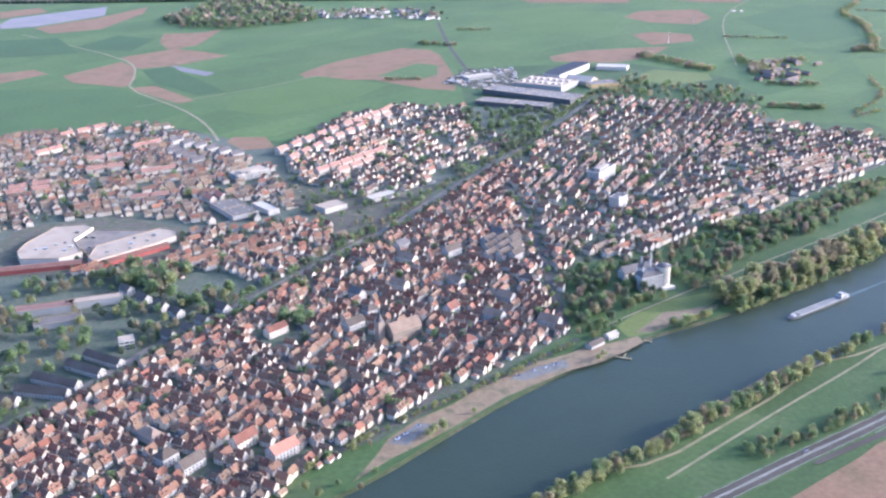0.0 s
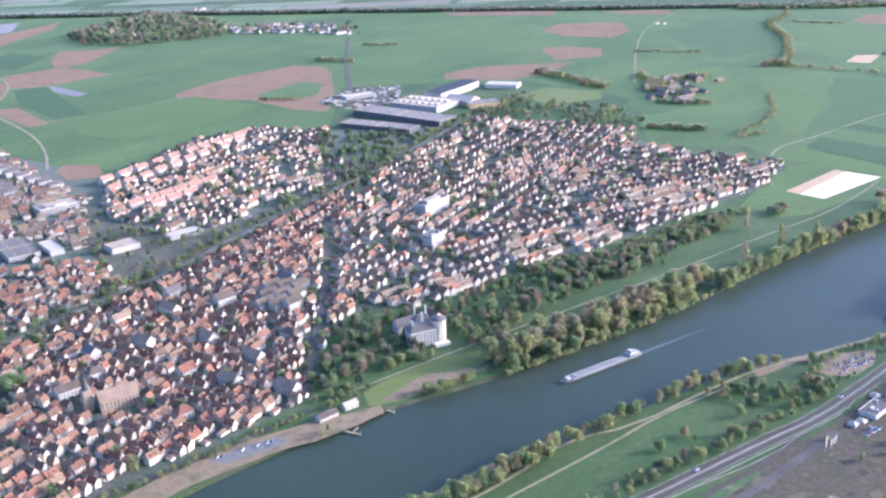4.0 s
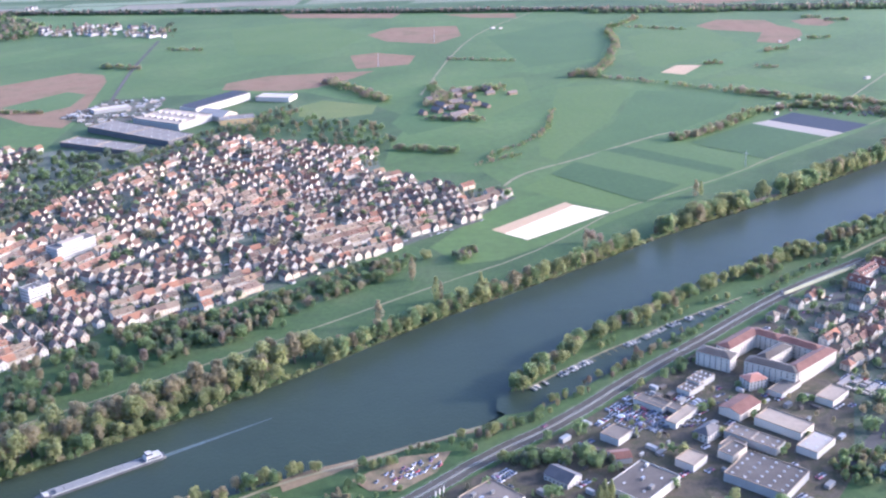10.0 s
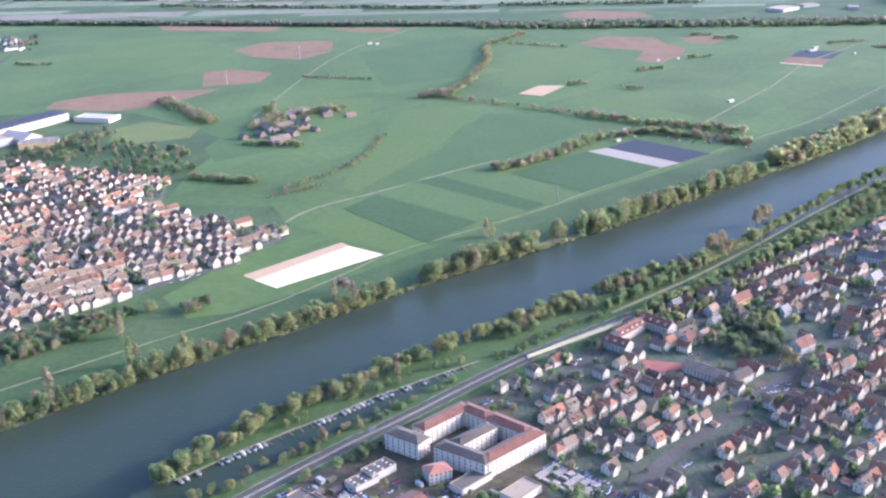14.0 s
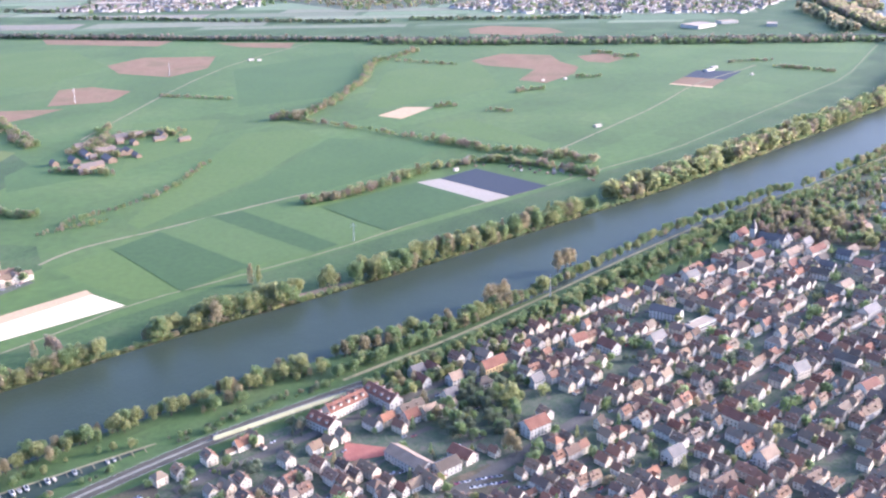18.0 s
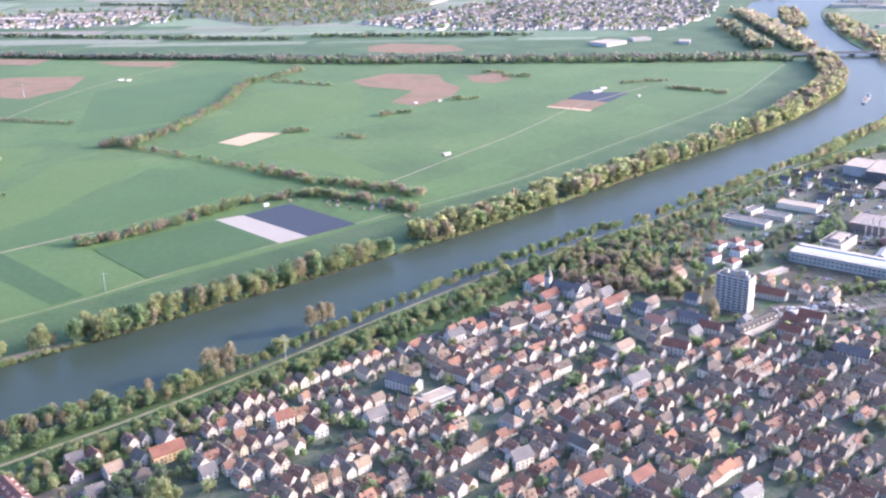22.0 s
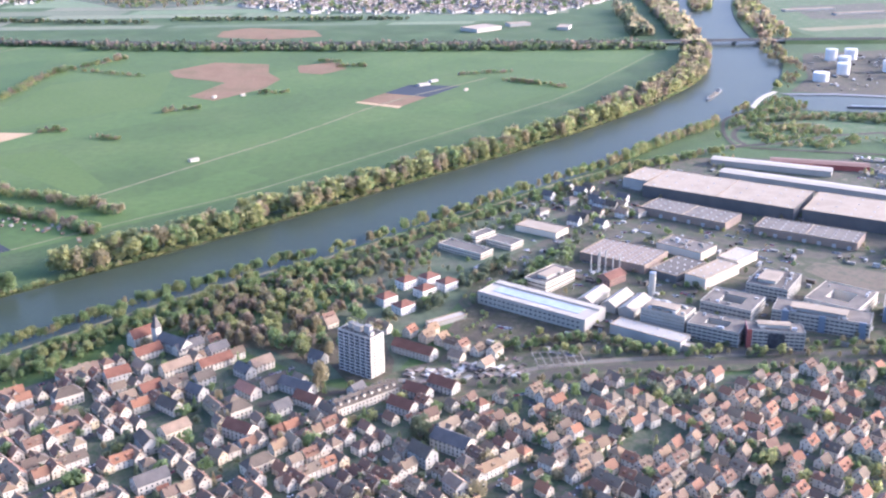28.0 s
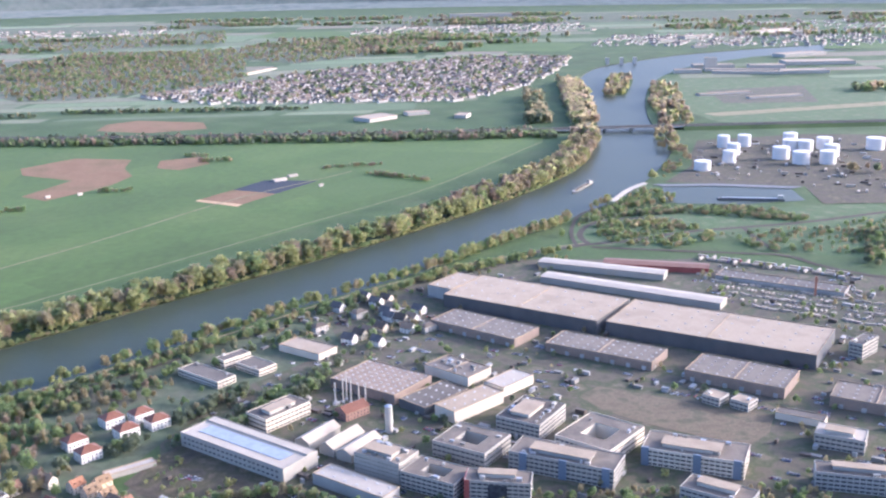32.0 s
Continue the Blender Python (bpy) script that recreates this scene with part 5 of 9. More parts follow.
def office(cx, cy, l, w, ang, h, wall="white", roof="roof_grey", frame="glass", label="office block with rows of windows", court=False, units=4, seed=3, name="office_building", band=1.4):
    """A block with a window strip on each floor of each side, split by piers; optional courtyard."""
    CLEAR.append((cx, cy, math.hypot(l, w) * 0.42))
    r = random.Random(seed + int(cx))
    t = thing(name, cx, cy, ang, 0, label, "building")
    x, y = l / 2, w / 2
    piers = []
    g = Geo()
    if court:
        a, b = x * 0.45, y * 0.45
        for q in ((-x, -y, x, -b), (-x, b, x, y), (-x, -b, -a, b), (a, -b, x, b)):
            g.box(q[0], q[1], -0.3, q[2], q[3], h - 0.5)
    else:
        g.box(-x, -y, -0.3, x, y, h - 0.5)
    for k in range(1, int(l / 4.2)):
        u = -x + l * k / int(l / 4.2)
        for sg in (-1, 1):
            piers.append(Geo().box(u - 0.45, sg * y - 0.09, 0, u + 0.45, sg * y + 0.09, h - 0.5))
    for k in range(1, int(w / 4.2)):
        u = -y + w * k / int(w / 4.2)
        for sg in (-1, 1):
            piers.append(Geo().box(sg * x - 0.09, u - 0.45, 0, sg * x + 0.09, u + 0.45, h - 0.5))
    part("wall", g, M[wall], t)
    for q in piers:
        part("pier", q, M[wall], t)
    if w >= 20 and l >= 30 and not court and name != "school_building":
        v = r.choice((-1, 1)) * y * 0.15
        s = part("roof_storey", Geo().box(-x * 0.62, v - y * 0.42, h - 0.2, x * 0.5, v + y * 0.42, h + 2.9), M[r.choice(("white", "greywall", "cream"))], t)
        part("roof_slab", Geo().box(-x * 0.65, v - y * 0.47, h + 2.9, x * 0.53, v + y * 0.47, h + 3.15), M["roof_pale"], s)
    if court:
        for q in ((-x + 0.4, -y + 0.4, x - 0.4, -b), (-x + 0.4, b, x - 0.4, y - 0.4), (-x + 0.4, -b, -a, b), (a, -b, x - 0.4, b)):
            part("roof", Geo().box(q[0], q[1], h - 0.5, q[2], q[3], h - 0.2), M[roof], t)
    else:
        part("roof", Geo().box(-x + 0.4, -y + 0.4, h - 0.5, x - 0.4, y - 0.4, h - 0.2), M[roof], t)
    for q in ((-x, -y, x, -y + 0.4), (-x, y - 0.4, x, y), (-x, -y + 0.4, -x + 0.4, y - 0.4), (x - 0.4, -y + 0.4, x, y - 0.4)):
        part("parapet", Geo().box(q[0], q[1], h - 0.5, q[2], q[3], h + 0.4), M[wall], t)
    fl = max(1, int(h / 3.4))
    for f in range(fl):
        z = 1.0 + f * (h - 0.8) / fl
        for sg in (-1, 1):
            part("window_band", Geo().box(-x + 0.8, sg * y - 0.05, z, x - 0.8, sg * y + 0.05, z + band), M[frame], t)
            part("window_band", Geo().box(sg * x - 0.05, -y + 0.8, z, sg * x + 0.05, y - 0.8, z + band), M[frame], t)
    for k in range(units):
        u, v = r.uniform(-x * 0.85, x * 0.85), r.choice((-1, 1)) * r.uniform(y * 0.5, y * 0.8)
        s = r.uniform(0.8, 2.4)
        part("roof_unit", Geo().box(u - s, v - s * 0.6, h - 0.2, u + s, v + s * 0.6, h + r.uniform(0.8, 2.4)), M[r.choice(["steel", "white", "conc_dark"])], t)
    return t


def pitched(cx, cy, l, w, ang, h, rise, wall="white", roof="clay", label="long building with a pitched red roof", name="building", windows=True, hip=False, dormers=0):
    """A long building with a ridge along its length, window rows and dormers."""
    CLEAR.append((cx, cy, math.hypot(l, w) * 0.4))
    t = thing(name, cx, cy, ang, 0, label, "building")
    x, y, o = l / 2, w / 2, 0.6
    g = Geo()
    g.add([(-x, -y, -0.3), (x, -y, -0.3), (x, y, -0.3), (-x, y, -0.3), (-x, -y, h), (x, -y, h), (x, y, h), (-x, y, h)], [(0, 1, 5, 4), (1, 2, 6, 5), (2, 3, 7, 6), (3, 0, 4, 7)])
    if not hip:
        g.add([(x, -y, h), (x, y, h), (x, 0, h + rise)], [(0, 1, 2)])
        g.add([(-x, -y, h), (-x, y, h), (-x, 0, h + rise)], [(1, 0, 2)])
    if windows is True:
        for f in range(max(1, int(h / 3.0))):
            z = 1.0 + f * 3.0
            if z + 1.4 > h:
                break
            for sg in (-1, 1):
                k = max(2, int(l / 3.6))
                for i in range(k):
                    pane(g, (-x + l * (i + 0.5) / k, sg * (y + 0.05)), (0.7 * sg, 0), z, 1.5)
                k = max(2, int(w / 4))
                for i in range(k):
                    pane(g, (sg * (x + 0.05), -y + w * (i + 0.5) / k), (0, -0.7 * sg), z, 1.5)
    part("wall", g, [M[wall], M["glass"]], t)
    g = Geo()
    s = rise / y
    if hip:
        q = max(0.3, x - y)
        e = h - 0.2
        g.add([(-x - o, -y - o, e), (x + o, -y - o, e), (x + o, y + o, e), (-x - o, y + o, e), (-q, 0, h + rise), (q, 0, h + rise)], [(0, 1, 5, 4), (2, 3, 4, 5), (1, 2, 5), (3, 0, 4), (3, 2, 1, 0)])
    else:
        for sg in (-1, 1):
            a, b = (-x - o, sg * (y + o), h - s * o + 0.2), (x + o, sg * (y + o), h - s * o + 0.2)
            c, d = (x + o, 0, h + rise + 0.2), (-x - o, 0, h + rise + 0.2)
            g.slab(*((a, b, c, d) if sg < 0 else (b, a, d, c)), 0.3)
    part("roof", g, M[roof], t)
    if windows == "parts":
        long_pane = Geo().box(-0.6, -0.05, 0, 0.6, 0.05, 1.4).mesh("window", M["glass"])
        end_pane = Geo().box(-0.05, -0.6, 0, 0.05, 0.6, 1.4).mesh("window", M["glass"])
        for f in range(max(1, int(h / 3.1))):
            for sg in (-1, 1):
                k = max(2, int(l / 5.0))
                for i in range(k):
                    part("window", long_pane, None, t).location = (-x + l * (i + 0.5) / k, sg * y, 1.0 + f * 3.1)
                k = max(2, int(w / 4.5))
                for i in range(k):
                    part("window", end_pane, None, t).location = (sg * x, -y + w * (i + 0.5) / k, 1.0 + f * 3.1)
    for k in range(dormers):
        u = -x + l * (k + 0.5) / dormers
        for sg in (-1, 1):
            d = part("dormer", Geo().box(u - 1.1, sg * y * 0.62 - 1.2, h + 0.3, u + 1.1, sg * y * 0.62 + 1.2, h + rise * 0.38 + 1.6), M[wall], t)
            part("dormer_roof", Geo().box(u - 1.4, sg * y * 0.62 - 1.4, h + rise * 0.38 + 1.6, u + 1.4, sg * y * 0.62 + 1.4, h + rise * 0.38 + 1.9), M[roof], d)
    return t


# industrial estate by the river bend
t = hall(2226, 2195, 189, 88, -37, 15, "darkwall", "roof_pale", 40, 1, "huge logistics hall with dark walls and a pale roof", doors=0)
hall(2142, 2270, 62, 34, 49, 14.5, "greywall", "roof_pale", 10, 0, "annex of a logistics hall with a pale roof")
hall(2396, 2075, 212, 86, -35, 15, "darkwall", "roof_pale", 44, 1, "huge logistics hall with dark walls and a pale roof")
pitched(2345, 2239, 222, 24, -36, 8, 1.3, "office_render", "roof_white", "long low warehouse with a white metal roof", "warehouse", False)
pitched(2332, 2330, 160, 22, -29, 8, 1.2, "office_render", "roof_white", "long low warehouse with a white metal roof", "warehouse", False)
pitched(2402, 2335, 130, 24, -20, 7, 1.5, "redwall", "clay", "long warehouse with a dull red roof", "warehouse", False)
hall(2160, 2128, 108, 46, -42, 9, "brickwall", "roof_grey", 36, 1, "flat industrial hall with a gravel roof and skylights", doors=6)
hall(2272, 2046, 112, 43, -36, 9, "brickwall", "roof_grey", 44, 1, "flat industrial hall with a gravel roof and skylights", doors=7)
hall(2381, 1964, 92, 50, -37, 10, "brickwall", "roof_grey", 40, 1, "flat industrial hall with a gravel roof and skylights", doors=6)
hall(2478, 1892, 76, 40, -34, 10, "brickwall", "roof_grey", 24, 1, "flat industrial hall with a gravel roof and skylights", doors=4)
office(2521, 2015, 34, 14, 40, 16, "office_render", "roof_felt", label="white office block of four storeys")
hall(2048, 1991, 75, 56, -40, 9, "brickwall", "roof_brown", 70, 0, "old factory hall with rows of roof vents")
t = hall(1938, 1859, 117, 38, -41, 12, "office_render", "roof_white", 0, 0, "long white production building with a bright metal roof", "production_building", parapet="office_render")
for k in range(22):
    for z in (3.2, 7.6):
        part("window", Geo().box(-55 + 5 * k, -19.06, z, -52.4 + 5 * k, -18.9, z + 1.3), M["glass"], t)
for k in range(6):
    part("window", Geo().box(-58.56, -15 + 6 * k, 7.0, -58.4, -12 + 6 * k, 8.6), M["glass"], t)
part("roof_trough", Geo().box(-48, -9, 11.9, 46, 5, 12.3), M["steel"], t, "sunken blue-grey roof glazing")
part("roof_ridge", Geo().box(-58, 8, 11.8, 58, 17, 13.2, taper=0.8), M["roof_white"], t)
office(1958, 1926, 50, 26, 45, 12, "cream", "roof_felt", label="cream office block with a dark flat roof", units=2)
for dx, dy, rise in ((-14, 9, 4), (6, -4, 5), (20, -16, 4)):
    pitched(2007 + dx, 1871 + dy, 40, 15, 52, 7, rise, "office_render", "roof_white", "small white workshop with a shallow metal roof", "workshop", False)
hall(2024, 1789, 68, 20, -41, 9, "greywall", "roof_white", 14, 0, "long low hall with a white roof")
hall(2042, 1772, 44, 10, -41, 5, "office_render", "roof_white", 0, 0, "low white lean-to hall")
office(2048, 1818, 42, 27, -37, 17, "office_render", "roof_pale", label="tall grey plant building with roof machinery", units=20, band=0.3)
office(2085, 1789, 46, 30, -35, 14, "office_render", "roof_grey", label="white office block round a planted terrace", court=True)
office(2117, 1844, 48, 42, -37, 13, "office_render", "roof_grey", label="white office block with a rooftop pavilion", court=True, units=6)
t = office(2129, 1768, 48, 20, -14, 17, "office_render", "roof_grey", label="white office block with a red end wall", units=8)
part("end_wall", Geo().box(-24.6, -10.2, 0, -24.05, 10.2, 17.6), M["redwall"], t, "tall red end wall")
part("red_corner", Geo().box(-24.0, -10.4, 0, -20.5, -10.02, 17.6), M["redwall"], t, "red corner panel")
part("glass_front", Geo().box(-7, -10.35, 1.0, 7, -10.02, 14.5), M["glass"], t, "tall glazed entrance front")
t = office(2186, 1804, 84, 30, -30, 15, "office_render", "roof_grey", label="wide office block with blue-grey stair towers", units=10)
for u in (-30, 2, 36):
    part("stair_tower", Geo().box(u - 3, -16.2, 0, u + 3, -14.2, 15.9), M["bluewall"], t)
office(2221, 1844, 56, 50, 47, 13, "cream", "roof_grey", label="square office block round a courtyard", court=True, units=3)
office(2172, 1887, 50, 40, 54, 15, "office_render", "roof_felt", label="stepped white office block with roof plant", units=14)
hall(2124, 1928, 62, 24, 40, 11, "cream", "roof_pale", 12, 0, "grey hall with a pale roof")
hall(2165, 1974, 42, 24, 42, 9, "cream", "roof_white", 6, 0, "hall with a white metal roof")
hall(2121, 2010, 54, 34, -46, 9, "cream", "roof_grey", 8, 1, "factory hall with roof machinery", units=12)
hall(2094, 1948, 56, 32, 42, 8, "darkwall", "roof_felt", 14, 0, "low hall with a dark felt roof")
t = office(2288, 1806, 78, 34, -27, 14, "cream", "roof_grey", label="wide office block with blue-grey glazing", units=8)
for u in (-36, 4, 34):
    part("stair_tower", Geo().box(u - 3, -18.2, 0, u + 3, -16.2, 15.2), M["bluewall"], t)
office(2283, 1735, 50, 24, -39, 15, "office_render", "roof_grey", label="white office block with a set-back roof storey", units=4)
office(2396, 1752, 66, 20, -20, 14, "greywall", "roof_felt", "glass", "office block with green-blue glass strips", units=4)
office(2412, 1822, 38, 24, -32, 12, "office_render", "roof_white", label="white office block with a bright roof", units=2)
hall(1976, 2090, 54, 27, -40, 7, "cream", "roof_pale", 0, 0, "low hall with a pale pitched roof")
office(1883, 2029, 58, 22, -43, 7, "cream", "roof_felt", label="low school building with a flat roof", units=2, name="school_building")
office(1904, 2067, 32, 14, 42, 9, "cream", "roof_felt", label="low school building with a flat roof", units=1, name="school_building")
office(1928, 2047, 34, 22, -44, 7, "cream", "roof_felt", label="low school building with a flat roof", units=1, name="school_building")
pitched(2021, 1928, 26, 16, 40, 8, 4, "brick", "clay", "old brick workshop with a red roof", "workshop")
for x, y in ((2341, 1918), (2362, 1905)):
    office(x, y, 17, 17, 42, 8, "office_render", "roof_pale", label="small white cube-shaped office", units=1)
hall(2400, 1872, 40, 14, -35, 6, "cream", "roof_felt", 0, 0, "low flat service building")
for x, y, a in ((1794, 1890, 40), (1810, 1868, 40), (1832, 1908, 40), (1855, 1924, 40), (1815, 1932, 40), (1838, 1940, 40)):
    pitched(x, y, 18, 14, a, 8.5, 4, "wall_bright", "clay", "white villa with a red hipped roof", "villa", True, True)
hall(1848, 1841, 40, 9, 31, 4, "office_render", "roof_white", 0, 0, "row of garages under a white roof")

hall(2530, 2248, 150, 30, -36, 5, "greywall", "roof_felt", 30, 1, "long low depot with a dark roof")

# silo, chimneys and pipes in the factory yard
silo = thing("silo", 2052, 1889, 0, 0, "pale concrete silo tower in a factory yard", "silo")
part("shaft", Geo().tube(0, 0, -0.2, 24, 3.2, 3.2, 16), M["white"], silo)
part("cap", Geo().tube(0, 0, 24, 25, 3.4, 1.0, 16), M["steel"], silo)
for k, (x, y) in enumerate(((2006, 1958), (2013, 1956), (2020, 1953), (2027, 1950), (2033, 1946), (2016, 1962))):
    c = thing("chimney_stack", x, y, 0, 0, "slim steel chimney stack", "chimney", "chimney stacks of the old factory")
    part("shaft", Geo().tube(0, 0, -0.2, 19 + 3 * (k % 3), 0.8, 0.65, 10), M["white"], c)
    part("base", Geo().box(-1.4, -1.4, -0.2, 1.4, 1.4, 2.0), M["concrete"], c)
tank_post = thing("sign_pylon", 2551, 2199, 0, 0, "tall orange advertising pylon", "sign")
part("post", Geo().box(-1.2, -0.6, -0.2, 1.2, 0.6, 24), M["orange"], tank_post)

# tank farm beyond the bend
TANKS = [(2772, 3173, 14, 23), (2817, 3178, 15, 22), (2762, 3085, 14, 22), (2728, 3010, 14, 22), (2657, 2948, 17, 16), (2913, 3178, 16, 23), (2890, 3120, 17, 20), (2836, 3030, 18, 22),
         (2915, 3105, 17, 20), (2854, 2978, 18, 22), (2960, 3120, 17, 22), (2902, 2970, 17, 23), (2940, 3040, 16, 22), (3055, 3098, 20, 22)]
for x, y, r, h in TANKS:
    r, h = r * 0.88, h * 1.05
    t = thing("oil_tank", x, y, 0, 0, "large white cylindrical oil tank", "tank", "oil tanks of the tank farm")
    part("shell", Geo().tube(0, 0, -0.2, h, r, r, 36, cap=False), M["tank_white"], t)
    part("roof", Geo().tube(0, 0, h, h + 1.8, r, 0.4, 36), M["tank_white"], t)
    part("stair", Geo().slab(((r + 0.9) * math.cos(3.6), (r + 0.9) * math.sin(3.6), 0.4), ((r + 0.9) * math.cos(4.8), (r + 0.9) * math.sin(4.8), h), ((r - 0.6) * math.cos(4.8), (r - 0.6) * math.sin(4.8), h), ((r - 0.6) * math.cos(3.6), (r - 0.6) * math.sin(3.6), 0.4), 0.4), M["steel"], t)
flat("basin_water", [(2545, 2815), (2628, 2806), (2750, 2763), (2738, 2677), (2619, 2666), (2517, 2695)], 0.3, M["water"], "calm water of the harbour basin", "harbour")
flat("quay", [(2530, 2835), (2640, 2822), (2775, 2775), (2750, 2763), (2628, 2806), (2545, 2815)], 1.2, M["darkwall"], "dark concrete quay of the harbour basin", "quay")
ship = thing("moored_barge", 2655, 2694, -14, 0, "dark moored tank barge in the harbour", "barge")
part("hull", Geo().box(-52, -5.5, 0, 52, 5.5, 3.2, taper=0.4), M["darkwall"], ship)
part("deck_pipe", Geo().box(-44, -1.5, 3.2, 40, 1.5, 4.2), M["steel"], ship)
part("wheelhouse", Geo().box(42, -4, 3.2, 50, 4, 8.5), M["white"], ship)
canopy = thing("jetty_roof", 2472, 2745, 52, 0, "long white curved roof over a river jetty", "jetty")
g = Geo()
for k in range(12):
    u0, u1 = -78 + 13 * k, -78 + 13 * (k + 1)
    f0, f1 = 9 * math.sin(k / 12 * 3.1 - 0.6), 9 * math.sin((k + 1) / 12 * 3.1 - 0.6)
    g.slab((u0, -4.5 + f0, 9), (u1, -4.5 + f1, 9), (u1, 4.5 + f1, 9.6), (u0, 4.5 + f0, 9.6), 0.5)
part("roof", g, M["roof_white"], canopy)
for k in range(7):
    part("post", Geo().tube(-72 + 24 * k, 9 * math.sin((k * 2 + 0.5) / 12 * 3.1 - 0.6), -3, 8.8, 0.35, 0.35, 8), M["steel"], canopy)

# barges on the river
def barge(x, y, ang, l, label, cargo):
    b = thing("barge", x, y, ang, -2.2, label, "barge")
    w = 4.7
    n = l / 2
    g = Geo()
    prof = [(-n, 3.6), (-n + 3, w), (n - 12, w), (n - 4, w * 0.7), (n, 0.8)]
    pts = [(u, v) for u, v in prof] + [(u, -v) for u, v in reversed(prof)]
    k = len(pts)
    g.add([(u, v * 0.92, -0.6) for u, v in pts] + [(u, v, 2.2) for u, v in pts], [(i, i + k, (i + 1) % k + k, (i + 1) % k) for i in range(k)] + [tuple(range(k, 2 * k))[::-1]])
    part("hull", g, M["darkwall"], b)
    part("gunwale", Geo().box(-n + 3, w - 0.5, 2.2, n - 12, w, 2.9).box(-n + 3, -w, 2.2, n - 12, -w + 0.5, 2.9), M["greywall"], b)
    for i in range(10):
        u0, u1 = -n + 20 + (l - 36) * i / 10, -n + 20 + (l - 36) * (i + 1) / 10 - 0.15
        part("hatch_cover", Geo().box(u0, -w + 0.9, 2.2, u1, w - 0.9, 3.0, taper=0.15), M[cargo], b)
    d = part("deckhouse", Geo().box(-n + 3, -4.2, 2.2, -n + 16, 4.2, 5.0), M["white"], b)
    part("windows", Geo().box(-n + 4, -4.26, 3.4, -n + 15, 4.26, 4.3), M["glass"], d)
    d = part("wheelhouse", Geo().box(-n + 10, -2.8, 5.0, -n + 15, 2.8, 8.0, taper=0.3), M["white"], b)
    part("windows", Geo().box(-n + 9.9, -2.7, 6.4, -n + 15.02, 2.7, 7.4), M["glass"], d)
    part("bow_house", Geo().box(n - 11, -2.5, 2.2, n - 7, 2.5, 3.8), M["white"], b)
    part("mast", Geo().tube(n - 6, 0, 2.2, 8, 0.12, 0.08, 6), M["steel"], b)


barge(396, 1078, 215, 102, "long loaded cargo barge with a white deckhouse", "conc_dark")
WAKE = mat("foaming wake", [(0.075, 0.10, 0.095), (0.11, 0.14, 0.13)], 0.5, 12, 2.0, 0.35, spec=0.2, sheen=0.02)
wake = Geo()
for k in range(12):
    u0, u1, w0, w1 = 50 + 8 * k, 58 + 8 * k, 2.6 - 0.18 * k, 2.6 - 0.18 * (k + 1)
    q = [(396 + u * 0.819 - v * 0.574, 1078 + u * 0.574 + v * 0.819, -2.16) for u, v in ((u0, -w0), (u1, -w1), (u1, w1), (u0, w0))]
    wake.quad(*q)
tagged(new("wake", wake.mesh("wake", WAKE)), "pale narrow wake behind the moving barge", "wake", kind="structure")
barge(2411, 2836, 239, 96, "long brown cargo barge with a white deckhouse", "dirt")

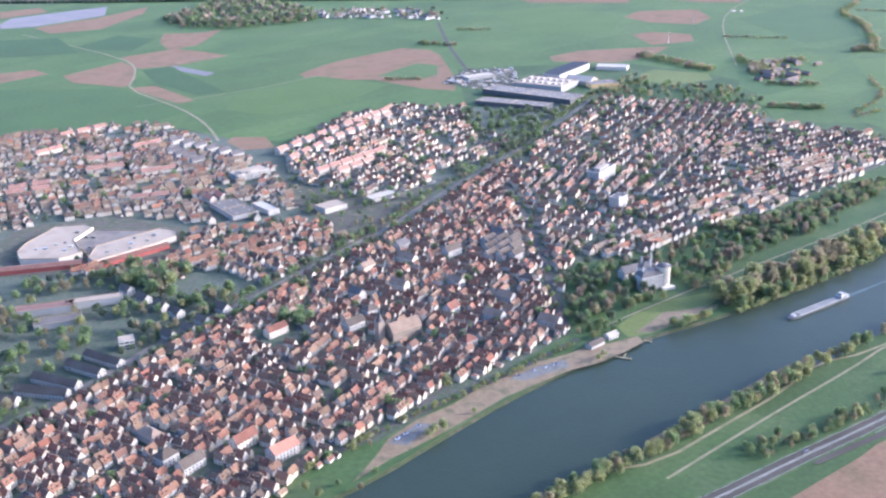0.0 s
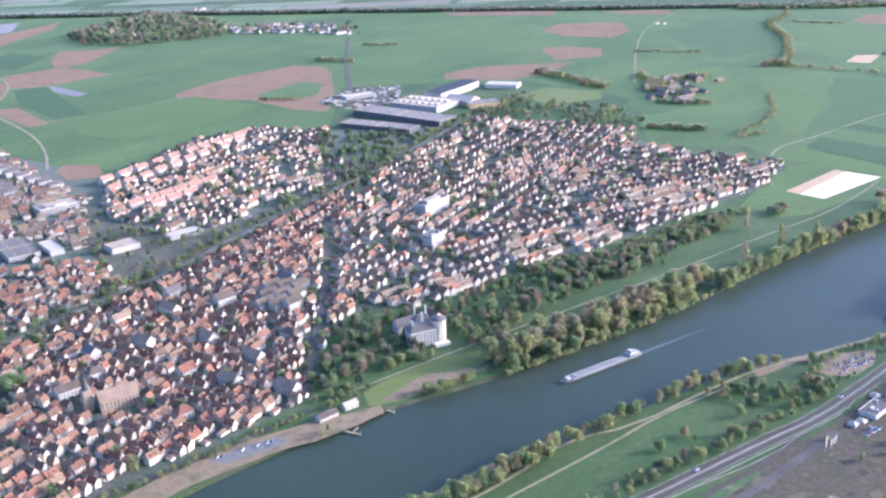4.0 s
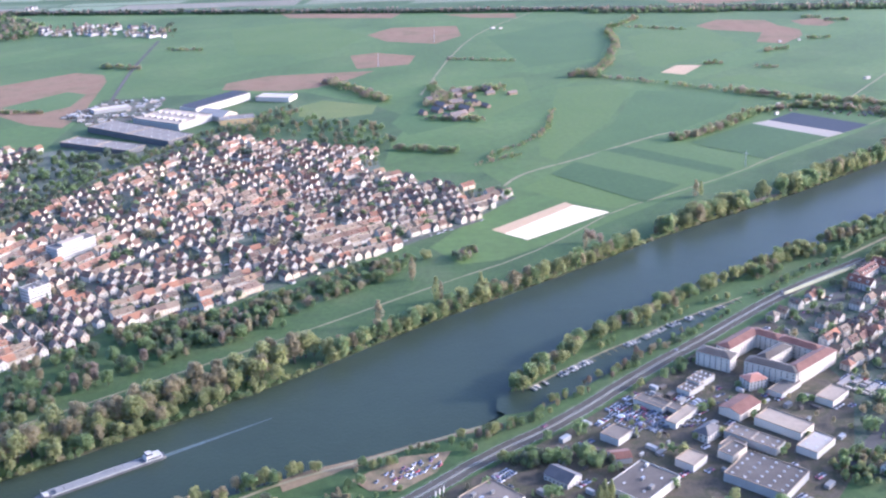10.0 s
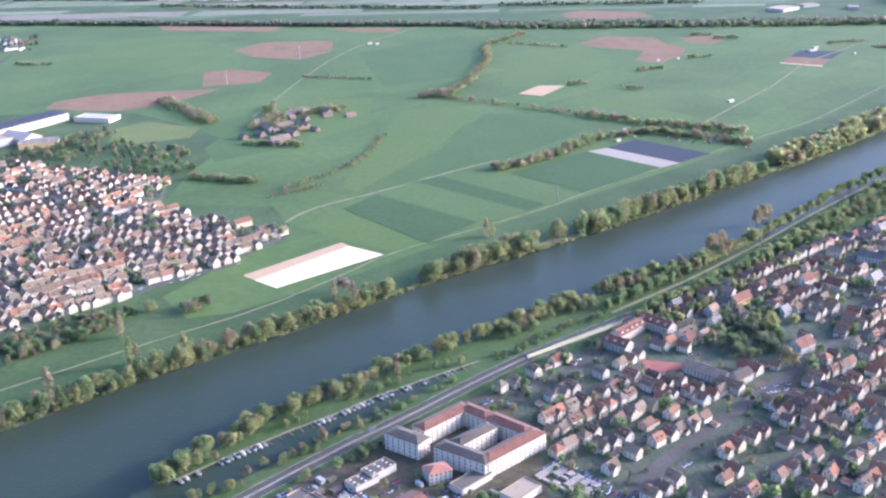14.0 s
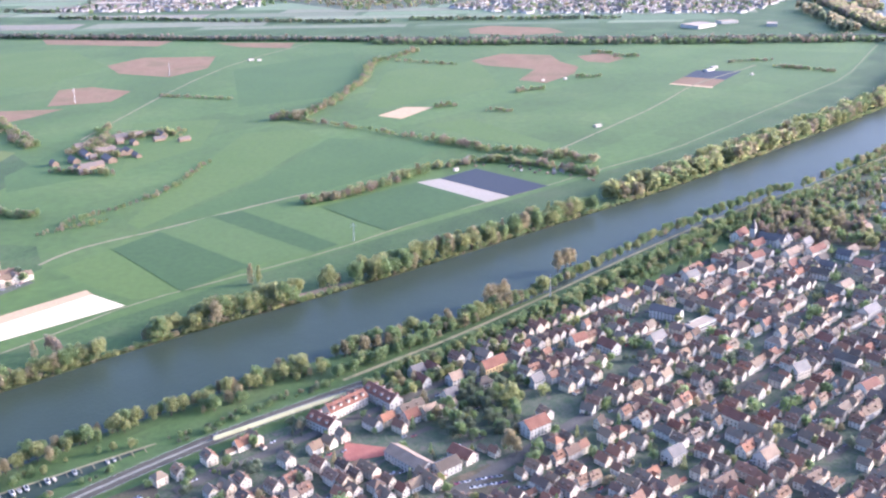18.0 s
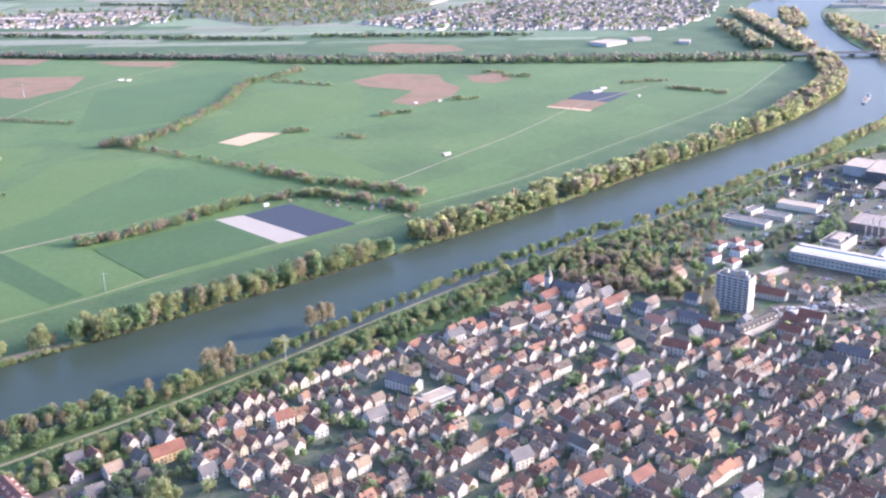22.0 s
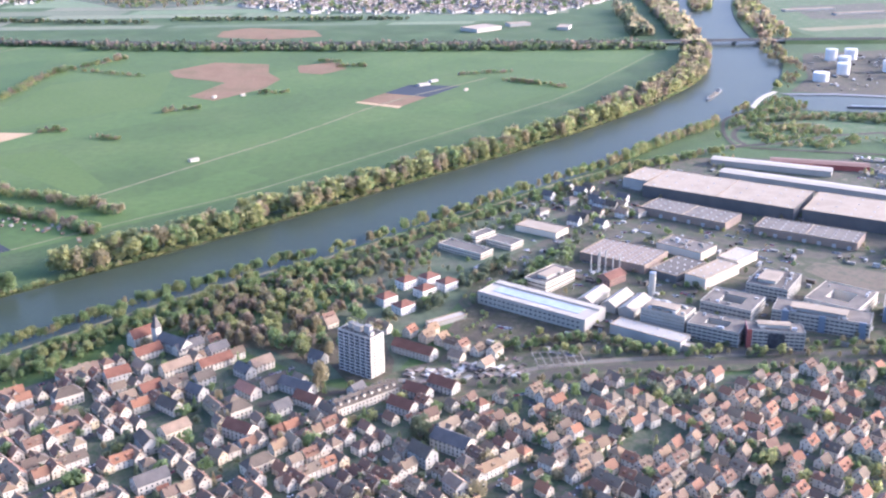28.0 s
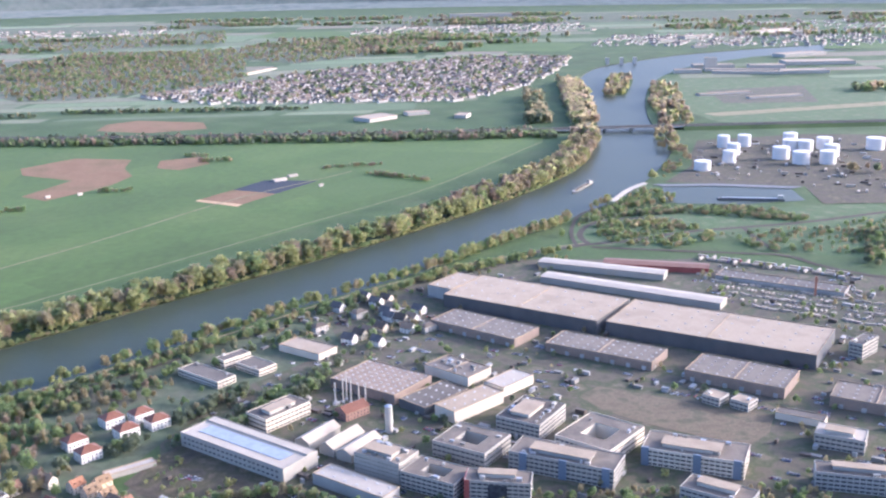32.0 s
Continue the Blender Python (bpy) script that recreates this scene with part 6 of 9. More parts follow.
# white tower block by the southern road, and its neighbours
def tower(cx, cy, l, w, ang, h, floors, label, wall="white"):
    CLEAR.append((cx, cy, 20))
    t = thing("tower_block", cx, cy, ang, 0, label, "apartment tower")
    x, y = l / 2, w / 2
    part("wall", Geo().box(-x, -y, -0.3, x, y, h), M[wall], t)
    part("roof", Geo().box(-x + 0.5, -y + 0.5, h, x - 0.5, y - 0.5, h + 0.15), M["roof_felt"], t)
    part("parapet", Geo().box(-x, -y, h, x, -y + 0.4, h + 0.9).box(-x, y - 0.4, h, x, y, h + 0.9).box(-x, -y + 0.4, h, -x + 0.4, y - 0.4, h + 0.9).box(x - 0.4, -y + 0.4, h, x, y - 0.4, h + 0.9), M["white"], t)
    for u, v, w2, h2 in ((-x * 0.62, 1.5, 2.6, 4.2), (-x * 0.1, -1.0, 3.4, 5.0), (x * 0.42, 1.0, 3.0, 6.0), (x * 0.75, -2.5, 1.6, 3.2)):
        house = part("lift_house", Geo().box(u - w2, v - 2.2, h, u + w2, v + 2.2, h + h2), M[wall], t)
        part("cap", Geo().box(u - w2 - 0.3, v - 2.5, h + h2, u + w2 + 0.3, v + 2.5, h + h2 + 0.3), M["conc_dark"], house)
    for k in range(16):
        u, v = -x + 1.8 + (l - 3.6) * (k % 8) / 7, (-y + 1.6) if k < 8 else (y - 1.6)
        part("vent", Geo().box(u - 0.5, v - 0.5, h + 0.15, u + 0.5, v + 0.5, h + 1.4 + 0.4 * (k % 3)), M["conc_dark"], t)
    for k in range(3):
        part("aerial", Geo().tube(-x * 0.3 + 0.35 * x * k, 2.0 - k, h + 3, h + 9 - k, 0.12, 0.06, 6), M["steel"], t)
    fh = (h - 1.0) / floors
    bal = Geo().box(-2.2, -1.3, 0, 2.2, 0, 0.15).box(-2.2, -1.3, 0.15, 2.2, -1.2, 1.1).mesh("balcony", M["concrete"])
    win = Geo().box(-2.0, -0.05, 0, 2.0, 0.05, 1.9).mesh("window", M["glass"])
    small = Geo().box(-0.05, -0.7, 0, 0.05, 0.7, 1.4).mesh("window", M["glass"])
    nb = max(3, int(l / 5.6))
    for f in range(floors):
        z = 0.9 + f * fh
        for i in range(nb):
            u = -x + l * (i + 0.5) / nb
            for sg in (-1, 1):
                o = part("window", win, None, t)
                o.location = (u, sg * y, z + 0.2)
            o = part("balcony", bal, None, t)
            o.location = (u, -y, z - 0.2)
        part("floor_band", Geo().box(-x - 0.08, -y - 0.1, z - 0.35, x + 0.08, -y + 0.1, z - 0.1), M["conc_dark"], t)
        for v in (-y * 0.45, y * 0.45):
            for sg in (-1, 1):
                o = part("window", small, None, t)
                o.location = (sg * x, v, z + 0.3)
    return t


tower(1771, 1746, 35, 17, -41, 36, 12, "pale twelve-storey apartment tower with grey balconies", "tower_render")
pitched(1773, 1687, 58, 12, 36, 8, 4.5, "cream", "roof_felt", "long cream apartment row with white dormers", "apartment_row", True, False, 8)
pitched(1816, 1773, 40, 13, -38, 7, 5, "white", "clay", "long building with a dull red roof", "building", True)
pitched(1802, 1672, 22, 12, -40, 7, 5, "white", "clay", "white house with a dark red gable roof", "building", True)
pitched(1815, 1695, 22, 12, -40, 7, 5, "white", "clay", "white house with a dark red gable roof", "building", True)
pitched(1836, 1705, 24, 12, -40, 7, 5, "white", "clay", "white house with a dark red gable roof", "building", True)
pitched(1682, 1642, 24, 13, -36, 9, 5, "cream", "clay", "red-brick school building with a tiled roof", "building", True)
pitched(1836, 1612, 30, 16, -40, 9, 5, "cream", "slate", "large hall with a dark roof and yellow gable", "building", True)
pitched(1720, 1712, 30, 14, -36, 7, 4, "white", "slate", "building with a dark slate roof", "building", True)
pitched(1610, 1797, 30, 13, -40, 9, 6, "white", "slate", "white church nave with a slate roof", "church_nave", True)
for x, y, l, a, roof in ((1603, 1806, 18, -40, "roof_felt"), (1622, 1794, 26, 42, "slate"), (1588, 1787, 24, 40, "clay"), (1647, 1788, 18, 42, "slate"), (1589, 1757, 14, -45, "roof_brown"), (1617, 1755, 26, 40, "roof_brown"), (1603, 1717, 18, 42, "clay"), (1648, 1762, 30, 38, "clay"), (1675, 1744, 16, -45, "slate"), (1687, 1756, 20, 40, "roof_brown"), (1641, 1709, 16, -42, "slate"), (1681, 1708, 20, -45, "orange"), (1624, 1687, 20, -42, "roof_felt"), (1729, 1688, 22, -40, "clay"), (1709, 1677, 14, 40, "slate"), (1767, 1701, 12, 45, "slate"), (1643, 1733, 16, 40, "roof_felt"), (1701, 1720, 20, 38, "roof_felt"), (1734, 1764, 14, -42, "slate"), (1721, 1722, 10, -42, "roof_brown")):
    pitched(x, y, l, 11, a, 6.5, 5, "white" if l < 20 else "cream", roof, "white gabled house near the apartment tower", "house", True)
t = thing("church_tower", 1592, 1812, -40, 0, "slim church tower with a dark spire", "church")
part("shaft", Geo().box(-3, -3, -0.2, 3, 3, 17), M["white"], t)
part("spire", Geo().add([(-3.4, -3.4, 17), (3.4, -3.4, 17), (3.4, 3.4, 17), (-3.4, 3.4, 17), (0, 0, 29)], [(0, 1, 4), (1, 2, 4), (2, 3, 4), (3, 0, 4)]), M["slate"], t)
CLEAR.append((1592, 1812, 6))
pitched(1578, 1818, 24, 12, 45, 9, 6, "cream", "clay", "tall building with an orange-red roof", "building", True)
pitched(1430, 1590, 30, 14, -38, 9, 4, "white", "slate", "white school building with a dark roof", "building", True)
office(1455, 1560, 34, 13, 38, 8, "white", "roof_pale", label="white flat-roofed school building in the town", units=1)
pitched(1119, 1420, 40, 12, 43, 8, 5, "cream", "clay", "cream apartment house with a red roof and dormers", "apartment_house", True, False, 5)
pitched(1150, 1433, 36, 14, -52, 8, 5, "white", "clay", "cream apartment house with a red roof and dormers", "apartment_house", True, False, 4)
pitched(1103, 1391, 26, 14, -45, 8, 5, "white", "clay", "cream apartment house with a red roof and dormers", "apartment_house", True, False, 3)
pitched(1169, 1329, 40, 15, -50, 7, 4, "white", "roof_brown", "long white school hall with a dark brown roof", "school", True)
pitched(1195, 1318, 20, 13, 38, 7, 4, "white", "roof_felt", "white school wing with a grey-brown roof", "school", True)
pitched(1209, 1335, 20, 13, -48, 6, 4.5, "cream", "clay", "cream house with a red gable roof", "house", True)
pitched(1268, 1372, 22, 15, 35, 9, 5, "white", "clay", "white three-storey house with a red roof", "apartment_house", True)
for k, (x, y, a) in enumerate(((1180, 1480, 36), (1194, 1484, -50), (1212, 1463, 40), (1229, 1480, -48), (1206, 1432, 36), (1184, 1460, -50), (1242, 1508, -44), (1268, 1493, -46), (1281, 1454, 40), (1172, 1397, 36), (1187, 1404, 36))):
    pitched(x, y, 13, 10, a, 6.5, 5, ("white", "cream_light", "white")[k % 3], ("slate", "clay", "roof_brown", "roof_felt")[k % 4], "white gabled house at the edge of town", "house", True)
pitched(1247, 1484, 26, 11, 38, 8, 6, "ochre", "clay", "yellow gabled house with a red roof", "house", True)

# open frames and small sheds in the yard beside the siding
t = thing("steel_frame", 1936, 1748, 4, 0, "open white steel frame of a hall in a yard", "steel frame")
for i in range(7):
    part("beam", Geo().box(-20.2 + 6.7 * i, -13, 3.9, -19.8 + 6.7 * i, 13, 4.4), M["roof_white"], t)
    for y in (-13, 0, 13):
        part("post", Geo().box(-20.2 + 6.7 * i, y - 0.2, -0.2, -19.8 + 6.7 * i, y + 0.2, 3.9), M["roof_white"], t)
for y in (-13, 0, 13):
    part("purlin", Geo().box(-20.5, y - 0.2, 4.4, 20.5, y + 0.2, 4.8), M["roof_white"], t)
yard = random.Random(19)
YARD = [(1798, 1736), (1850, 1752), (1885, 1757), (1908, 1755), (1906, 1722), (1860, 1722), (1805, 1718)]
g = Geo()
for _ in range(150):
    x, y = yard.uniform(1795, 1910), yard.uniform(1716, 1758)
    if inside(x, y, YARD) and not any((x - a) ** 2 + (y - b) ** 2 < c * c for a, b, c in CLEAR):
        l = yard.uniform(1.2, 4.5)
        g.box(-l, -l * 0.5, 0, l, l * 0.5, yard.uniform(1.0, 3.2), yard.randrange(4), (x, y), yard.choice((-42, 48)))
tagged(new("yard_goods", g.mesh("yard_goods", [M["conc_dark"], M["roof_felt"], M["white"], M["brickwall"]])), "stacked goods, vans and small sheds in a yard", "goods", kind="stuff")
for x, y, a in ((1851, 1759, -42), (1874, 1743, 46), (1742, 1838, 40)):
    pitched(x, y, 13, 9, a, 5.5, 4.5, "cream_light", "roof_brown", "rendered house with a brown roof beside a yard", "house", True)

# old walled works with red roofs, and the commercial yards beside the highway
for x, y, l, w, a in ((906, 1224, 32, 15, -38), (935, 1252, 54, 14, 42), (962, 1258, 30, 14, -45), (948, 1196, 46, 14, -38), (984, 1204, 62, 14, 40), (986, 1236, 42, 14, -45), (957, 1222, 40, 12, 40)):
    dark = (x, y) in ((906, 1224), (948, 1196), (957, 1222))
    pitched(x, y, l, w, a, 13.5, 2.6, "cream", "roof_felt" if dark else "clay", "long cream works building with a %s roof" % ("dark brown" if dark else "red hipped"), "works_building", "parts", True)
CLEAR.append((950, 1225, 60))
pitched(927, 1182, 18, 14, 20, 9, 3, "white", "orange", "white house with an orange-red roof", "building", True, True)
pitched(903, 1139, 30, 20, 41, 7, 2.5, "cream", "clay", "cream hall with a brown-red roof", "hall", False)
hall(930, 1110, 40, 22, -46, 7, "cream", "roof_pale", 0, 0, "low hall with a bright pale flat roof")
hall(900, 1089, 44, 16, -44, 6, "greywall", "roof_grey", 10, 1, "long low shed with a grey roof")
hall(944, 1077, 30, 17, 44, 6, "white", "roof_white", 4, 0, "low hall with a white metal roof")
hall(893, 1036, 48, 40, -42, 7, "greywall", "roof_felt", 24, 0, "large flat hall with a dark roof and skylights")
hall(878, 1072, 20, 13, 42, 6, "cream", "roof_felt", 2, 0, "small flat-roofed cream trade hall")
hall(844, 1062, 20, 16, 45, 6, "white", "roof_pale", 0, 0, "small hall with a ribbed pale roof")
hall(795, 1104, 20, 17, 46, 6, "white", "roof_grey", 0, 0, "white car showroom with a flat roof")
pitched(792, 1072, 15, 13, 8, 5, 2, "white", "clay", "small white workshop with a red roof", "workshop", False)
hall(834, 1154, 28, 14, -43, 5, "white", "roof_felt", 0, 0, "flat showroom of a car dealer")
hall(853, 1130, 36, 10, 47, 5, "white", "roof_pale", 0, 0, "narrow pale workshop hall")
hall(884, 1192, 24, 13, 42, 6, "white", "roof_felt", 8, 0, "low flat hall with skylights")
hall(872, 1178, 22, 13, 42, 5, "white", "roof_felt", 8, 0, "low flat hall with skylights")
hall(985, 1154, 28, 16, 43, 6, "cream", "roof_pale", 0, 0, "low flat-roofed trade hall")
hall(801, 1031, 46, 34, 45, 7, "cream", "roof_felt", 3, 0, "flat brown-roofed trade hall with white fascia", parapet="white", units=3)
pitched(745, 1047, 22, 17, -45, 5, 4, "white", "slate", "low house with a dark roof and white gable", "building", True)
pitched(867, 1101, 20, 13, 42, 7, 4, "white", "slate", "white house with a dark hipped roof", "building", True, True)
hall(881, 1081, 17, 15, 44, 5, "cream", "roof_grey", 0, 0, "small cream shed with a flat roof")
hall(845, 1150, 30, 10, -47, 4.5, "white", "roof_grey", 0, 0, "low car dealer wing with a flat roof")
hall(951, 1172, 32, 13, 42, 5, "white", "roof_felt", 0, 0, "low flat annex of the works")
t = thing("chimney_stack", 984, 1040, 0, 0, "tall slim white chimney stack", "chimney")
part("shaft", Geo().tube(0, 0, -0.2, 36, 0.9, 0.7, 10), M["white"], t)
hall(690, 1016, 34, 34, 42, 8, "cream", "roof_grey", 0, 0, "cream market hall with a flat roof", units=4)
hall(666, 992, 34, 34, 42, 8, "cream", "roof_pale", 0, 0, "cream market hall with a flat roof", units=5)
hall(738, 960, 52, 34, 42, 8, "cream", "roof_pale", 8, 0, "cream market hall with a pale flat roof")
hall(619, 974, 33, 16, 44, 4.5, "white", "roof_felt", 0, 0, "low white service building with a dark roof", parapet="white", units=3)
for x, y in ((591, 950), (600, 955), (628, 999)):
    pitched(x, y, 7, 7, 44, 2.6, 2, "white", "roof_white", "small white pavilion tent beside the road", "pavilion_tent", False, True)
hall(452, 764, 58, 44, 40, 8, "cream", "roof_pale", 6, 0, "large flat retail hall with a pale roof", units=5)
hall(528, 806, 52, 40, 40, 6, "cream", "roof_pale", 4, 0, "flat retail hall with a pale roof", units=3)
for x, y, h in ((554, 909, 15), (560, 914, 9), (563, 917, 9), (566, 920, 9), (431, 806, 8), (434, 804, 8), (443, 821, 8), (447, 818, 8), (650, 1026, 8), (653, 1029, 8), (656, 1032, 8)):
    t = thing("flag_pylon", x, y, 40, 0, "tall slim white advertising pylon", "sign", "white pylons of the retail park")
    part("post", Geo().tube(0, 0, -0.2, h, 0.12, 0.1, 8), M["steel"], t)
    part("banner", Geo().box(0.1, -0.06, h * 0.35, 1.5, 0.06, h - 0.2), M["white"], t)
hall(1030, 1105, 30, 18, 42, 7, "white", "roof_pale", 4, 0, "low flat-roofed trade hall")

# ---- the town on the northern bank: landmarks ----
hall(169, 2169, 210, 56, -37, 10, "darkwall", "roof_grey", 30, 1, "long dark factory hall with a grey roof")
hall(126, 2092, 150, 40, -29, 8, "darkwall", "roof_grey", 16, 1, "long dark factory hall with a grey roof")
t = hall(206, 2262, 112, 84, -33, 12, "greywall", "roof_pale", 0, 0, "large factory hall with white roof lights")
for k in range(14):
    u, v = -46 + 15 * (k // 2), -20 + 34 * (k % 2)
    part("roof_light", Geo().box(u - 3.5, v - 6, 11.8, u + 3.5, v + 6, 14.6, taper=1.0), M["roof_white"], t)
t = pitched(282, 2285, 60, 40, -33, 9, 8, "roof_white", "roof_white", "factory wing with a steep white end", "factory_wing", False)
t = hall(262, 2385, 150, 40, 57, 13, "white", "roof_felt", 0, 0, "long white factory hall with a dark saw-tooth roof", "factory_hall", parapet="white")
for k in range(12):
    u = -72 + 12 * k
    part("roof_tooth", Geo().add([(u, -19, 13), (u + 10, -19, 13), (u + 10, -19, 16.5), (u, 19, 13), (u + 10, 19, 13), (u + 10, 19, 16.5)], [(0, 1, 2), (5, 4, 3), (0, 2, 5, 3), (1, 4, 5, 2)]), M["slate"], t)
hall(371, 2432, 70, 40, -17, 8, "cream", "roof_white", 0, 0, "hall with a white roof behind the factory")
hall(322, 2250, 62, 36, 14, 9, "ochre", "roof_grey", 4, 0, "factory hall with a yellow-cream end wall")
hall(65, 2378, 70, 30, 30, 6, "greywall", "roof_white", 6, 0, "low yard sheds beside the factory road")
def block(name, pts, h, wall, roof, label, units=0, seed=5):
    """A flat-roofed building over an outline of its own, with a parapet and roof units."""
    cx, cy = sum(p[0] for p in pts) / len(pts), sum(p[1] for p in pts) / len(pts)
    CLEAR.append((cx, cy, max(math.dist(p, (cx, cy)) for p in pts) * 0.8))
    q = [(x - cx, y - cy) for x, y in pts]
    if sum(a[0] * b[1] - b[0] * a[1] for a, b in zip(q, q[1:] + q[:1])) < 0:
        q.reverse()
    n = len(q)
    t = thing(name, cx, cy, 0, 0, label, "building")
    part("wall", Geo().add([(*p, -0.3) for p in q] + [(*p, h) for p in q], [(k, (k + 1) % n, n + (k + 1) % n, n + k) for k in range(n)]), M[wall], t)
    part("roof", Geo().add([(*p, h - 0.1) for p in q], [tuple(range(n))]), M[roof], t)
    for a, b in zip(q, q[1:] + q[:1]):
        d = math.dist(a, b)
        g = Geo().box(0, 0, h - 0.3, d, 0.6, h + 0.8, 0, a, math.degrees(math.atan2(b[1] - a[1], b[0] - a[0])))
        part("parapet", g, M["roof_pale"], t)
    r = random.Random(seed)
    for _ in range(units):
        a, b = r.choice(q), r.choice(q)
        u, s2 = r.uniform(0.25, 0.45), r.uniform(1.2, 3)
        x, y = a[0] * u + b[0] * (0.6 - u), a[1] * u + b[1] * (0.6 - u)
        part("roof_unit", Geo().box(x - s2, y - s2 * 0.7, h - 0.2, x + s2, y + s2 * 0.7, h + r.uniform(1, 2.4)), M[r.choice(["steel", "white", "conc_dark"])], t)


block("shopping_centre", [(-566, 1302), (-567, 1334), (-548, 1400), (-511, 1406), (-495, 1395), (-506, 1344), (-479, 1295), (-502, 1274), (-552, 1274)], 8, "cream", "roof_pale", "sweeping shopping centre with a pale flat roof", 8)
block("shopping_centre", [(-465, 1273), (-468, 1319), (-399, 1382), (-377, 1371), (-370, 1348), (-394, 1319), (-455, 1262)], 8, "cream", "roof_pale", "long curved wing of a shopping centre, pale flat roof", 8)
block("parking_deck", [(-516, 1350), (-501, 1394), (-408, 1384), (-472, 1328), (-474, 1300), (-488, 1318)], 4, "conc_dark", "roof_grey", "low brown-grey parking deck between shop wings", 3)
pitched(-520, 1256, 100, 17, 12, 6, 2.5, "redwall", "clay", "long low hall with a dull red roof", "hall", False)
pitched(-412, 1292, 96, 13, 43, 6, 2.5, "redwall", "clay", "long low hall with a dull red roof", "hall", False)
pitched(-56, 1032, 36, 16, 36, 11, 8, "sandstone", "roof_brown", "old stone church with a tall grey roof", "church_nave", True)
t = thing("church_tower", -80, 1022, 36, 0, "old church tower with a baroque spire", "church")
part("shaft", Geo().box(-4, -4, -0.2, 4, 4, 22), M["sandstone"], t)
part("dome", Geo().tube(0, 0, 22, 28, 4.2, 2.0, 10), M["slate"], t)
part("spire", Geo().tube(0, 0, 28, 37, 1.6, 0.1, 8), M["slate"], t)
CLEAR.append((-80, 1022, 9))
def river_villa(cx, cy, ang):
    """A large white villa with a rounded bay at one end, mansard roofs and tall chimneys."""
    CLEAR.append((cx, cy, 26))
    t = thing("riverside_villa", cx, cy, ang, 0, "large white villa with a rounded bay and slate roofs", "villa")
    g = Geo().box(-24, -8, -0.3, 8, 8, 18).box(-12, 8, -0.3, 6, 20, 21)
    for f in range(5):
        for k in range(9):
            pane(g, (-22.5 + 3.4 * k, -8.05), (-0.7, 0), 1.2 + 3.1 * f, 1.7)
        for k in range(3):
            pane(g, (6.05, 10.0 + 3.6 * k), (0, -0.7), 1.2 + 3.4 * f, 1.7)
    part("wall", g, [M["white"], M["glass"]], t)
    part("roof", Geo().box(-24.6, -8.6, 18, 8.6, 8.6, 22.5, taper=4.5), M["slate"], t)
    part("wing_roof", Geo().box(-12.5, 8.3, 21, 6.5, 20.5, 27.0, taper=5.0), M["slate"], t)
    bay = part("bay", Geo().tube(9, -1, -0.3, 25, 8.2, 8.2, 20), M["cream_light"], t)
    part("bay_roof", Geo().tube(9, -1, 25, 28.0, 8.7, 2.0, 20), M["slate"], bay)
    win = Geo().box(-0.06, -0.6, 0, 0.06, 0.6, 1.9).mesh("window", M["glass"])
    for f in range(7):
        for k in range(7):
            a = radians(-84 + 24 * k)
            o = part("window", win, None, bay)
            o.matrix_basis = pose(9 + 8.2 * math.cos(a), -1 + 8.2 * math.sin(a), 1.4 + 3.4 * f, 0, 0, math.degrees(a))
    for x, y, h in ((-6, 4, 33), (2, 14, 36), (-18, 0, 27), (-9, 17, 33)):
        part("chimney", Geo().box(x - 1.0, y - 1.0, 18, x + 1.0, y + 1.0, h), M["white"], t)
    part("terrace", Geo().box(0, -16, -0.2, 16, -9.5, 3.2), M["cream_light"], t)


river_villa(231, 1146, 24)
pitched(205, 1176, 24, 13, 30, 10, 6, "white", "slate", "white house with a slate roof beside a park", "house", True)
pitched(232, 1196, 20, 12, -40, 9, 6, "cream_light", "roof_felt", "cream house with a steep dark roof beside a park", "house", True)
office(228, 1578, 56, 20, 55, 18, "white", "roof_felt", label="white apartment block of seven storeys", name="apartment_block", band=0.8)
office(232, 1434, 26, 16, 52, 19, "white", "roof_felt", label="white apartment block of six storeys", name="apartment_block", band=0.8)
office(-322, 1644, 58, 30, 41, 11, "white", "roof_pale", label="white flat-roofed public building")
hall(-315, 1470, 80, 40, -55, 7, "greywall", "roof_felt", 8, 1, "low hall with a dark roof")
hall(-270, 1471, 50, 18, -52, 7, "white", "roof_white", 0, 0, "low hall with a white roof")
hall(-105, 1513, 48, 22, 38, 6, "white", "roof_white", 0, 0, "white flat supermarket hall")
hall(-175, 1466, 38, 28, 39, 8, "white", "roof_pale", 0, 0, "white flat works hall")
pitched(-151, 797, 26, 14, 47, 9, 5, "white", "orange", "old house with an orange tiled roof", "town_house", True)
for x, y in ((-300, 1500), (-287, 1512)):
    pitched(x - 60, y + 20, 22, 12, -50, 7, 5, "cream", "orange", "yellow house with an orange roof", "town_house", True)
hall(-415, 1140, 60, 14, 16, 8, "white", "roof_pale", 0, 0, "long white school building")
hall(-470, 1120, 70, 18, 16, 8, "greywall", "clay", 0, 0, "school sports building with a red roof")
hall(-440, 1085, 50, 22, 16, 7, "greywall", "roof_felt", 0, 0, "low flat-roofed grey school building")
for x, y, l, a in ((-399, 918, 56, -14), (-393, 940, 56, -24), (-373, 966, 48, -30), (-360, 987, 50, -32), (-440, 905, 50, -14)):
    pitched(x, y, l, 11, a, 6, 4.5, "white", "roof_felt", "terrace of white houses with a dark roof", "terrace", True)
office(-346, 1021, 16, 14, 20, 11, "white", "roof_pale", label="white cube-shaped apartment house", units=1, name="apartment_house")
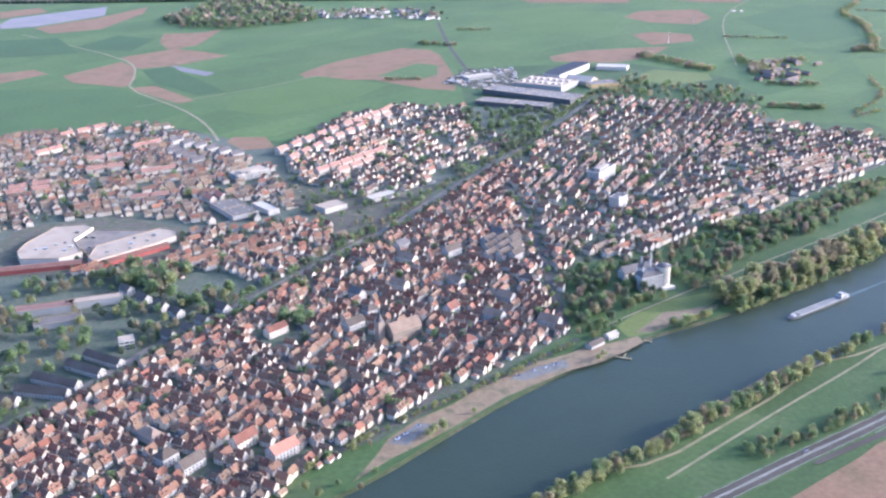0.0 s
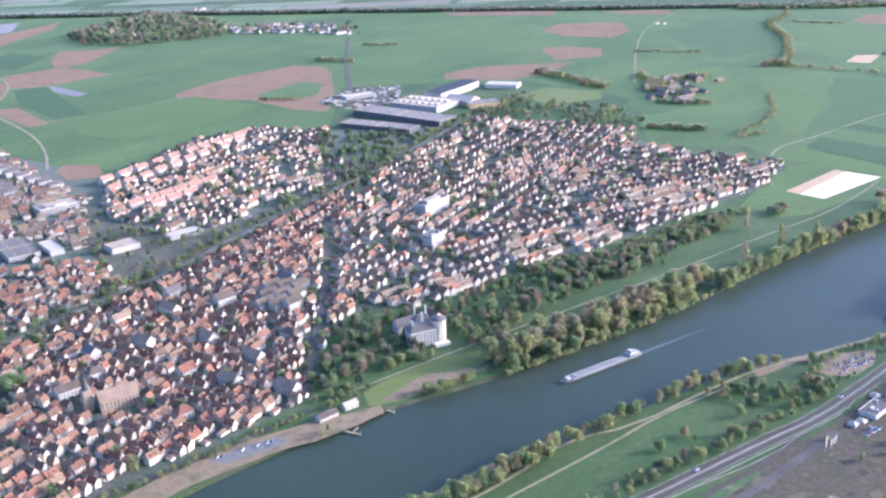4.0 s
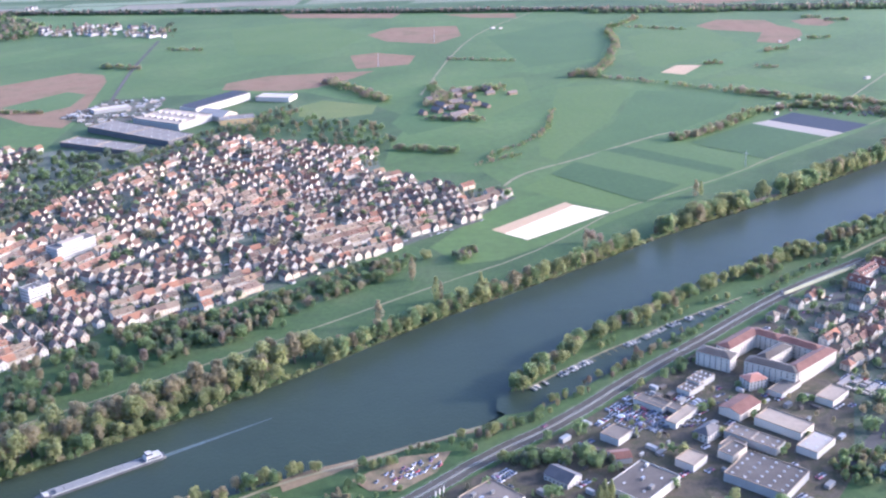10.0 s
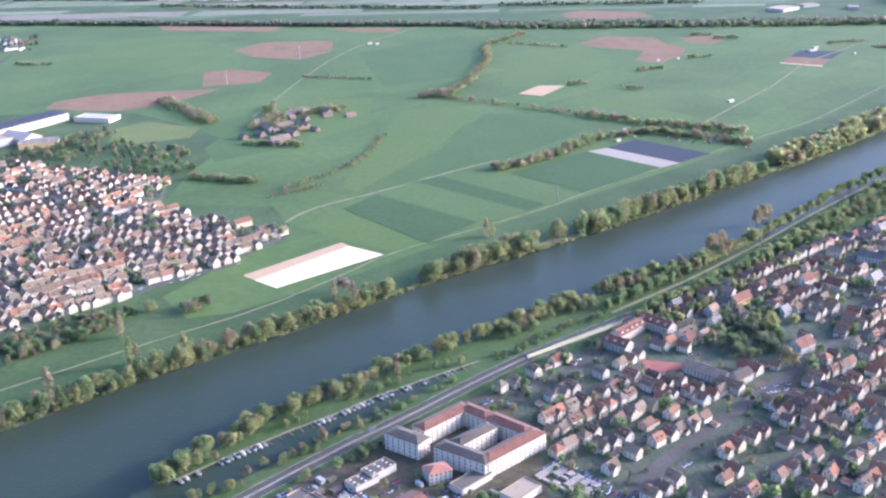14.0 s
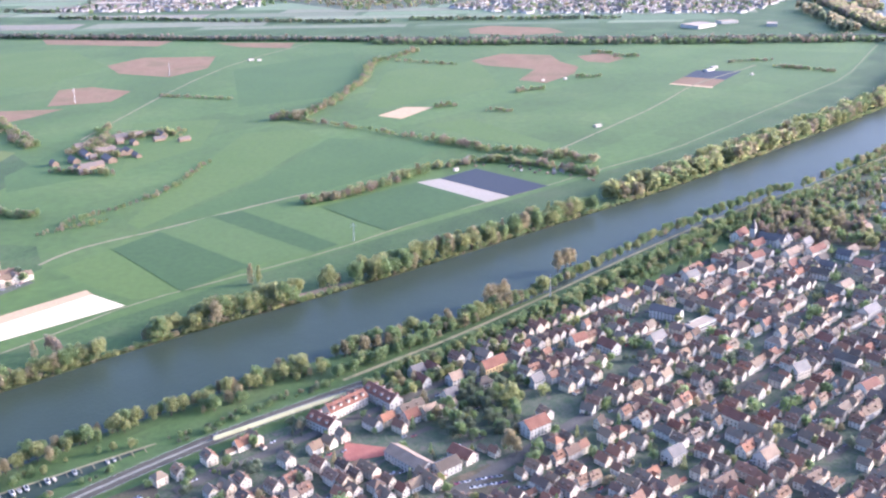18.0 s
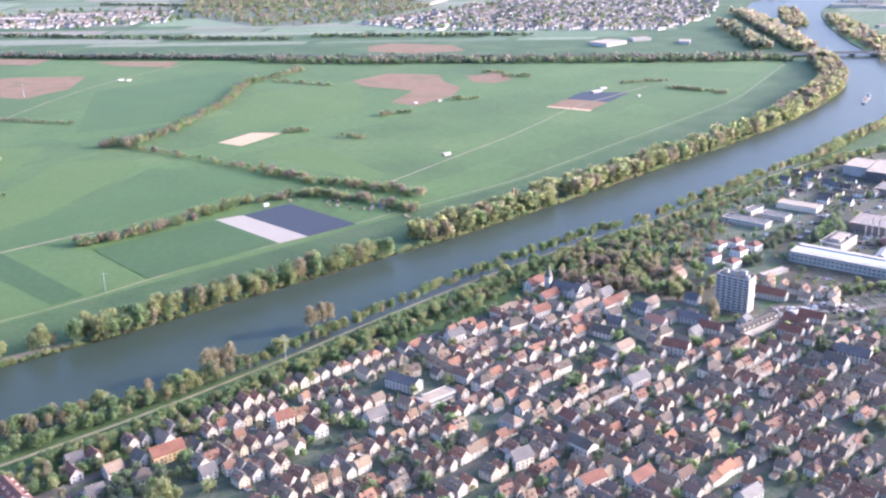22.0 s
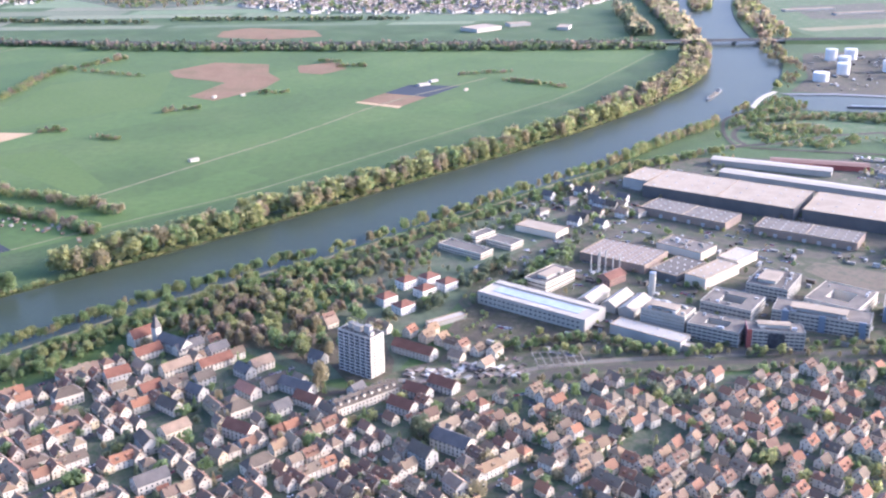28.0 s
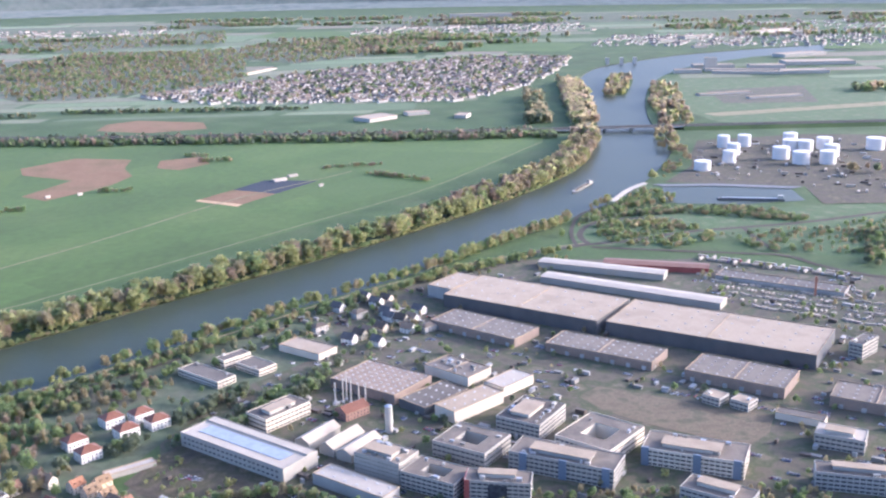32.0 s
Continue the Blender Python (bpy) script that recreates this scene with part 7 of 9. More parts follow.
for x, y in ((-387, 1170), (-360, 1142), (-334, 1119), (-312, 1099), (-277, 1074), (-287, 1052), (-306, 1039), (-262, 1108)):
    pitched(x, y, 18, 11, -42, 7, 5, "white", "roof_felt", "white apartment house with a dark gable roof", "apartment_house", True)
pitched(141, 994, 20, 9, 42, 4, 2.5, "white", "roof_felt", "white single-storey pavilion by the river", "pavilion", True)
pitched(160, 1012, 14, 8, 38, 4.5, 2.5, "white", "roof_white", "small white pavilion by the river", "pavilion", True)
for x, y, l, a in ((166, 968, 16, -25), (192, 1008, 20, -30)):
    t = thing("landing_stage", x, y, a, -2.2, "pale floating landing stage at the river bank", "landing stage")
    part("deck", Geo().box(-l / 2, -1.4, 0, l / 2, 1.4, 1.0), M["path"], t)
    for u in (-l / 2 + 1, l / 2 - 1):
        part("pile", Geo().tube(u, 1.7, -1, 3.0, 0.3, 0.3, 8), M["conc_dark"], t)
    part("gangway", Geo().box(-1, 1.4, 0.9, 1, 10, 1.2), M["path"], t)
for k in range(9):
    pitched(45 + (k % 3) * 16, 1250 + (k // 3) * 26, 22, 12, 52, 9, 5, "white", "roof_felt", "white apartment house with tall gables", "apartment_house", True, False, 0)

# rows of apartment houses on the far edge of the northern town
def house_row(a, b, l, w, h, rise, wall, roof, label, gap=3.0, across=False):
    """Alike houses end to end from a to b, the ridge along the row or across it."""
    d = math.hypot(b[0] - a[0], b[1] - a[1])
    ang = math.degrees(math.atan2(b[1] - a[1], b[0] - a[0]))
    n = max(1, int(d / ((w if across else l) + gap)))
    for k in range(n):
        u = (k + 0.5) / n
        pitched(a[0] + (b[0] - a[0]) * u, a[1] + (b[1] - a[1]) * u, l, w, ang + (90 if across else 0), h, rise, wall, roof, label, "apartment_house", True)


RED_ROW = "cream apartment row under a faded red roof"
for a, b, gap in (((-300, 1768), (-205, 1930), 9), ((-200, 1936), (-122, 2062), 4), ((-272, 1716), (-160, 1945), 8), ((-150, 1960), (-112, 2030), 6), ((-216, 1640), (-114, 1766), 1.5), ((-184, 1636), (-128, 1706), 1.5)):
    house_row(a, b, 24, 12, 8.5, 5.0, "cream", "roof_pink", RED_ROW, gap)
for a, b in (((-724, 1928), (-654, 2004)), ((-722, 1800), (-690, 1846)), ((-619, 1752), (-560, 1784)), ((-502, 1668), (-452, 1692)), ((-694, 1597), (-630, 1626)), ((-690, 1570), (-620, 1600)), ((-483, 1530), (-425, 1545)), ((-600, 1690), (-540, 1716)), ((-560, 1830), (-520, 1870))):
    house_row(a, b, 26, 11, 7.5, 4.5, "cream", "roof_pink", RED_ROW, 1.5)
house_row((-505, 1880), (-352, 1752), 24, 12, 9, 4.5, "white", "slate", "white apartment house with a dark gable roof", 17, True)
house_row((-490, 1810), (-415, 1722), 24, 12, 9, 4.5, "white", "slate", "white apartment house with a dark gable roof", 16, True)

# larger old buildings scattered through both towns
big = random.Random(77)


def big_houses(poly, n, ang, sizes, skip):
    """Larger gabled buildings at random free places inside an outline."""
    done = 0
    for _ in range(n * 30):
        if done >= n:
            break
        xs, ys = [p[0] for p in poly], [p[1] for p in poly]
        x, y = big.uniform(min(xs), max(xs)), big.uniform(min(ys), max(ys))
        if not inside(x, y, poly) or any(near_line(x, y, ln, d) for ln, d in skip) or any((x - a) ** 2 + (y - b) ** 2 < (c + 14) ** 2 for a, b, c in CLEAR):
            continue
        l, w, h = big.uniform(*sizes), big.uniform(10.5, 13), big.uniform(7.5, 9.5)
        roof, look_ = big.choice([("clay", "a red tiled roof"), ("roof_felt", "a dark brown roof"), ("slate", "a dark slate roof"), ("roof_brown", "a weathered brown roof")])
        wall = big.choice(["white", "cream", "white", "cream_light"])
        pitched(x, y, l, w, ang + big.choice((0, 90)) + big.uniform(-6, 6), h, big.uniform(4.2, 6.0), wall, roof, "large rendered town building with " + look_, "town_building", True, big.random() < 0.25, 0)
        done += 1


big_houses([(-380, 720), (-330, 900), (-150, 1200), (20, 1400), (95, 1300), (100, 1040), (-120, 820), (-200, 740)], 22, 50, (16, 26), [(RAIL, 24)])
big_houses([(1150, 1430), (1330, 1560), (1560, 1760), (1640, 1790), (1760, 1640), (1860, 1560), (1700, 1400), (1400, 1300), (1200, 1330)], 26, 37, (15, 24), [(HW, 26)])

# ---- houses in their districts ----
SKIP = [(RAIL, 16), (HW, 24), ([(1690, 1690), (1745, 1708), (1802, 1713), (1878, 1713), (1945, 1731), (2031, 1736), (2167, 1735), (2340, 1712)], 14)]
ROAD_SKIP = SKIP + [([(960, 1050), (1063, 1158), (1189, 1278), (1320, 1400)], 11), ([(1000, 1305), (1103, 1388), (1180, 1445), (1310, 1563)], 9), ([(115, 1040), (107, 1303), (85, 1554)], 9)]
CLEAR += [(1232, 1420, 22), (1218, 1385, 18), (1250, 1400, 20), (1218, 1302, 24), (1190, 1372, 16), (1262, 1450, 16), (1022, 1170, 17), (1140, 1350, 22), (1700, 1690, 14), (1808, 1625, 10), (-300, 1190, 40), (-190, 1040, 26), (190, 1200, 40), (1290, 1420, 14)]
H = {"detached": [], "old": [], "row": []}


def gable_street(a, b, turn, gap=11.5):
    """Houses side by side along one street front, all turned alike."""
    d, hd = math.dist(a, b), math.degrees(math.atan2(b[1] - a[1], b[0] - a[0]))
    n = max(2, round(d / gap))
    for k in range(n):
        u = (k + 0.5) / n
        x, y = a[0] + (b[0] - a[0]) * u, a[1] + (b[1] - a[1]) * u
        if not any((x - cx) ** 2 + (y - cy) ** 2 < (cr + 4) ** 2 for cx, cy, cr in CLEAR[:N_CLEAR]):
            put_house("detached", (5 * k + int(x)) % 6, x, y, hd + turn)
            CLEAR.append((x, y, 4.5))


N_CLEAR = len(CLEAR)
for a, b in (((1420, 1384), (1474, 1429)), ((1482, 1433), (1515, 1461)), ((1556, 1488), (1619, 1535)), ((1612, 1428), (1663, 1463)), ((1382, 1612), (1445, 1651)), ((1313, 1396), (1351, 1450)), ((1212, 1500), (1418, 1664))):
    gable_street(a, b, 90)
for a, b in (((1868, 1653), (1919, 1599)), ((1962, 1678), (1990, 1630)), ((1921, 1597), (1944, 1567)), ((1980, 1686), (2022, 1615)), ((2005, 1610), (2044, 1581)), ((2053, 1609), (2075, 1567)), ((2086, 1574), (2112, 1543))):
    gable_street(a, b, 90, 13.0)
H["old"] += district(D4, 60, 28, 10.4, 7.2, 0.90, 1, 0.55, 2.4, ROAD_SKIP, 20)
D1A = [(560, 1900), (590, 1880), (775, 1745), (700, 1640), (627, 1570), (432, 1400), (390, 1385), (322, 1344), (296, 1290), (228, 1243), (150, 1230), (230, 1400)]
D1B = [(300, 2150), (578, 2000), (560, 1900), (230, 1400), (150, 1230), (115, 1310), (110, 1450), (100, 1680), (180, 1860)]
mixed = random.Random(23)
for rows, ang in ((district(D1A, 40, 42, 13.4, 10.0, 0.78, 2, 0.75, 2.0, ROAD_SKIP, 20), 40), (district(D1B, 63, 44, 13.4, 10.0, 0.78, 12, 0.7, 2.0, ROAD_SKIP, 30), 63)):
    for x, y, a in rows:
        # runs of joined houses along some street fronts
        if math.sin(x / 61 + 1.3) * math.sin(y / 53) > 0.25 and mixed.random() < 0.6:
            H["row"].append((x, y, ang + mixed.uniform(-2, 2)))
        else:
            H["detached"].append((x, y, a))
H["detached"] += district(D2, 58, 42, 13.5, 10.0, 0.72, 3, 0.6, 2.0, ROAD_SKIP, 30)
H["detached"] += district(D3, 27, 42, 13.5, 10.0, 0.74, 4, 0.45, 2.0, ROAD_SKIP, 40)
H["old"] += district(D5, 40, 32, 11.5, 8.0, 0.75, 5, 0.5, 2.0, ROAD_SKIP)
south = district(S1, 38, 39, 12.2, 9.8, 0.82, 6, 0.72, 2.2, ROAD_SKIP, 46)
H["detached"] += district(S2, -50, 42, 13.4, 10.0, 0.84, 7, 0.72, 2.4, ROAD_SKIP, 22)
H["detached"] += district(S3, 40, 44, 14.5, 10.5, 0.74, 8, 0.6, 2.4, ROAD_SKIP, 22)
for k, (x, y) in enumerate(((2035, 2254), (2060, 2242), (2048, 2231), (2066, 2209), (2095, 2198), (2074, 2168), (2062, 2178), (2038, 2132), (2018, 2112), (2052, 2142), (2005, 2217), (2080, 2137), (2047, 2101), (2029, 2124), (2058, 2194), (2086, 2169))):
    pitched(x, y, 14, 10.5, -48 + 5 * (k % 3), 6.2, 5.0, "cream_light" if k % 4 == 1 else "wall_bright", ("slate", "roof_felt", "slate", "roof_brown")[k % 4], "small white house with a dark gable roof", "house", True)
for x, y in ((2028, 2193), (1985, 2152), (2100, 2138)):
    pitched(x, y, 17, 12, 42, 7, 2.5, "white", "roof_felt", "white villa with a shallow dark roof", "villa", True, True)
pick = random.Random(11)
for row in south:
    H["row" if pick.random() < 0.17 else "old" if row[0] + 0.7 * row[1] < 2560 and pick.random() < 0.5 else "detached"].append(row)
ALL_HOUSES = [r for k in H for r in H[k]]


def near_walk(x, y):
    """Distance in the plan to the line of flight."""
    return abs(-(x - 0) * 1059 + (y - 0) * 2038) / 2297


for kind, rows in H.items():
    rows.sort(key=lambda r: near_walk(r[0], r[1]))
    count = {"detached": 195, "old": 200, "row": 70}[kind]
    rest = []
    for n, (x, y, a) in enumerate(rows):
        k = pick.randrange(len(SHAPES[kind]))
        if n < count:
            put_house(kind, k, x, y, a)
        else:
            rest.append((k, x, y, a))
    put_stuff("houses", {"detached": "many rendered houses with tiled roofs", "old": "dense old town houses with red-brown roofs", "row": "long rendered houses"}[kind], rest, kind)
tagged(new("streets", STREETS.mesh("streets", M["asphalt"])), "narrow grey residential streets", "street", kind="structure")

sheds = []
for x, y, a in ALL_HOUSES:
    if pick.random() < 0.5:
        q = radians(a + pick.choice((0, 90, 180, 270)))
        dd = pick.uniform(10, 13)
        sheds.append((pick.randrange(4), x + dd * math.cos(q), y + dd * math.sin(q), a + pick.choice((0, 90))))
put_stuff("sheds", "small garages and garden sheds behind the houses", sheds, "shed")

# far villages and the town beyond the motorway
def far_town(name, label, poly, n, seed, kind="far"):
    r = random.Random(seed)
    xs, ys = [p[0] for p in poly], [p[1] for p in poly]
    rows = []
    while len(rows) < n:
        x, y = r.uniform(min(xs), max(xs)), r.uniform(min(ys), max(ys))
        if inside(x, y, poly):
            u, v = 0.82 * x + 0.57 * y, 0.82 * y - 0.57 * x
            u, v = round(u / 15) * 15 + r.uniform(-2, 2), round(v / 26) * 26 + r.uniform(-3, 3)
            rows.append((r.randrange(5), 0.82 * u - 0.57 * v, 0.82 * v + 0.57 * u, r.choice((35, 125, 305, 35))))
    put_stuff(name, label, rows, kind)


far_town("houses", "distant town of white houses beyond the motorway", [(1399, 4280), (1885, 4900), (2500, 5350), (2850, 5200), (2775, 4897), (2600, 4450), (2480, 4200), (2300, 4000), (1918, 4040), (1586, 4100)], 2200, 21)
far_town("houses", "distant row of white houses in the fields", [(-457, 3505), (-271, 3530), (-51, 3440), (-21, 3260), (-200, 3330), (-376, 3376)], 70, 22)
far_town("houses", "distant hamlet at a wood", [(-720, 3430), (-553, 3420), (-540, 3350), (-700, 3360)], 12, 23)
far_town("houses", "distant houses at the edge of a wood", [(-730, 3880), (-600, 4030), (-560, 3960), (-690, 3840)], 14, 24)
far_town("houses", "farmsteads among trees in the fields", [(640, 2210), (770, 2205), (840, 2450), (700, 2440), (660, 2330)], 22, 25, "farm")
far_town("houses", "distant village beyond the motorway", [(100, 4350), (230, 4720), (721, 4750), (764, 4402), (429, 4283)], 420, 26)
for x, y, l, w, a, h in ((2075, 3700, 90, 60, 40, 9), (2180, 3770, 60, 30, 20, 8), (2290, 3700, 50, 30, 70, 8), (260, 4500, 160, 60, -5, 10), (420, 4620, 120, 50, 10, 10), (3120, 4560, 90, 40, -10, 12), (3250, 4700, 140, 50, -8, 12),
                         (3420, 4650, 120, 50, -8, 12), (3640, 4750, 240, 90, -5, 12), (3700, 5050, 200, 70, 20, 12), (3480, 4480, 150, 60, -6, 10), (3222, 4640, 40, 26, -8, 40), (3409, 5824, 90, 40, 20, 12), (3600, 6025, 160, 50, 25, 12), (4060, 6280, 420, 60, 38, 12), (3455, 5497, 60, 30, 10, 9), (2840, 8140, 400, 60, 0, 25), (3300, 4490, 230, 30, -20, 9), (3300, 4560, 230, 30, -20, 9), (1685, 4940, 230, 20, 66, 5), (3050, 3990, 160, 24, 10, 6), (3160, 3900, 160, 24, 10, 6)):
    hall(x, y, l, w, a, h, "white", "roof_pale", 0, 0, "distant pale industrial hall")
for x in (2930, 2982, 3030):
    t = thing("lock_tower", x, 4905, 0, 0, "distant concrete tower of a river weir", "weir")
    part("pier", Geo().box(-5, -8, -4, 5, 8, 18), M["concrete"], t)
    part("cabin", Geo().box(-6, -9, 18, 6, 9, 23), M["white"], t)
flat("island", ISLAND, -0.8, M["grass"], "wooded island in the river", "island")

far_town("houses", "distant houses beyond the river bend", [(3000, 5700), (4600, 5300), (5000, 5900), (3300, 6300)], 420, 28)
far_town("houses", "distant town near the horizon", [(-1500, 7300), (900, 7000), (1000, 7500), (-1400, 7800)], 260, 29)
far_town("houses", "distant town near the horizon", [(2000, 6800), (3300, 6700), (3300, 7300), (2100, 7300)], 260, 30)
far_town("houses", "distant suburb beside the port", [(3900, 6300), (6000, 6000), (6300, 6900), (4200, 7200)], 300, 32)
for k, pts in enumerate(([(-2500, 5300), (-900, 5200), (-700, 5700), (-2300, 5900)], [(200, 6300), (1100, 6200), (1300, 6600), (300, 6700)], [(1500, 6700), (2500, 6600), (2600, 7000), (1600, 7100)], [(3900, 5300), (5200, 5100), (5400, 5500), (4100, 5700)])):
    flat("field", pts, 0.5 + 0.02 * k, M[("field_light", "field_deep", "field_light", "field")[k]], "distant field in the far plain", "field")

# white field sheds, glasshouses and huts in the plain
def shed(x, y, l, w, h, ang, label, key="roof_white", wall="white"):
    t = thing("shed", x, y, ang, 0, label, "shed")
    part("wall", Geo().box(-l / 2, -w / 2, -0.2, l / 2, w / 2, h), M[wall], t)
    g = Geo()
    for sg in (-1, 1):
        a, b = (-l / 2 - 0.3, sg * (w / 2 + 0.3), h - 0.1), (l / 2 + 0.3, sg * (w / 2 + 0.3), h - 0.1)
        c, d = (l / 2 + 0.3, 0, h + 1.6), (-l / 2 - 0.3, 0, h + 1.6)
        g.slab(*((a, b, c, d) if sg < 0 else (b, a, d, c)), 0.2)
    part("roof", g, M[key], t)


for x, y, l in ((1532, 2443, 14), (1888, 2975, 26), (1910, 3010, 18), (1965, 2915, 8), (1504, 2890, 8), (1554, 2905, 8), (1595, 4190, 16), (850, 3240, 14), (870, 3232, 10), (-70, 2850, 12), (700, 2300, 16), (1290, 2240, 8), (1265, 2170, 8), (1968, 3080, 8)):
    shed(x, y, l, l * 0.5, 3.5, 35, "small white farm shed in the fields")
r = random.Random(31)
for k in range(34):
    u, v = r.random(), r.random()
    x, y = 1270 + 190 * u, 2225 - 110 * u + 45 * (v - 0.5)
    shed(x, y, 3.6, 2.8, 1.6, r.uniform(0, 180), "small weathered allotment garden hut", r.choice(("roof_brown", "roof_felt", "conc_dark")), r.choice(("roof_brown", "greywall", "door")))
for x, y, h in ((1119, 1858, 22), (1325, 1654, 26), (-1278, 2200, 20), (560, 2750, 30), (690, 3050, 30)):
    t = thing("mast", x, y, 0, 0, "slim grey steel lattice mast", "mast")
    part("pole", Geo().tube(0, 0, -0.2, h, 0.7, 0.25, 6), M["steel"], t)
    part("crossarm", Geo().box(-3, -0.15, h * 0.85, 3, 0.15, h * 0.85 + 0.3), M["steel"], t)

# ---- cars, boats ----
def car_geo(g, x, y, ang, l=4.4, w=1.8, van=False):
    h = 2.0 if van else 0.85
    g.box(-l / 2, -w / 2, 0.3, l / 2, w / 2, h, 0, (x, y), ang, 0.08)
    if not van:
        g.box(-l * 0.32, -w / 2 + 0.08, 0.85, l * 0.24, w / 2 - 0.08, 1.45, 1, (x, y), ang, 0.2)


CARBODY = Geo().box(-2.2, -0.9, 0.0, 2.2, 0.9, 0.9, taper=0.08).mesh("body", M["car_object"])
CABIN = Geo().box(-1.4, -0.82, 0.9, 1.0, 0.82, 1.48, taper=0.22).mesh("cabin", M["glass"])


def car(x, y, ang, z=0.25):
    c = thing("car", x, y, ang, z, "parked car with dark windows", "car", "parked cars")
    part("body", CARBODY, None, c)
    part("cabin", CABIN, None, c)


r = random.Random(41)
SPOTS = []
for x0, y0, x1, y1, n, rows_, turn in ((600, 900, 740, 960, 13, 2, 90), (612, 1062, 654, 1088, 10, 2, 60), (795, 1140, 860, 1142, 14, 4, 45), (1012, 1190, 1045, 1165, 9, 5, 45), (-56, 817, -34, 842, 6, 1, 20), (54, 930, 100, 956, 12, 1, 70), (605, 1052, 650, 1082, 12, 2, 60), (1200, 1300, 1240, 1310, 10, 2, 20), (1735, 1690, 1800, 1700, 10, 2, 40),
                                       (1890, 1690, 1960, 1712, 14, 1, 20), (2300, 1950, 2380, 1900, 16, 2, 40), (860, 1150, 900, 1170, 8, 2, 40)):
    for i in range(n):
        for j in range(rows_):
            if r.random() < 0.8:
                u = (i + 0.5) / n
                SPOTS.append((x0 + (x1 - x0) * u + j * 6.5, y0 + (y1 - y0) * u - j * 7.5, turn + r.uniform(-4, 4)))
for s in SPOTS[:150]:
    car(*s)
g = Geo()
for x, y, a in CARS + SPOTS[150:]:
    car_geo(g, x, y, a)
tagged(new("parked_cars", g.mesh("parked_cars", [M["car_island"], M["glass"]])), "many cars parked along the streets", "cars", kind="stuff")
g = Geo()
for k in range(420):
    u, j = r.random(), r.randrange(7)
    x, y = 2440 + 170 * u + j * 4, 2330 - 125 * u - j * 26
    car_geo(g, x + r.uniform(-3, 3), y + r.uniform(-3, 3), -36 + (90 if j % 2 else 0), 5.5, 2.2, r.random() < 0.7)
for j in range(6):
    for i in range(8):
        if r.random() < 0.8:
            u, v = (i - 4) * 3.0, (j - 2.5) * 7.5
            car_geo(g, 1022 + u * 0.74 - v * 0.67, 1171 + u * 0.67 + v * 0.74, 132 + r.uniform(-4, 4), 5.6, 2.3, True)
tagged(new("parked_vans", g.mesh("parked_vans", [M["roof_white"], M["glass"]])), "rows of white vans and trucks parked in a yard", "vans", kind="stuff")
g = Geo()
for k in range(520):
    x, y = r.uniform(1880, 2640), r.uniform(1745, 2330)
    if inside(x, y, IND) and not inside(x, y, SITE) and not any((x - a) ** 2 + (y - b) ** 2 < c * c for a, b, c in CLEAR):
        for j in range(r.randrange(1, 5)):
            car_geo(g, x + 2.6 * j * 0.77, y - 2.6 * j * 0.6, 52 + r.uniform(-4, 4))
for k in range(160):
    x, y = r.uniform(560, 1010), r.uniform(850, 1310)
    if inside(x, y, COM) and not near_line(x, y, HW, 24) and not any((x - a) ** 2 + (y - b) ** 2 < c * c for a, b, c in CLEAR):
        for j in range(r.randrange(1, 6)):
            car_geo(g, x + 2.6 * j * 0.77, y + 2.6 * j * 0.6, -48 + r.uniform(-4, 4))
for cx, cy, n, rows_, ang in ((826, 1146, 17, 9, 44), (1029, 1177, 8, 7, 42), (800, 1122, 8, 5, 44), (866, 1160, 8, 4, 44), (640, 1030, 9, 2, 44), (700, 1058, 8, 2, 44), (720, 930, 16, 5, 42), (640, 930, 14, 5, 42)):
    ca_, sa_ = math.cos(radians(ang)), math.sin(radians(ang))
    for i in range(n):
        for j in range(rows_):
            u, v = (i - n / 2) * 2.7, (j - rows_ / 2) * 6.0 + (j // 2) * 2.5
            x, y = cx + u * ca_ - v * sa_, cy + u * sa_ + v * ca_
            if r.random() < 0.82 and not near_line(x, y, HW, 14) and not any((x - a) ** 2 + (y - b) ** 2 < (0.75 * c) ** 2 for a, b, c in CLEAR):
                car_geo(g, x, y, ang + 90 + r.uniform(-3, 3), van=r.random() < 0.1)
tagged(new("parked_cars", g.mesh("parked_cars", [M["car_island"], M["glass"]])), "cars parked in rows on paved yards", "cars", kind="stuff")
g = Geo()
for k in range(620):
    x, y = r.uniform(1880, 2640), r.uniform(1745, 2330)
    if inside(x, y, IND) and not inside(x, y, SITE) and not any((x - a) ** 2 + (y - b) ** 2 < (c * 1.05) ** 2 for a, b, c in CLEAR):
        s = r.uniform(1.2, 5)
        g.box(-s, -s * r.uniform(0.3, 0.6), 0, s, s * r.uniform(0.3, 0.6), r.uniform(1.6, 4.2), r.randrange(3), (x, y), -38 + 90 * r.randrange(2))
for k in range(240):
    x, y = r.uniform(600, 1060), r.uniform(860, 1310)
    if inside(x, y, COM) and not near_line(x, y, HW, 16) and not any((x - a) ** 2 + (y - b) ** 2 < (c * 0.95) ** 2 for a, b, c in CLEAR):
        s = r.uniform(1.5, 5)
        g.box(-s, -s * r.uniform(0.3, 0.6), 0, s, s * r.uniform(0.3, 0.6), r.uniform(1.8, 4.2), r.randrange(3), (x, y), 42 + 90 * r.randrange(2))
tagged(new("containers", g.mesh("containers", [M["conc_dark"], M["greywall"], M["roof_felt"]])), "containers, sheds and stacked goods in the yards", "containers", kind="stuff")
g = Geo()
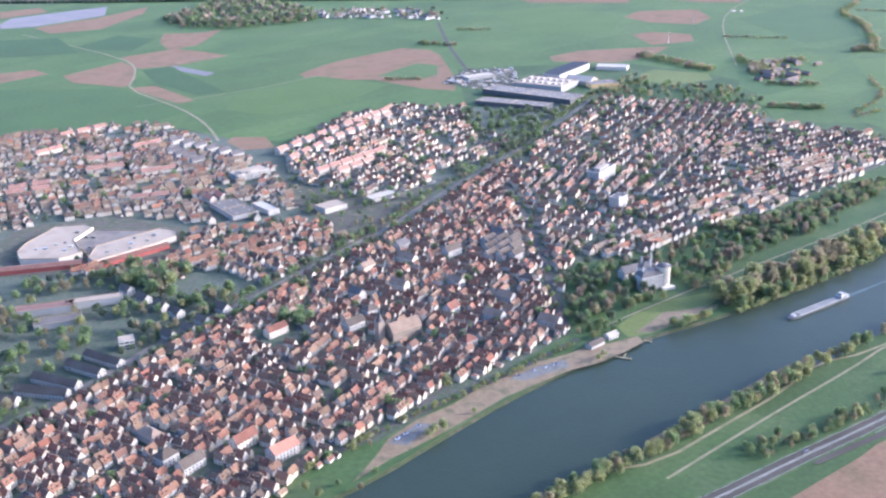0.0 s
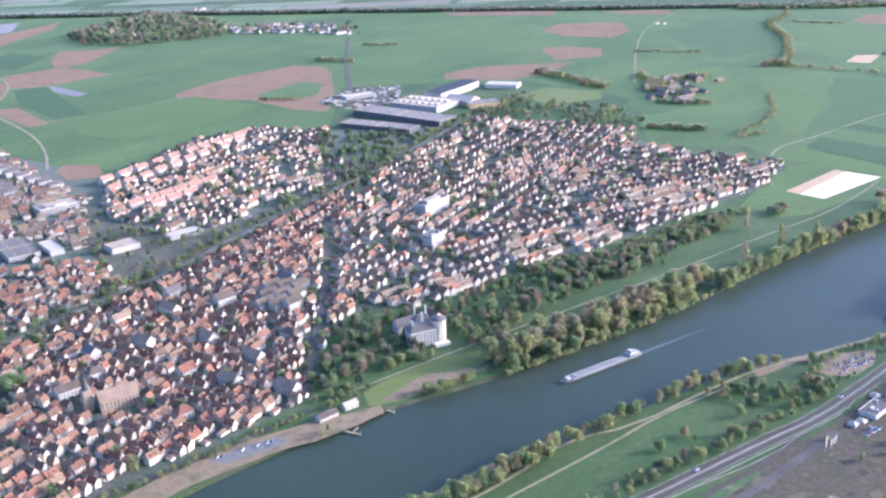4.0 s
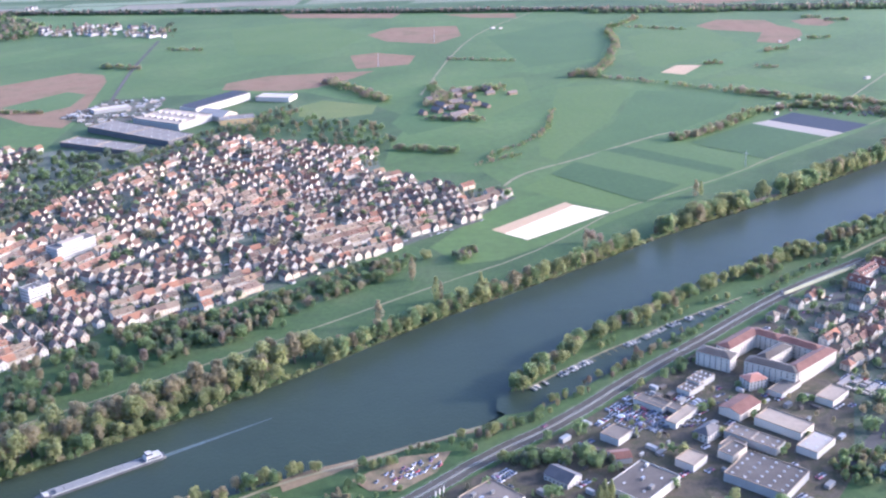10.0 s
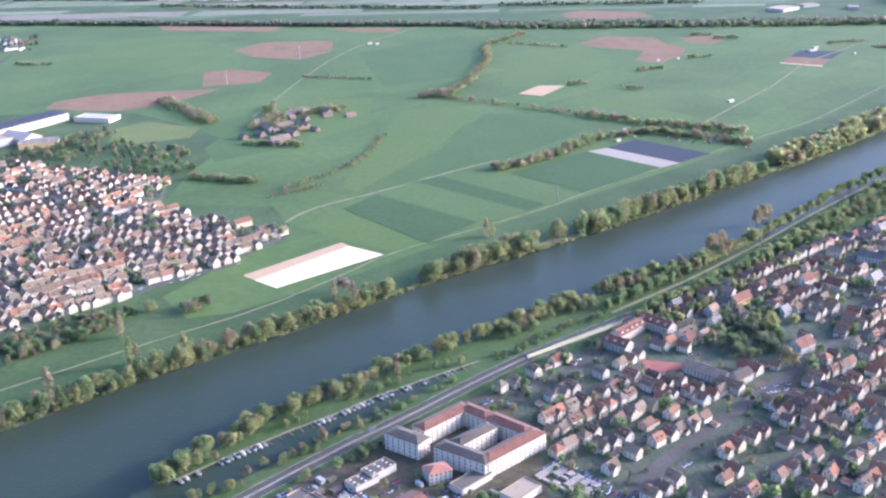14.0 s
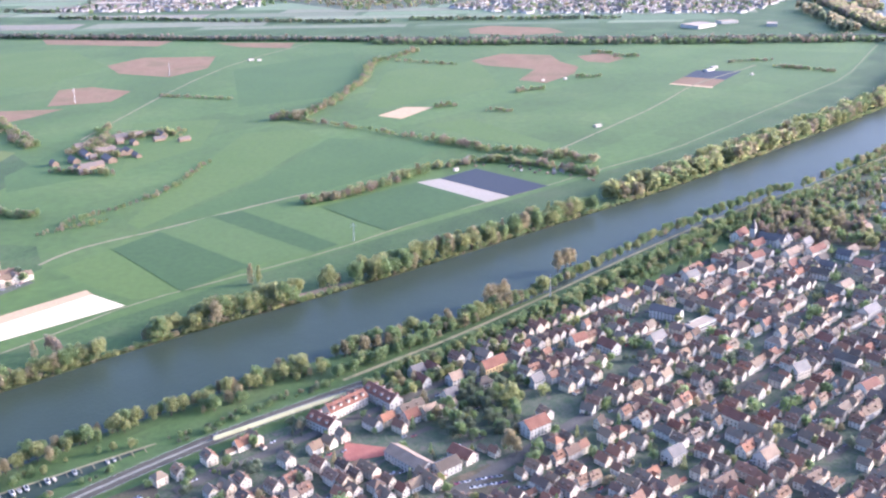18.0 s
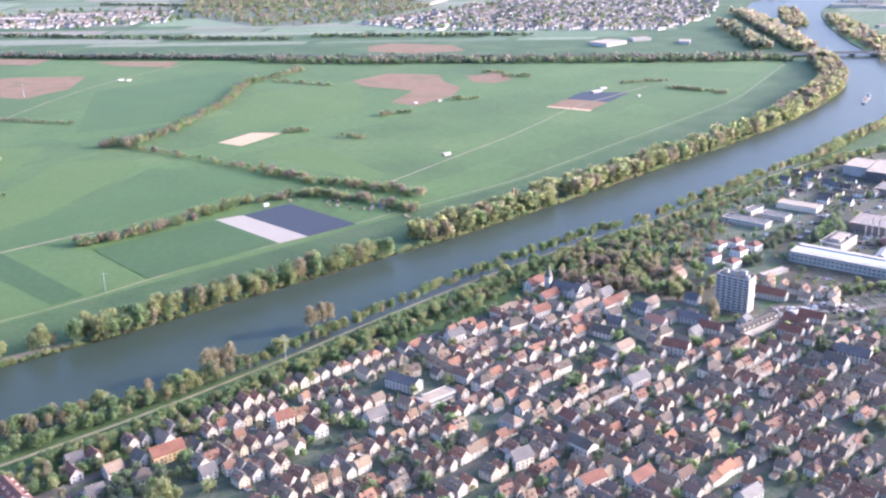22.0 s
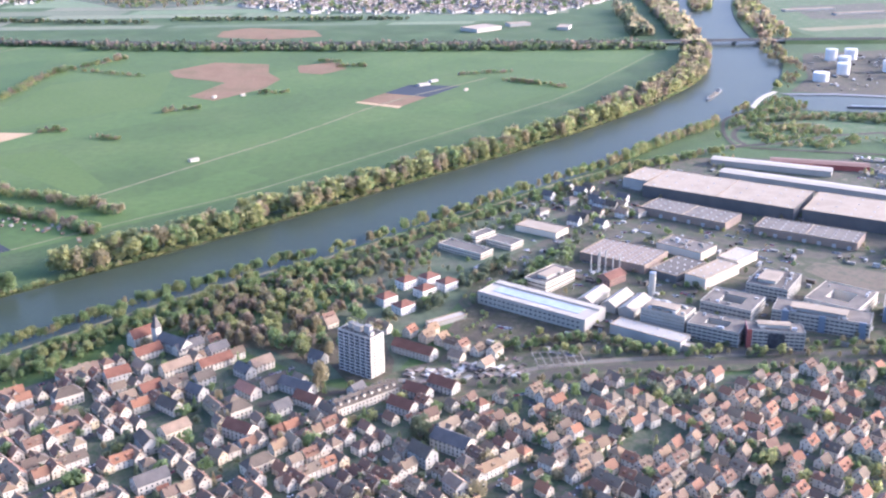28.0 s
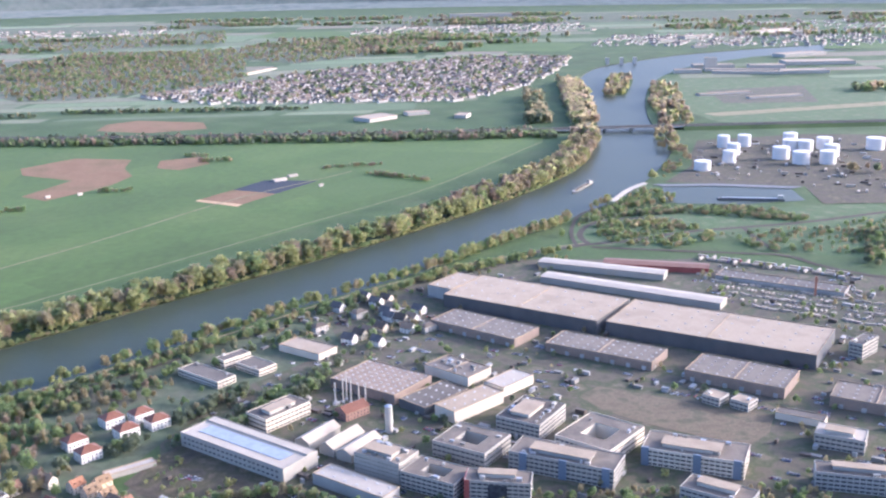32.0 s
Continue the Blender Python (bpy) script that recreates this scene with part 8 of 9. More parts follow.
for k in range(170):
    x, y = r.uniform(-20, 150), r.uniform(2265, 2475)
    if inside(x, y, [(-20, 2330), (40, 2480), (150, 2470), (150, 2300), (60, 2260)]) and not any((x - a) ** 2 + (y - b) ** 2 < (c * 0.9) ** 2 for a, b, c in CLEAR):
        s = r.uniform(2, 7)
        g.box(-s, -s * 0.4, 0, s, s * 0.4, r.uniform(2.0, 4.5), r.randrange(3), (x, y), 25 + 90 * r.randrange(2))
for k in range(200):
    x, y = r.uniform(2620, 3050), r.uniform(2700, 3230)
    if inside(x, y, [(2660, 2990), (2745, 3240), (3000, 3280), (3180, 2820), (2860, 2660), (2780, 2790), (2600, 2860)]) and not any((x - a) ** 2 + (y - b) ** 2 < (c + 6) ** 2 for a, b, c, _ in TANKS):
        s = r.uniform(2, 8)
        g.box(-s, -s * 0.3, 0, s, s * 0.3, r.uniform(1.5, 5), r.randrange(3), (x, y), -25 + 90 * r.randrange(2))
tagged(new("stacked_goods", g.mesh("stacked_goods", [M["roof_white"], M["greywall"], M["roof_felt"]])), "pale stacked goods, pipes and trailers in works yards", "goods", kind="stuff")
TRUCK = Geo().box(-6.5, -1.25, 0.9, 4.2, 1.25, 3.9).mesh("trailer", M["roof_white"])
CAB = Geo().box(4.5, -1.2, 0.4, 6.7, 1.2, 3.4, taper=0.15).mesh("cab", M["car_object"])
for k in range(26):
    x, y = 2470 + 7.5 * k * 0.8, 2366 - 7.5 * k * 0.55 + (k % 2) * 14
    t = thing("truck", x, y, -36 + 90 * (k % 3 == 0), 0.1, "white box truck parked in a yard", "truck", "trucks in the yard")
    part("trailer", TRUCK, None, t)
    part("cab", CAB, None, t)
for x, y, a in ((1791, 1823, -40), (1814, 1813, 50), (1828, 1801, 48), (1841, 1794, 50), (1849, 1783, -40), (1857, 1778, 48), (1870, 1769, 50), (1884, 1765, 50), (1740, 1845, 40), (1781, 1832, -42), (1767, 1812, 50), (1833, 1815, 45)):
    put_house("detached", int(x) % 8, x, y, a)
for k, (q, hd) in enumerate((p[:2], p[2]) for p in along(side(HW, 4.3), 95)):
    if 200 < q[0] < 1130 and k % 2:
        car(q[0], q[1], hd + 180, 0.78)

JETTY = [(734, 1193), (769, 1225), (815, 1263), (845, 1284), (879, 1313), (932, 1349), (974, 1376)]
flat("marina_water", [(706, 1180), (716, 1188)] + JETTY + [(943, 1345), (900, 1302), (860, 1266), (830, 1238), (800, 1208), (775, 1183), (755, 1165), (735, 1153), (712, 1148), (704, 1156)], 0.28, M["water"], "dark water of the marina channel", "marina")
ribbon("jetty", JETTY, 2.4, 0.5, M["path"], "pale wooden jetty of the marina", "jetty")
FINGER = Geo().box(0, -0.35, 0, 9, 0.35, 0.25).mesh("finger_pier", M["path"])
BOAT = Geo().add([(-3.5, -1.2, 0), (2.0, -1.2, 0), (3.8, 0, 0.1), (2.0, 1.2, 0), (-3.5, 1.2, 0), (-3.6, -1.4, 1.1), (2.2, -1.4, 1.2), (4.4, 0, 1.4), (2.2, 1.4, 1.2), (-3.6, 1.4, 1.1)],
                 [(0, 1, 6, 5), (1, 2, 7, 6), (2, 3, 8, 7), (3, 4, 9, 8), (4, 0, 5, 9), (5, 6, 7, 8, 9)]).mesh("hull", M["white"])
BOATCABS = [Geo().box(-1.6, -0.9, 1.1, 1.4, 0.9, 2.2, taper=0.25).mesh("cabin", M[key]) for key in ("glass", "cream_light", "darkwall")]
COVER = Geo().box(-3.2, -1.2, 1.1, 1.8, 1.2, 1.5, taper=0.2).mesh("cover", M["conc_dark"])
for k, (x, y, hd) in enumerate(along(JETTY, 5.0)):
    a = radians(hd - 90)
    if k % 2 == 0 and k > 14:
        f = tagged(new("finger_pier", FINGER), "narrow pale finger pier of the marina", "pier", "finger piers of the marina")
        f.matrix_basis = pose(x, y, 0.5, 0, 0, hd - 96)
    if r.random() < (0.30 if k < 6 else 0.85 if k < 16 else 0.08 if k < 24 else 0.75 if k < 45 else 0.2):
        size = r.uniform(0.75, 1.25)
        b = thing("motorboat", x + 5.2 * math.cos(a), y + 5.2 * math.sin(a), hd - 96 + r.uniform(-7, 7), 0.25, "small white motorboat moored at a jetty", "boat", "boats in the marina")
        b.scale = (size, size, size)
        part("hull", BOAT, None, b)
        part("cabin" if k % 3 else "cover", BOATCABS[k % 5 % 3] if k % 3 else COVER, None, b)

# ---- trees ----
def crown_arrays(kind, seed, n=440, leaf=1.0):
    """A crown of n loose leaf clumps, as triangles, over lobes or a slim outline; unit height 1, base at 0."""
    r = np.random.RandomState(seed)
    up = np.array([0, 0, 1.0])
    if kind in ("poplar", "conifer"):
        prof = (lambda u: 0.145 * np.clip(np.sin(np.pi * (0.10 + 0.88 * u) ** 0.85), 0, 1) ** 0.9) if kind == "poplar" else (lambda u: 0.22 * (1 - u) + 0.015)
        u, th = r.rand(n) ** (1.3 if kind == "conifer" else 0.85), r.rand(n) * 2 * np.pi
        rad = prof(u) * (1 + 0.25 * np.sin(3 * th + seed) * np.cos(7 * u + seed)) * (0.55 + 0.45 * np.sqrt(r.rand(n)))
        c = np.stack([rad * np.cos(th), rad * np.sin(th), 0.07 + 0.93 * u], 1)
        out = np.stack([np.cos(th), np.sin(th), 0.4 + 0 * th], 1)
        tall, area = 1.5, 0.9
    else:
        wide, low, lobes, size, tall, area = {"broad": (0.25, 0.34, 10, 0.17, 1.0, 2.4), "feather": (0.17, 0.32, 11, 0.14, 2.3, 1.7), "bush": (0.42, 0.26, 7, 0.27, 1.0, 3.4)}[kind]
        top = 0.99 - size
        lu = np.linspace(0, 1, lobes)
        lth = 2.4 * np.arange(lobes) + seed + r.rand(lobes)
        env = wide * np.sqrt(np.clip(np.sin(np.pi * (0.18 + 0.74 * lu)), 0.05, 1)) * (0.6 + 0.6 * r.rand(lobes))
        lc = np.stack([env * np.cos(lth), env * np.sin(lth), low + (top - low) * lu], 1)
        lr = size * (0.75 + 0.55 * r.rand(lobes))
        k = r.randint(lobes, size=n)
        out = r.randn(n, 3)
        out /= np.linalg.norm(out, axis=1)[:, None]
        out[:, 2] = np.where(out[:, 2] < -0.5, -out[:, 2], out[:, 2])
        c = lc[k] + out * (lr[k] * (0.72 + 0.4 * r.rand(n)))[:, None] * np.array([1, 1, 1.15])
    nrm = out + r.randn(n, 3) * 0.45
    nrm /= np.linalg.norm(nrm, axis=1)[:, None]
    a = np.cross(nrm, r.randn(n, 3) + (up * 3 if tall > 1.2 else 0))
    a /= np.linalg.norm(a, axis=1)[:, None] + 1e-9
    b = np.cross(nrm, a)
    s = leaf * math.sqrt(area / (1.65 * n * tall)) * (0.65 + 0.8 * r.rand(n))[:, None]
    tris = np.stack([c - a * s - b * s * 0.7 * tall, c + a * s * 0.95 - b * s * 0.6 * tall, c + b * s * tall + nrm * s * 0.3], 1)
    return tris.reshape(-1, 3)


def trunk_arrays(kind):
    """A tapered trunk with three limbs, as triangles."""
    out = []

    def limb(p, q, r0, r1):
        d = np.array(q, float) - p
        d /= np.linalg.norm(d)
        a = np.cross(d, (0.3, 0.9, 0.1))
        a /= np.linalg.norm(a)
        b = np.cross(d, a)
        ring = [(math.cos(k * math.pi / 2), math.sin(k * math.pi / 2)) for k in range(4)]
        lo = [np.array(p) + r0 * (c * a + s * b) for c, s in ring]
        hi = [np.array(q) + r1 * (c * a + s * b) for c, s in ring]
        for k in range(4):
            m = (k + 1) % 4
            out.extend([lo[k], lo[m], hi[m], lo[k], hi[m], hi[k]])
    limb((0, 0, -0.02), (0.01, 0, 0.34), 0.028, 0.018)
    limb((0.01, 0, 0.30), (0.14, 0.06, 0.62), 0.016, 0.005)
    limb((0.01, 0, 0.28), (-0.12, 0.08, 0.58), 0.015, 0.005)
    limb((0.01, 0, 0.32), (0.0, -0.09, 0.72), 0.016, 0.005)
    return np.array(out)


CROWN_KINDS = ("broad", "feather", "poplar", "conifer", "bush")
CROWNS = {k: [crown_arrays(k, 10 * i + len(k), 820, 1.1) for i in range(5)] for k in CROWN_KINDS}
FARCROWNS = {k: [crown_arrays(k, 10 * i + len(k), 130, 0.98) for i in range(4)] for k in CROWN_KINDS}
DISTANT = {k: [crown_arrays(k, 10 * i + len(k), 20, 1.3) for i in range(4)] for k in CROWN_KINDS}
TRUNK = trunk_arrays("broad")
tris_of = lambda v: np.arange(len(v)).reshape(-1, 3)
CROWN_MESH = {}
TRUNK_MESH = big_mesh("trunk", TRUNK, tris_of(TRUNK), [M["trunk"]])
LABEL = {"spring": "riverside tree with fresh yellow-green leaves", "green": "leafy green tree on the bank", "tan": "tall tree in brown-olive bud", "dark": "dark evergreen garden tree", "bare": "almost bare brown spring tree"}


def tree(x, y, h, kind, hue, seed):
    i = seed % 5
    if kind == "broad" and hue in ("tan", "bare"):
        kind = "feather"
    key = (kind, hue, i)
    if key not in CROWN_MESH:
        CROWN_MESH[key] = big_mesh("crown", CROWNS[kind][i], tris_of(CROWNS[kind][i]), [M["leaf_" + hue]])
    t = thing("tree" if kind != "bush" else "bush", x, y, (seed * 47) % 360, 0, LABEL[hue] if kind != "poplar" else "tall slim poplar tree", "tree" if kind != "bush" else "bush", "trees of the river banks")
    h *= 1.25
    t.scale = (h * (0.9 + 0.05 * (seed % 5)), h * (0.9 + 0.05 * ((seed // 5) % 5)), h)
    part("crown", CROWN_MESH[key], None, t)
    if kind != "bush":
        part("trunk", TRUNK_MESH, None, t)


def grove(name, label, rows, fine=False):
    """Many trees as one mesh a hue; rows of x, y, height, kind, hue."""
    r = np.random.RandomState(len(rows) + 5)
    for hue in sorted({q[4] for q in rows}):
        vs, ts = [], []
        for x, y, h, kind, hh in rows:
            if hh != hue:
                continue
            if kind == "broad" and hue in ("tan", "bare"):
                kind = "feather"
            src = (CROWNS if fine else FARCROWNS if y < 3300 else DISTANT)[kind][r.randint(4)]
            a = r.rand() * 6.283
            co, si = math.cos(a), math.sin(a)
            h *= 1.25
            s = np.array([h * r.uniform(0.9, 1.15), h * r.uniform(0.9, 1.15), h])
            for lst, v in ((vs, src), (ts, TRUNK)):
                if lst is ts and (kind == "bush" or not fine):
                    continue
                v = v * s
                lst.append(np.stack([x + v[:, 0] * co - v[:, 1] * si, y + v[:, 0] * si + v[:, 1] * co, v[:, 2]], 1))
        v = np.concatenate(vs)
        nl = len(v) // 3
        mats = [M["leaf_" + hue]]
        idx = np.zeros(nl, int)
        if ts:
            v = np.concatenate([v] + ts)
            mats.append(M["trunk"])
            idx = np.r_[idx, np.ones(len(v) // 3 - nl, int)]
        tagged(new(name, big_mesh(name, v, tris_of(v), mats, idx)), label + ", " + LABEL[hue].split(" with ")[0], "trees", kind="stuff")


tr = random.Random(51)


def pickhue(mix):
    u = tr.random() * sum(mix.values())
    for k, w in mix.items():
        u -= w
        if u <= 0:
            return k
    return k


def belt(line, step, depth, hmin, hmax, mix, off=0.0, gap=0.0, kinds=("broad",)):
    """Trees scattered along a line, depth metres to its left from off."""
    out = []
    for x, y, hd in along(line, step):
        if tr.random() < gap:
            continue
        a = radians(hd + 90)
        d = off + depth * tr.random()
        out.append((x + d * math.cos(a) + tr.uniform(-2, 2), y + d * math.sin(a) + tr.uniform(-2, 2), tr.uniform(hmin, hmax), tr.choice(kinds), pickhue(mix)))
    return out


def wood(poly, n, hmin, hmax, mix, kinds=("broad",)):
    xs, ys = [p[0] for p in poly], [p[1] for p in poly]
    out = []
    for _ in range(n * 20):
        if len(out) >= n:
            break
        x, y = tr.uniform(min(xs), max(xs)), tr.uniform(min(ys), max(ys))
        if inside(x, y, poly):
            out.append((x, y, tr.uniform(hmin, hmax), tr.choice(kinds), pickhue(mix)))
    return out


def cut(line, x0, x1):
    return [p for p in line if x0 <= p[0] <= x1]


SPR, GRN, TAN = {"spring": 5, "green": 3, "tan": 2}, {"green": 5, "spring": 3, "dark": 1}, {"tan": 6, "spring": 2, "bare": 2}
near_trees, mid_trees, far_trees = [], [], []
# northern bank
mid_trees += belt(cut(NORTH, 285, 540), 4.0, 26, 8, 14, {"spring": 8, "green": 3, "tan": 1}, 3)
mid_trees += belt(cut(NORTH, 300, 560), 5.5, 26, 14, 23, {"tan": 4, "spring": 7}, 16)
mid_trees += belt(cut(NORTH, 540, 900), 3.4, 13, 7.5, 16.5, {"spring": 6, "green": 3, "tan": 2}, 0, 0.15)
mid_trees += belt(cut(NORTH, 900, 1460), 3.5, 18, 9.0, 21.0, {"spring": 7, "green": 3, "tan": 2}, 0, 0.13)
far_trees += belt(cut(NORTH, 1440, 2260), 2.5, 36, 10.0, 22.0, {"tan": 5, "spring": 8, "bare": 1, "green": 2}, 2)
far_trees += belt(cut(NORTH, 2200, 2560), 2.2, 52, 11.2, 22.8, {"tan": 6, "bare": 3, "spring": 4}, 2)
far_trees += belt(cut(NORTH, 2590, 2720), 3.5, 60, 10, 18, TAN, 4)
far_trees += belt(cut(NORTH, -120, -55), 5.0, 14, 5, 9, SPR, 3, 0.1) + [(x, y, h, "broad", "spring") for x, y, h in ((-22, 826, 8), (-14, 832, 9), (-27, 820, 7), (14, 861, 5), (140, 960, 6), (146, 968, 6))]
far_trees += [(x, y, h, "poplar", "spring" if k % 2 else "tan") for k, (x, y, h) in enumerate(((634, 1458, 21), (659, 1392, 22), (664, 1396, 17), (706, 1402, 22), (601, 1340, 21), (712, 1408, 14), (1011, 1717, 19), (1019, 1722, 16), (836, 1535, 17), (1290, 1850, 16), (1298, 1856, 18), (1365, 1925, 17)))]
far_trees += [(1020 + 8 * k, 1640 + 6 * k, 11, "broad", "spring") for k in range(3)] + [(842, 1560, 13, "broad", "bare"), (848, 1556, 12, "broad", "bare"), (855, 1545, 12, "broad", "bare")]
mid_trees = [q for q in mid_trees if not near_line(q[0], q[1], [(1068, 1672), (1118, 1706)], 9)]
far_trees += belt(cut(NORTH, 300, 2480), 3.2, 4, 2.0, 5.0, {"spring": 5, "green": 4, "tan": 1}, -1, 0.2, ("bush",))
# park and woods beside the northern town
mid_trees += wood([(120, 1060), (150, 1190), (225, 1225), (300, 1280), (335, 1335), (420, 1350), (520, 1345), (430, 1290), (330, 1200), (262, 1180), (200, 1075)], 200, 6, 13, {"dark": 3, "green": 4, "tan": 4, "bare": 3})
mid_trees += wood([(330, 1345), (432, 1385), (600, 1512), (660, 1535), (590, 1440), (470, 1335), (400, 1275)], 360, 3.5, 9, {"dark": 3, "green": 6, "tan": 3, "spring": 2, "bare": 1}, ("broad", "broad", "bush"))
far_trees += wood([(675, 1520), (700, 1545), (715, 1530), (690, 1505)], 22, 4, 9, {"bare": 4, "dark": 2, "spring": 1})
mid_trees += wood([(115, 1012), (180, 1075), (205, 1110), (262, 1180), (330, 1200), (300, 1140), (255, 1120), (200, 1090), (170, 1056)], 60, 5, 11, {"green": 4, "spring": 3, "tan": 2, "dark": 2})
mid_trees += belt(cut(NORTH, 215, 300), 4.0, 8, 6, 10, SPR, 2, 0.05)
far_trees += wood([(-226, 1480), (-294, 1690), (-250, 1600), (-130, 1520), (-35, 1566), (-34, 1482), (-147, 1282), (-191, 1420)], 70, 5, 10, {"green": 4, "dark": 2, "tan": 3})
far_trees += wood([(-470, 3520), (-271, 3545), (-30, 3460), (0, 3250), (-200, 3310), (-390, 3360)], 60, 6, 12, {"tan": 3, "dark": 3, "bare": 2})
mid_trees += belt([(-150, 762), (-94, 814), (-57, 851), (27, 922), (79, 967), (118, 1004)], 6.5, 3, 3.5, 6.0, {"spring": 5, "green": 2}, -8, 0.12)
mid_trees += [(x, y, tr.uniform(4.5, 8), "broad", pickhue({"spring": 4, "green": 3, "tan": 1})) for x, y in ((-125, 743), (-113, 732), (-99, 748), (-80, 740), (-77, 808), (-91, 800), (-126, 770), (-112, 787), (-70, 765))]
mid_trees += wood([(118, 1025), (122, 1180), (150, 1222), (185, 1222), (160, 1110), (140, 1035)], 46, 6, 11, {"green": 4, "dark": 4, "tan": 2})
mid_trees += wood([(125, 1012), (150, 1050), (190, 1062), (180, 1030), (150, 1008)], 16, 4, 8, {"green": 3, "spring": 3})
# southern bank
near_trees += belt(cut(SOUTH, 20, 340), 3.2, -13, 8, 13, {"spring": 6, "green": 4, "tan": 2}, -1, 0.08)
near_trees += belt(cut(SOUTH, 340, 560), 4.2, -10, 6, 12, {"spring": 6, "green": 4, "tan": 2}, -1, 0.3)
near_trees += belt(cut(SOUTH, 560, 704), 6.0, -14, 4, 8, {"spring": 4, "green": 4, "tan": 1}, -12, 0.2)
near_trees += belt(side(HW, 14)[6:22], 4.6, 12, 4, 8, {"green": 3, "spring": 2, "dark": 1, "tan": 4, "bare": 2}, 0, 0.3)
near_trees += wood([(520, 985), (600, 1060), (690, 1130), (720, 1150), (735, 1150), (640, 1050), (560, 985)], 34, 4, 9, GRN)
near_trees += belt([q for q in cut(SOUTH, 708, 1100) if q[1] > 1180], 3.8, -13, 7, 14, {"spring": 5, "green": 3, "tan": 2}, -4, 0.12)
near_trees += belt(side(HW, 13)[20:34], 3.4, 12, 2.5, 5, {"green": 4, "dark": 2, "tan": 2}, 0, 0.25, ("broad", "bush"))
near_trees += belt(JETTY, 6.0, 9, 3, 7, {"spring": 5, "green": 4, "tan": 1}, 5, 0.55)
DYKE = smooth([(1116, 1476), (1152, 1506), (1221, 1562), (1325, 1661), (1410, 1748), (1532, 1865), (1673, 1985), (1745, 2028), (1835, 2112), (1888, 2150), (2005, 2265), (2117, 2351), (2226, 2415), (2300, 2455)], 1)
ribbon("thicket_floor", side(cut(DYKE, 1116, 1760), -34), 50, 0.24, M["grass"], "shaded thicket floor between the dyke and the town", "ground")
near_trees += belt(cut(SOUTH, 1100, 1700), 4.2, -13, 8, 15, {"green": 4, "spring": 4, "tan": 3}, -3)
near_trees += belt(cut(DYKE, 1116, 1760), 4.4, -8, 7, 11, {"green": 6, "spring": 3}, -22)
near_trees += belt(cut(DYKE, 1116, 1760), 4.6, 10, 7, 11.5, {"green": 5, "spring": 3, "tan": 1}, 6)
far_trees += belt(cut(SOUTH, 1700, 2560), 2.6, -14, 6, 13, {"green": 4, "spring": 5, "tan": 3}, -3)
far_trees += belt(cut(DYKE, 1700, 2310), 2.6, -22, 5, 10, {"green": 5, "tan": 3, "spring": 4}, -8)
mid_trees += belt(cut(DYKE, 1116, 1740), 2.6, -34, 6, 10, {"green": 7, "dark": 1, "spring": 4, "tan": 1}, -24)
near_trees += [(1258, 1630, 20, "broad", "tan"), (1276, 1646, 19, "broad", "tan"), (1345, 1728, 19, "broad", "tan"), (1490, 1830, 16, "broad", "tan"), (1500, 1838, 15, "broad", "tan"), (1264, 1636, 19, "broad", "tan"), (1270, 1640, 17, "broad", "tan"), (1355, 1735, 20, "broad", "tan"), (1362, 1742, 18, "broad", "tan"), (1738, 1712, 20, "broad", "tan"), (1808, 1625, 16, "conifer", "dark"), (1814, 1630, 15, "broad", "dark")]
# cemetery, school and factory greens
far_trees += wood([(1600, 1830), (1696, 1925), (1790, 1960), (1830, 1900), (1800, 1830), (1749, 1790), (1687, 1775), (1640, 1810)], 90, 6, 13, {"tan": 6, "bare": 3, "dark": 1, "green": 3, "spring": 2})
far_trees += wood([(1690, 1960), (1850, 2100), (1990, 2220), (2000, 2110), (1930, 2080), (1850, 2000), (1790, 1955)], 110, 4, 9, {"green": 4, "dark": 3, "tan": 3})
far_trees += wood([(1860, 1860), (1885, 1900), (1940, 1960), (2010, 2050), (2000, 2000), (1930, 1900), (1880, 1870)], 70, 6, 12, {"dark": 4, "green": 2})
far_trees += belt([(1818, 1851), (1844, 1891), (1867, 1921), (1898, 1960), (1928, 1990)], 2.2, 16, 5, 10, {"dark": 5, "green": 2, "tan": 1}, -8)
for k in range(5):
    far_trees += belt([(1852 + 13 * k, 1822 - 9 * k), (1876 + 17 * k, 1872 - 13 * k)], 6.5, 2, 2, 4, {"green": 3, "spring": 2}, 0, 0.15)
far_trees += belt([(1885, 1774), (1930, 1786), (1978, 1790), (2008, 1765), (2045, 1756)], 2.8, 8, 4, 8, {"green": 4, "spring": 2, "tan": 2}, -4)
far_trees += wood([(1740, 1790), (1800, 1870), (1840, 1960), (1870, 1930), (1830, 1850), (1800, 1790)], 34, 5, 9, {"dark": 1, "green": 3, "tan": 4, "spring": 2})
far_trees += belt([(1830, 1708), (1945, 1722), (2031, 1727), (2167, 1726), (2340, 1703)], 5, 7, 3, 7, {"green": 4, "tan": 2, "dark": 2}, -10, 0.2)
far_trees += belt([(2150, 1757), (2330, 1745), (2470, 1712)], 5, 9, 4, 7, {"tan": 4, "green": 3}, 2)
far_trees += belt([(1900, 1770), (1960, 1755), (2060, 1745), (2330, 1722), (2480, 1690)], 6, 10, 5, 9, {"green": 3, "spring": 2, "tan": 3}, 2, 0.3)
far_trees += wood([(2363, 2500), (2380, 2575), (2470, 2600), (2530, 2520), (2543, 2472), (2457, 2430), (2371, 2452)], 300, 3, 7, {"green": 4, "tan": 3, "spring": 3}, ("broad", "bush"))
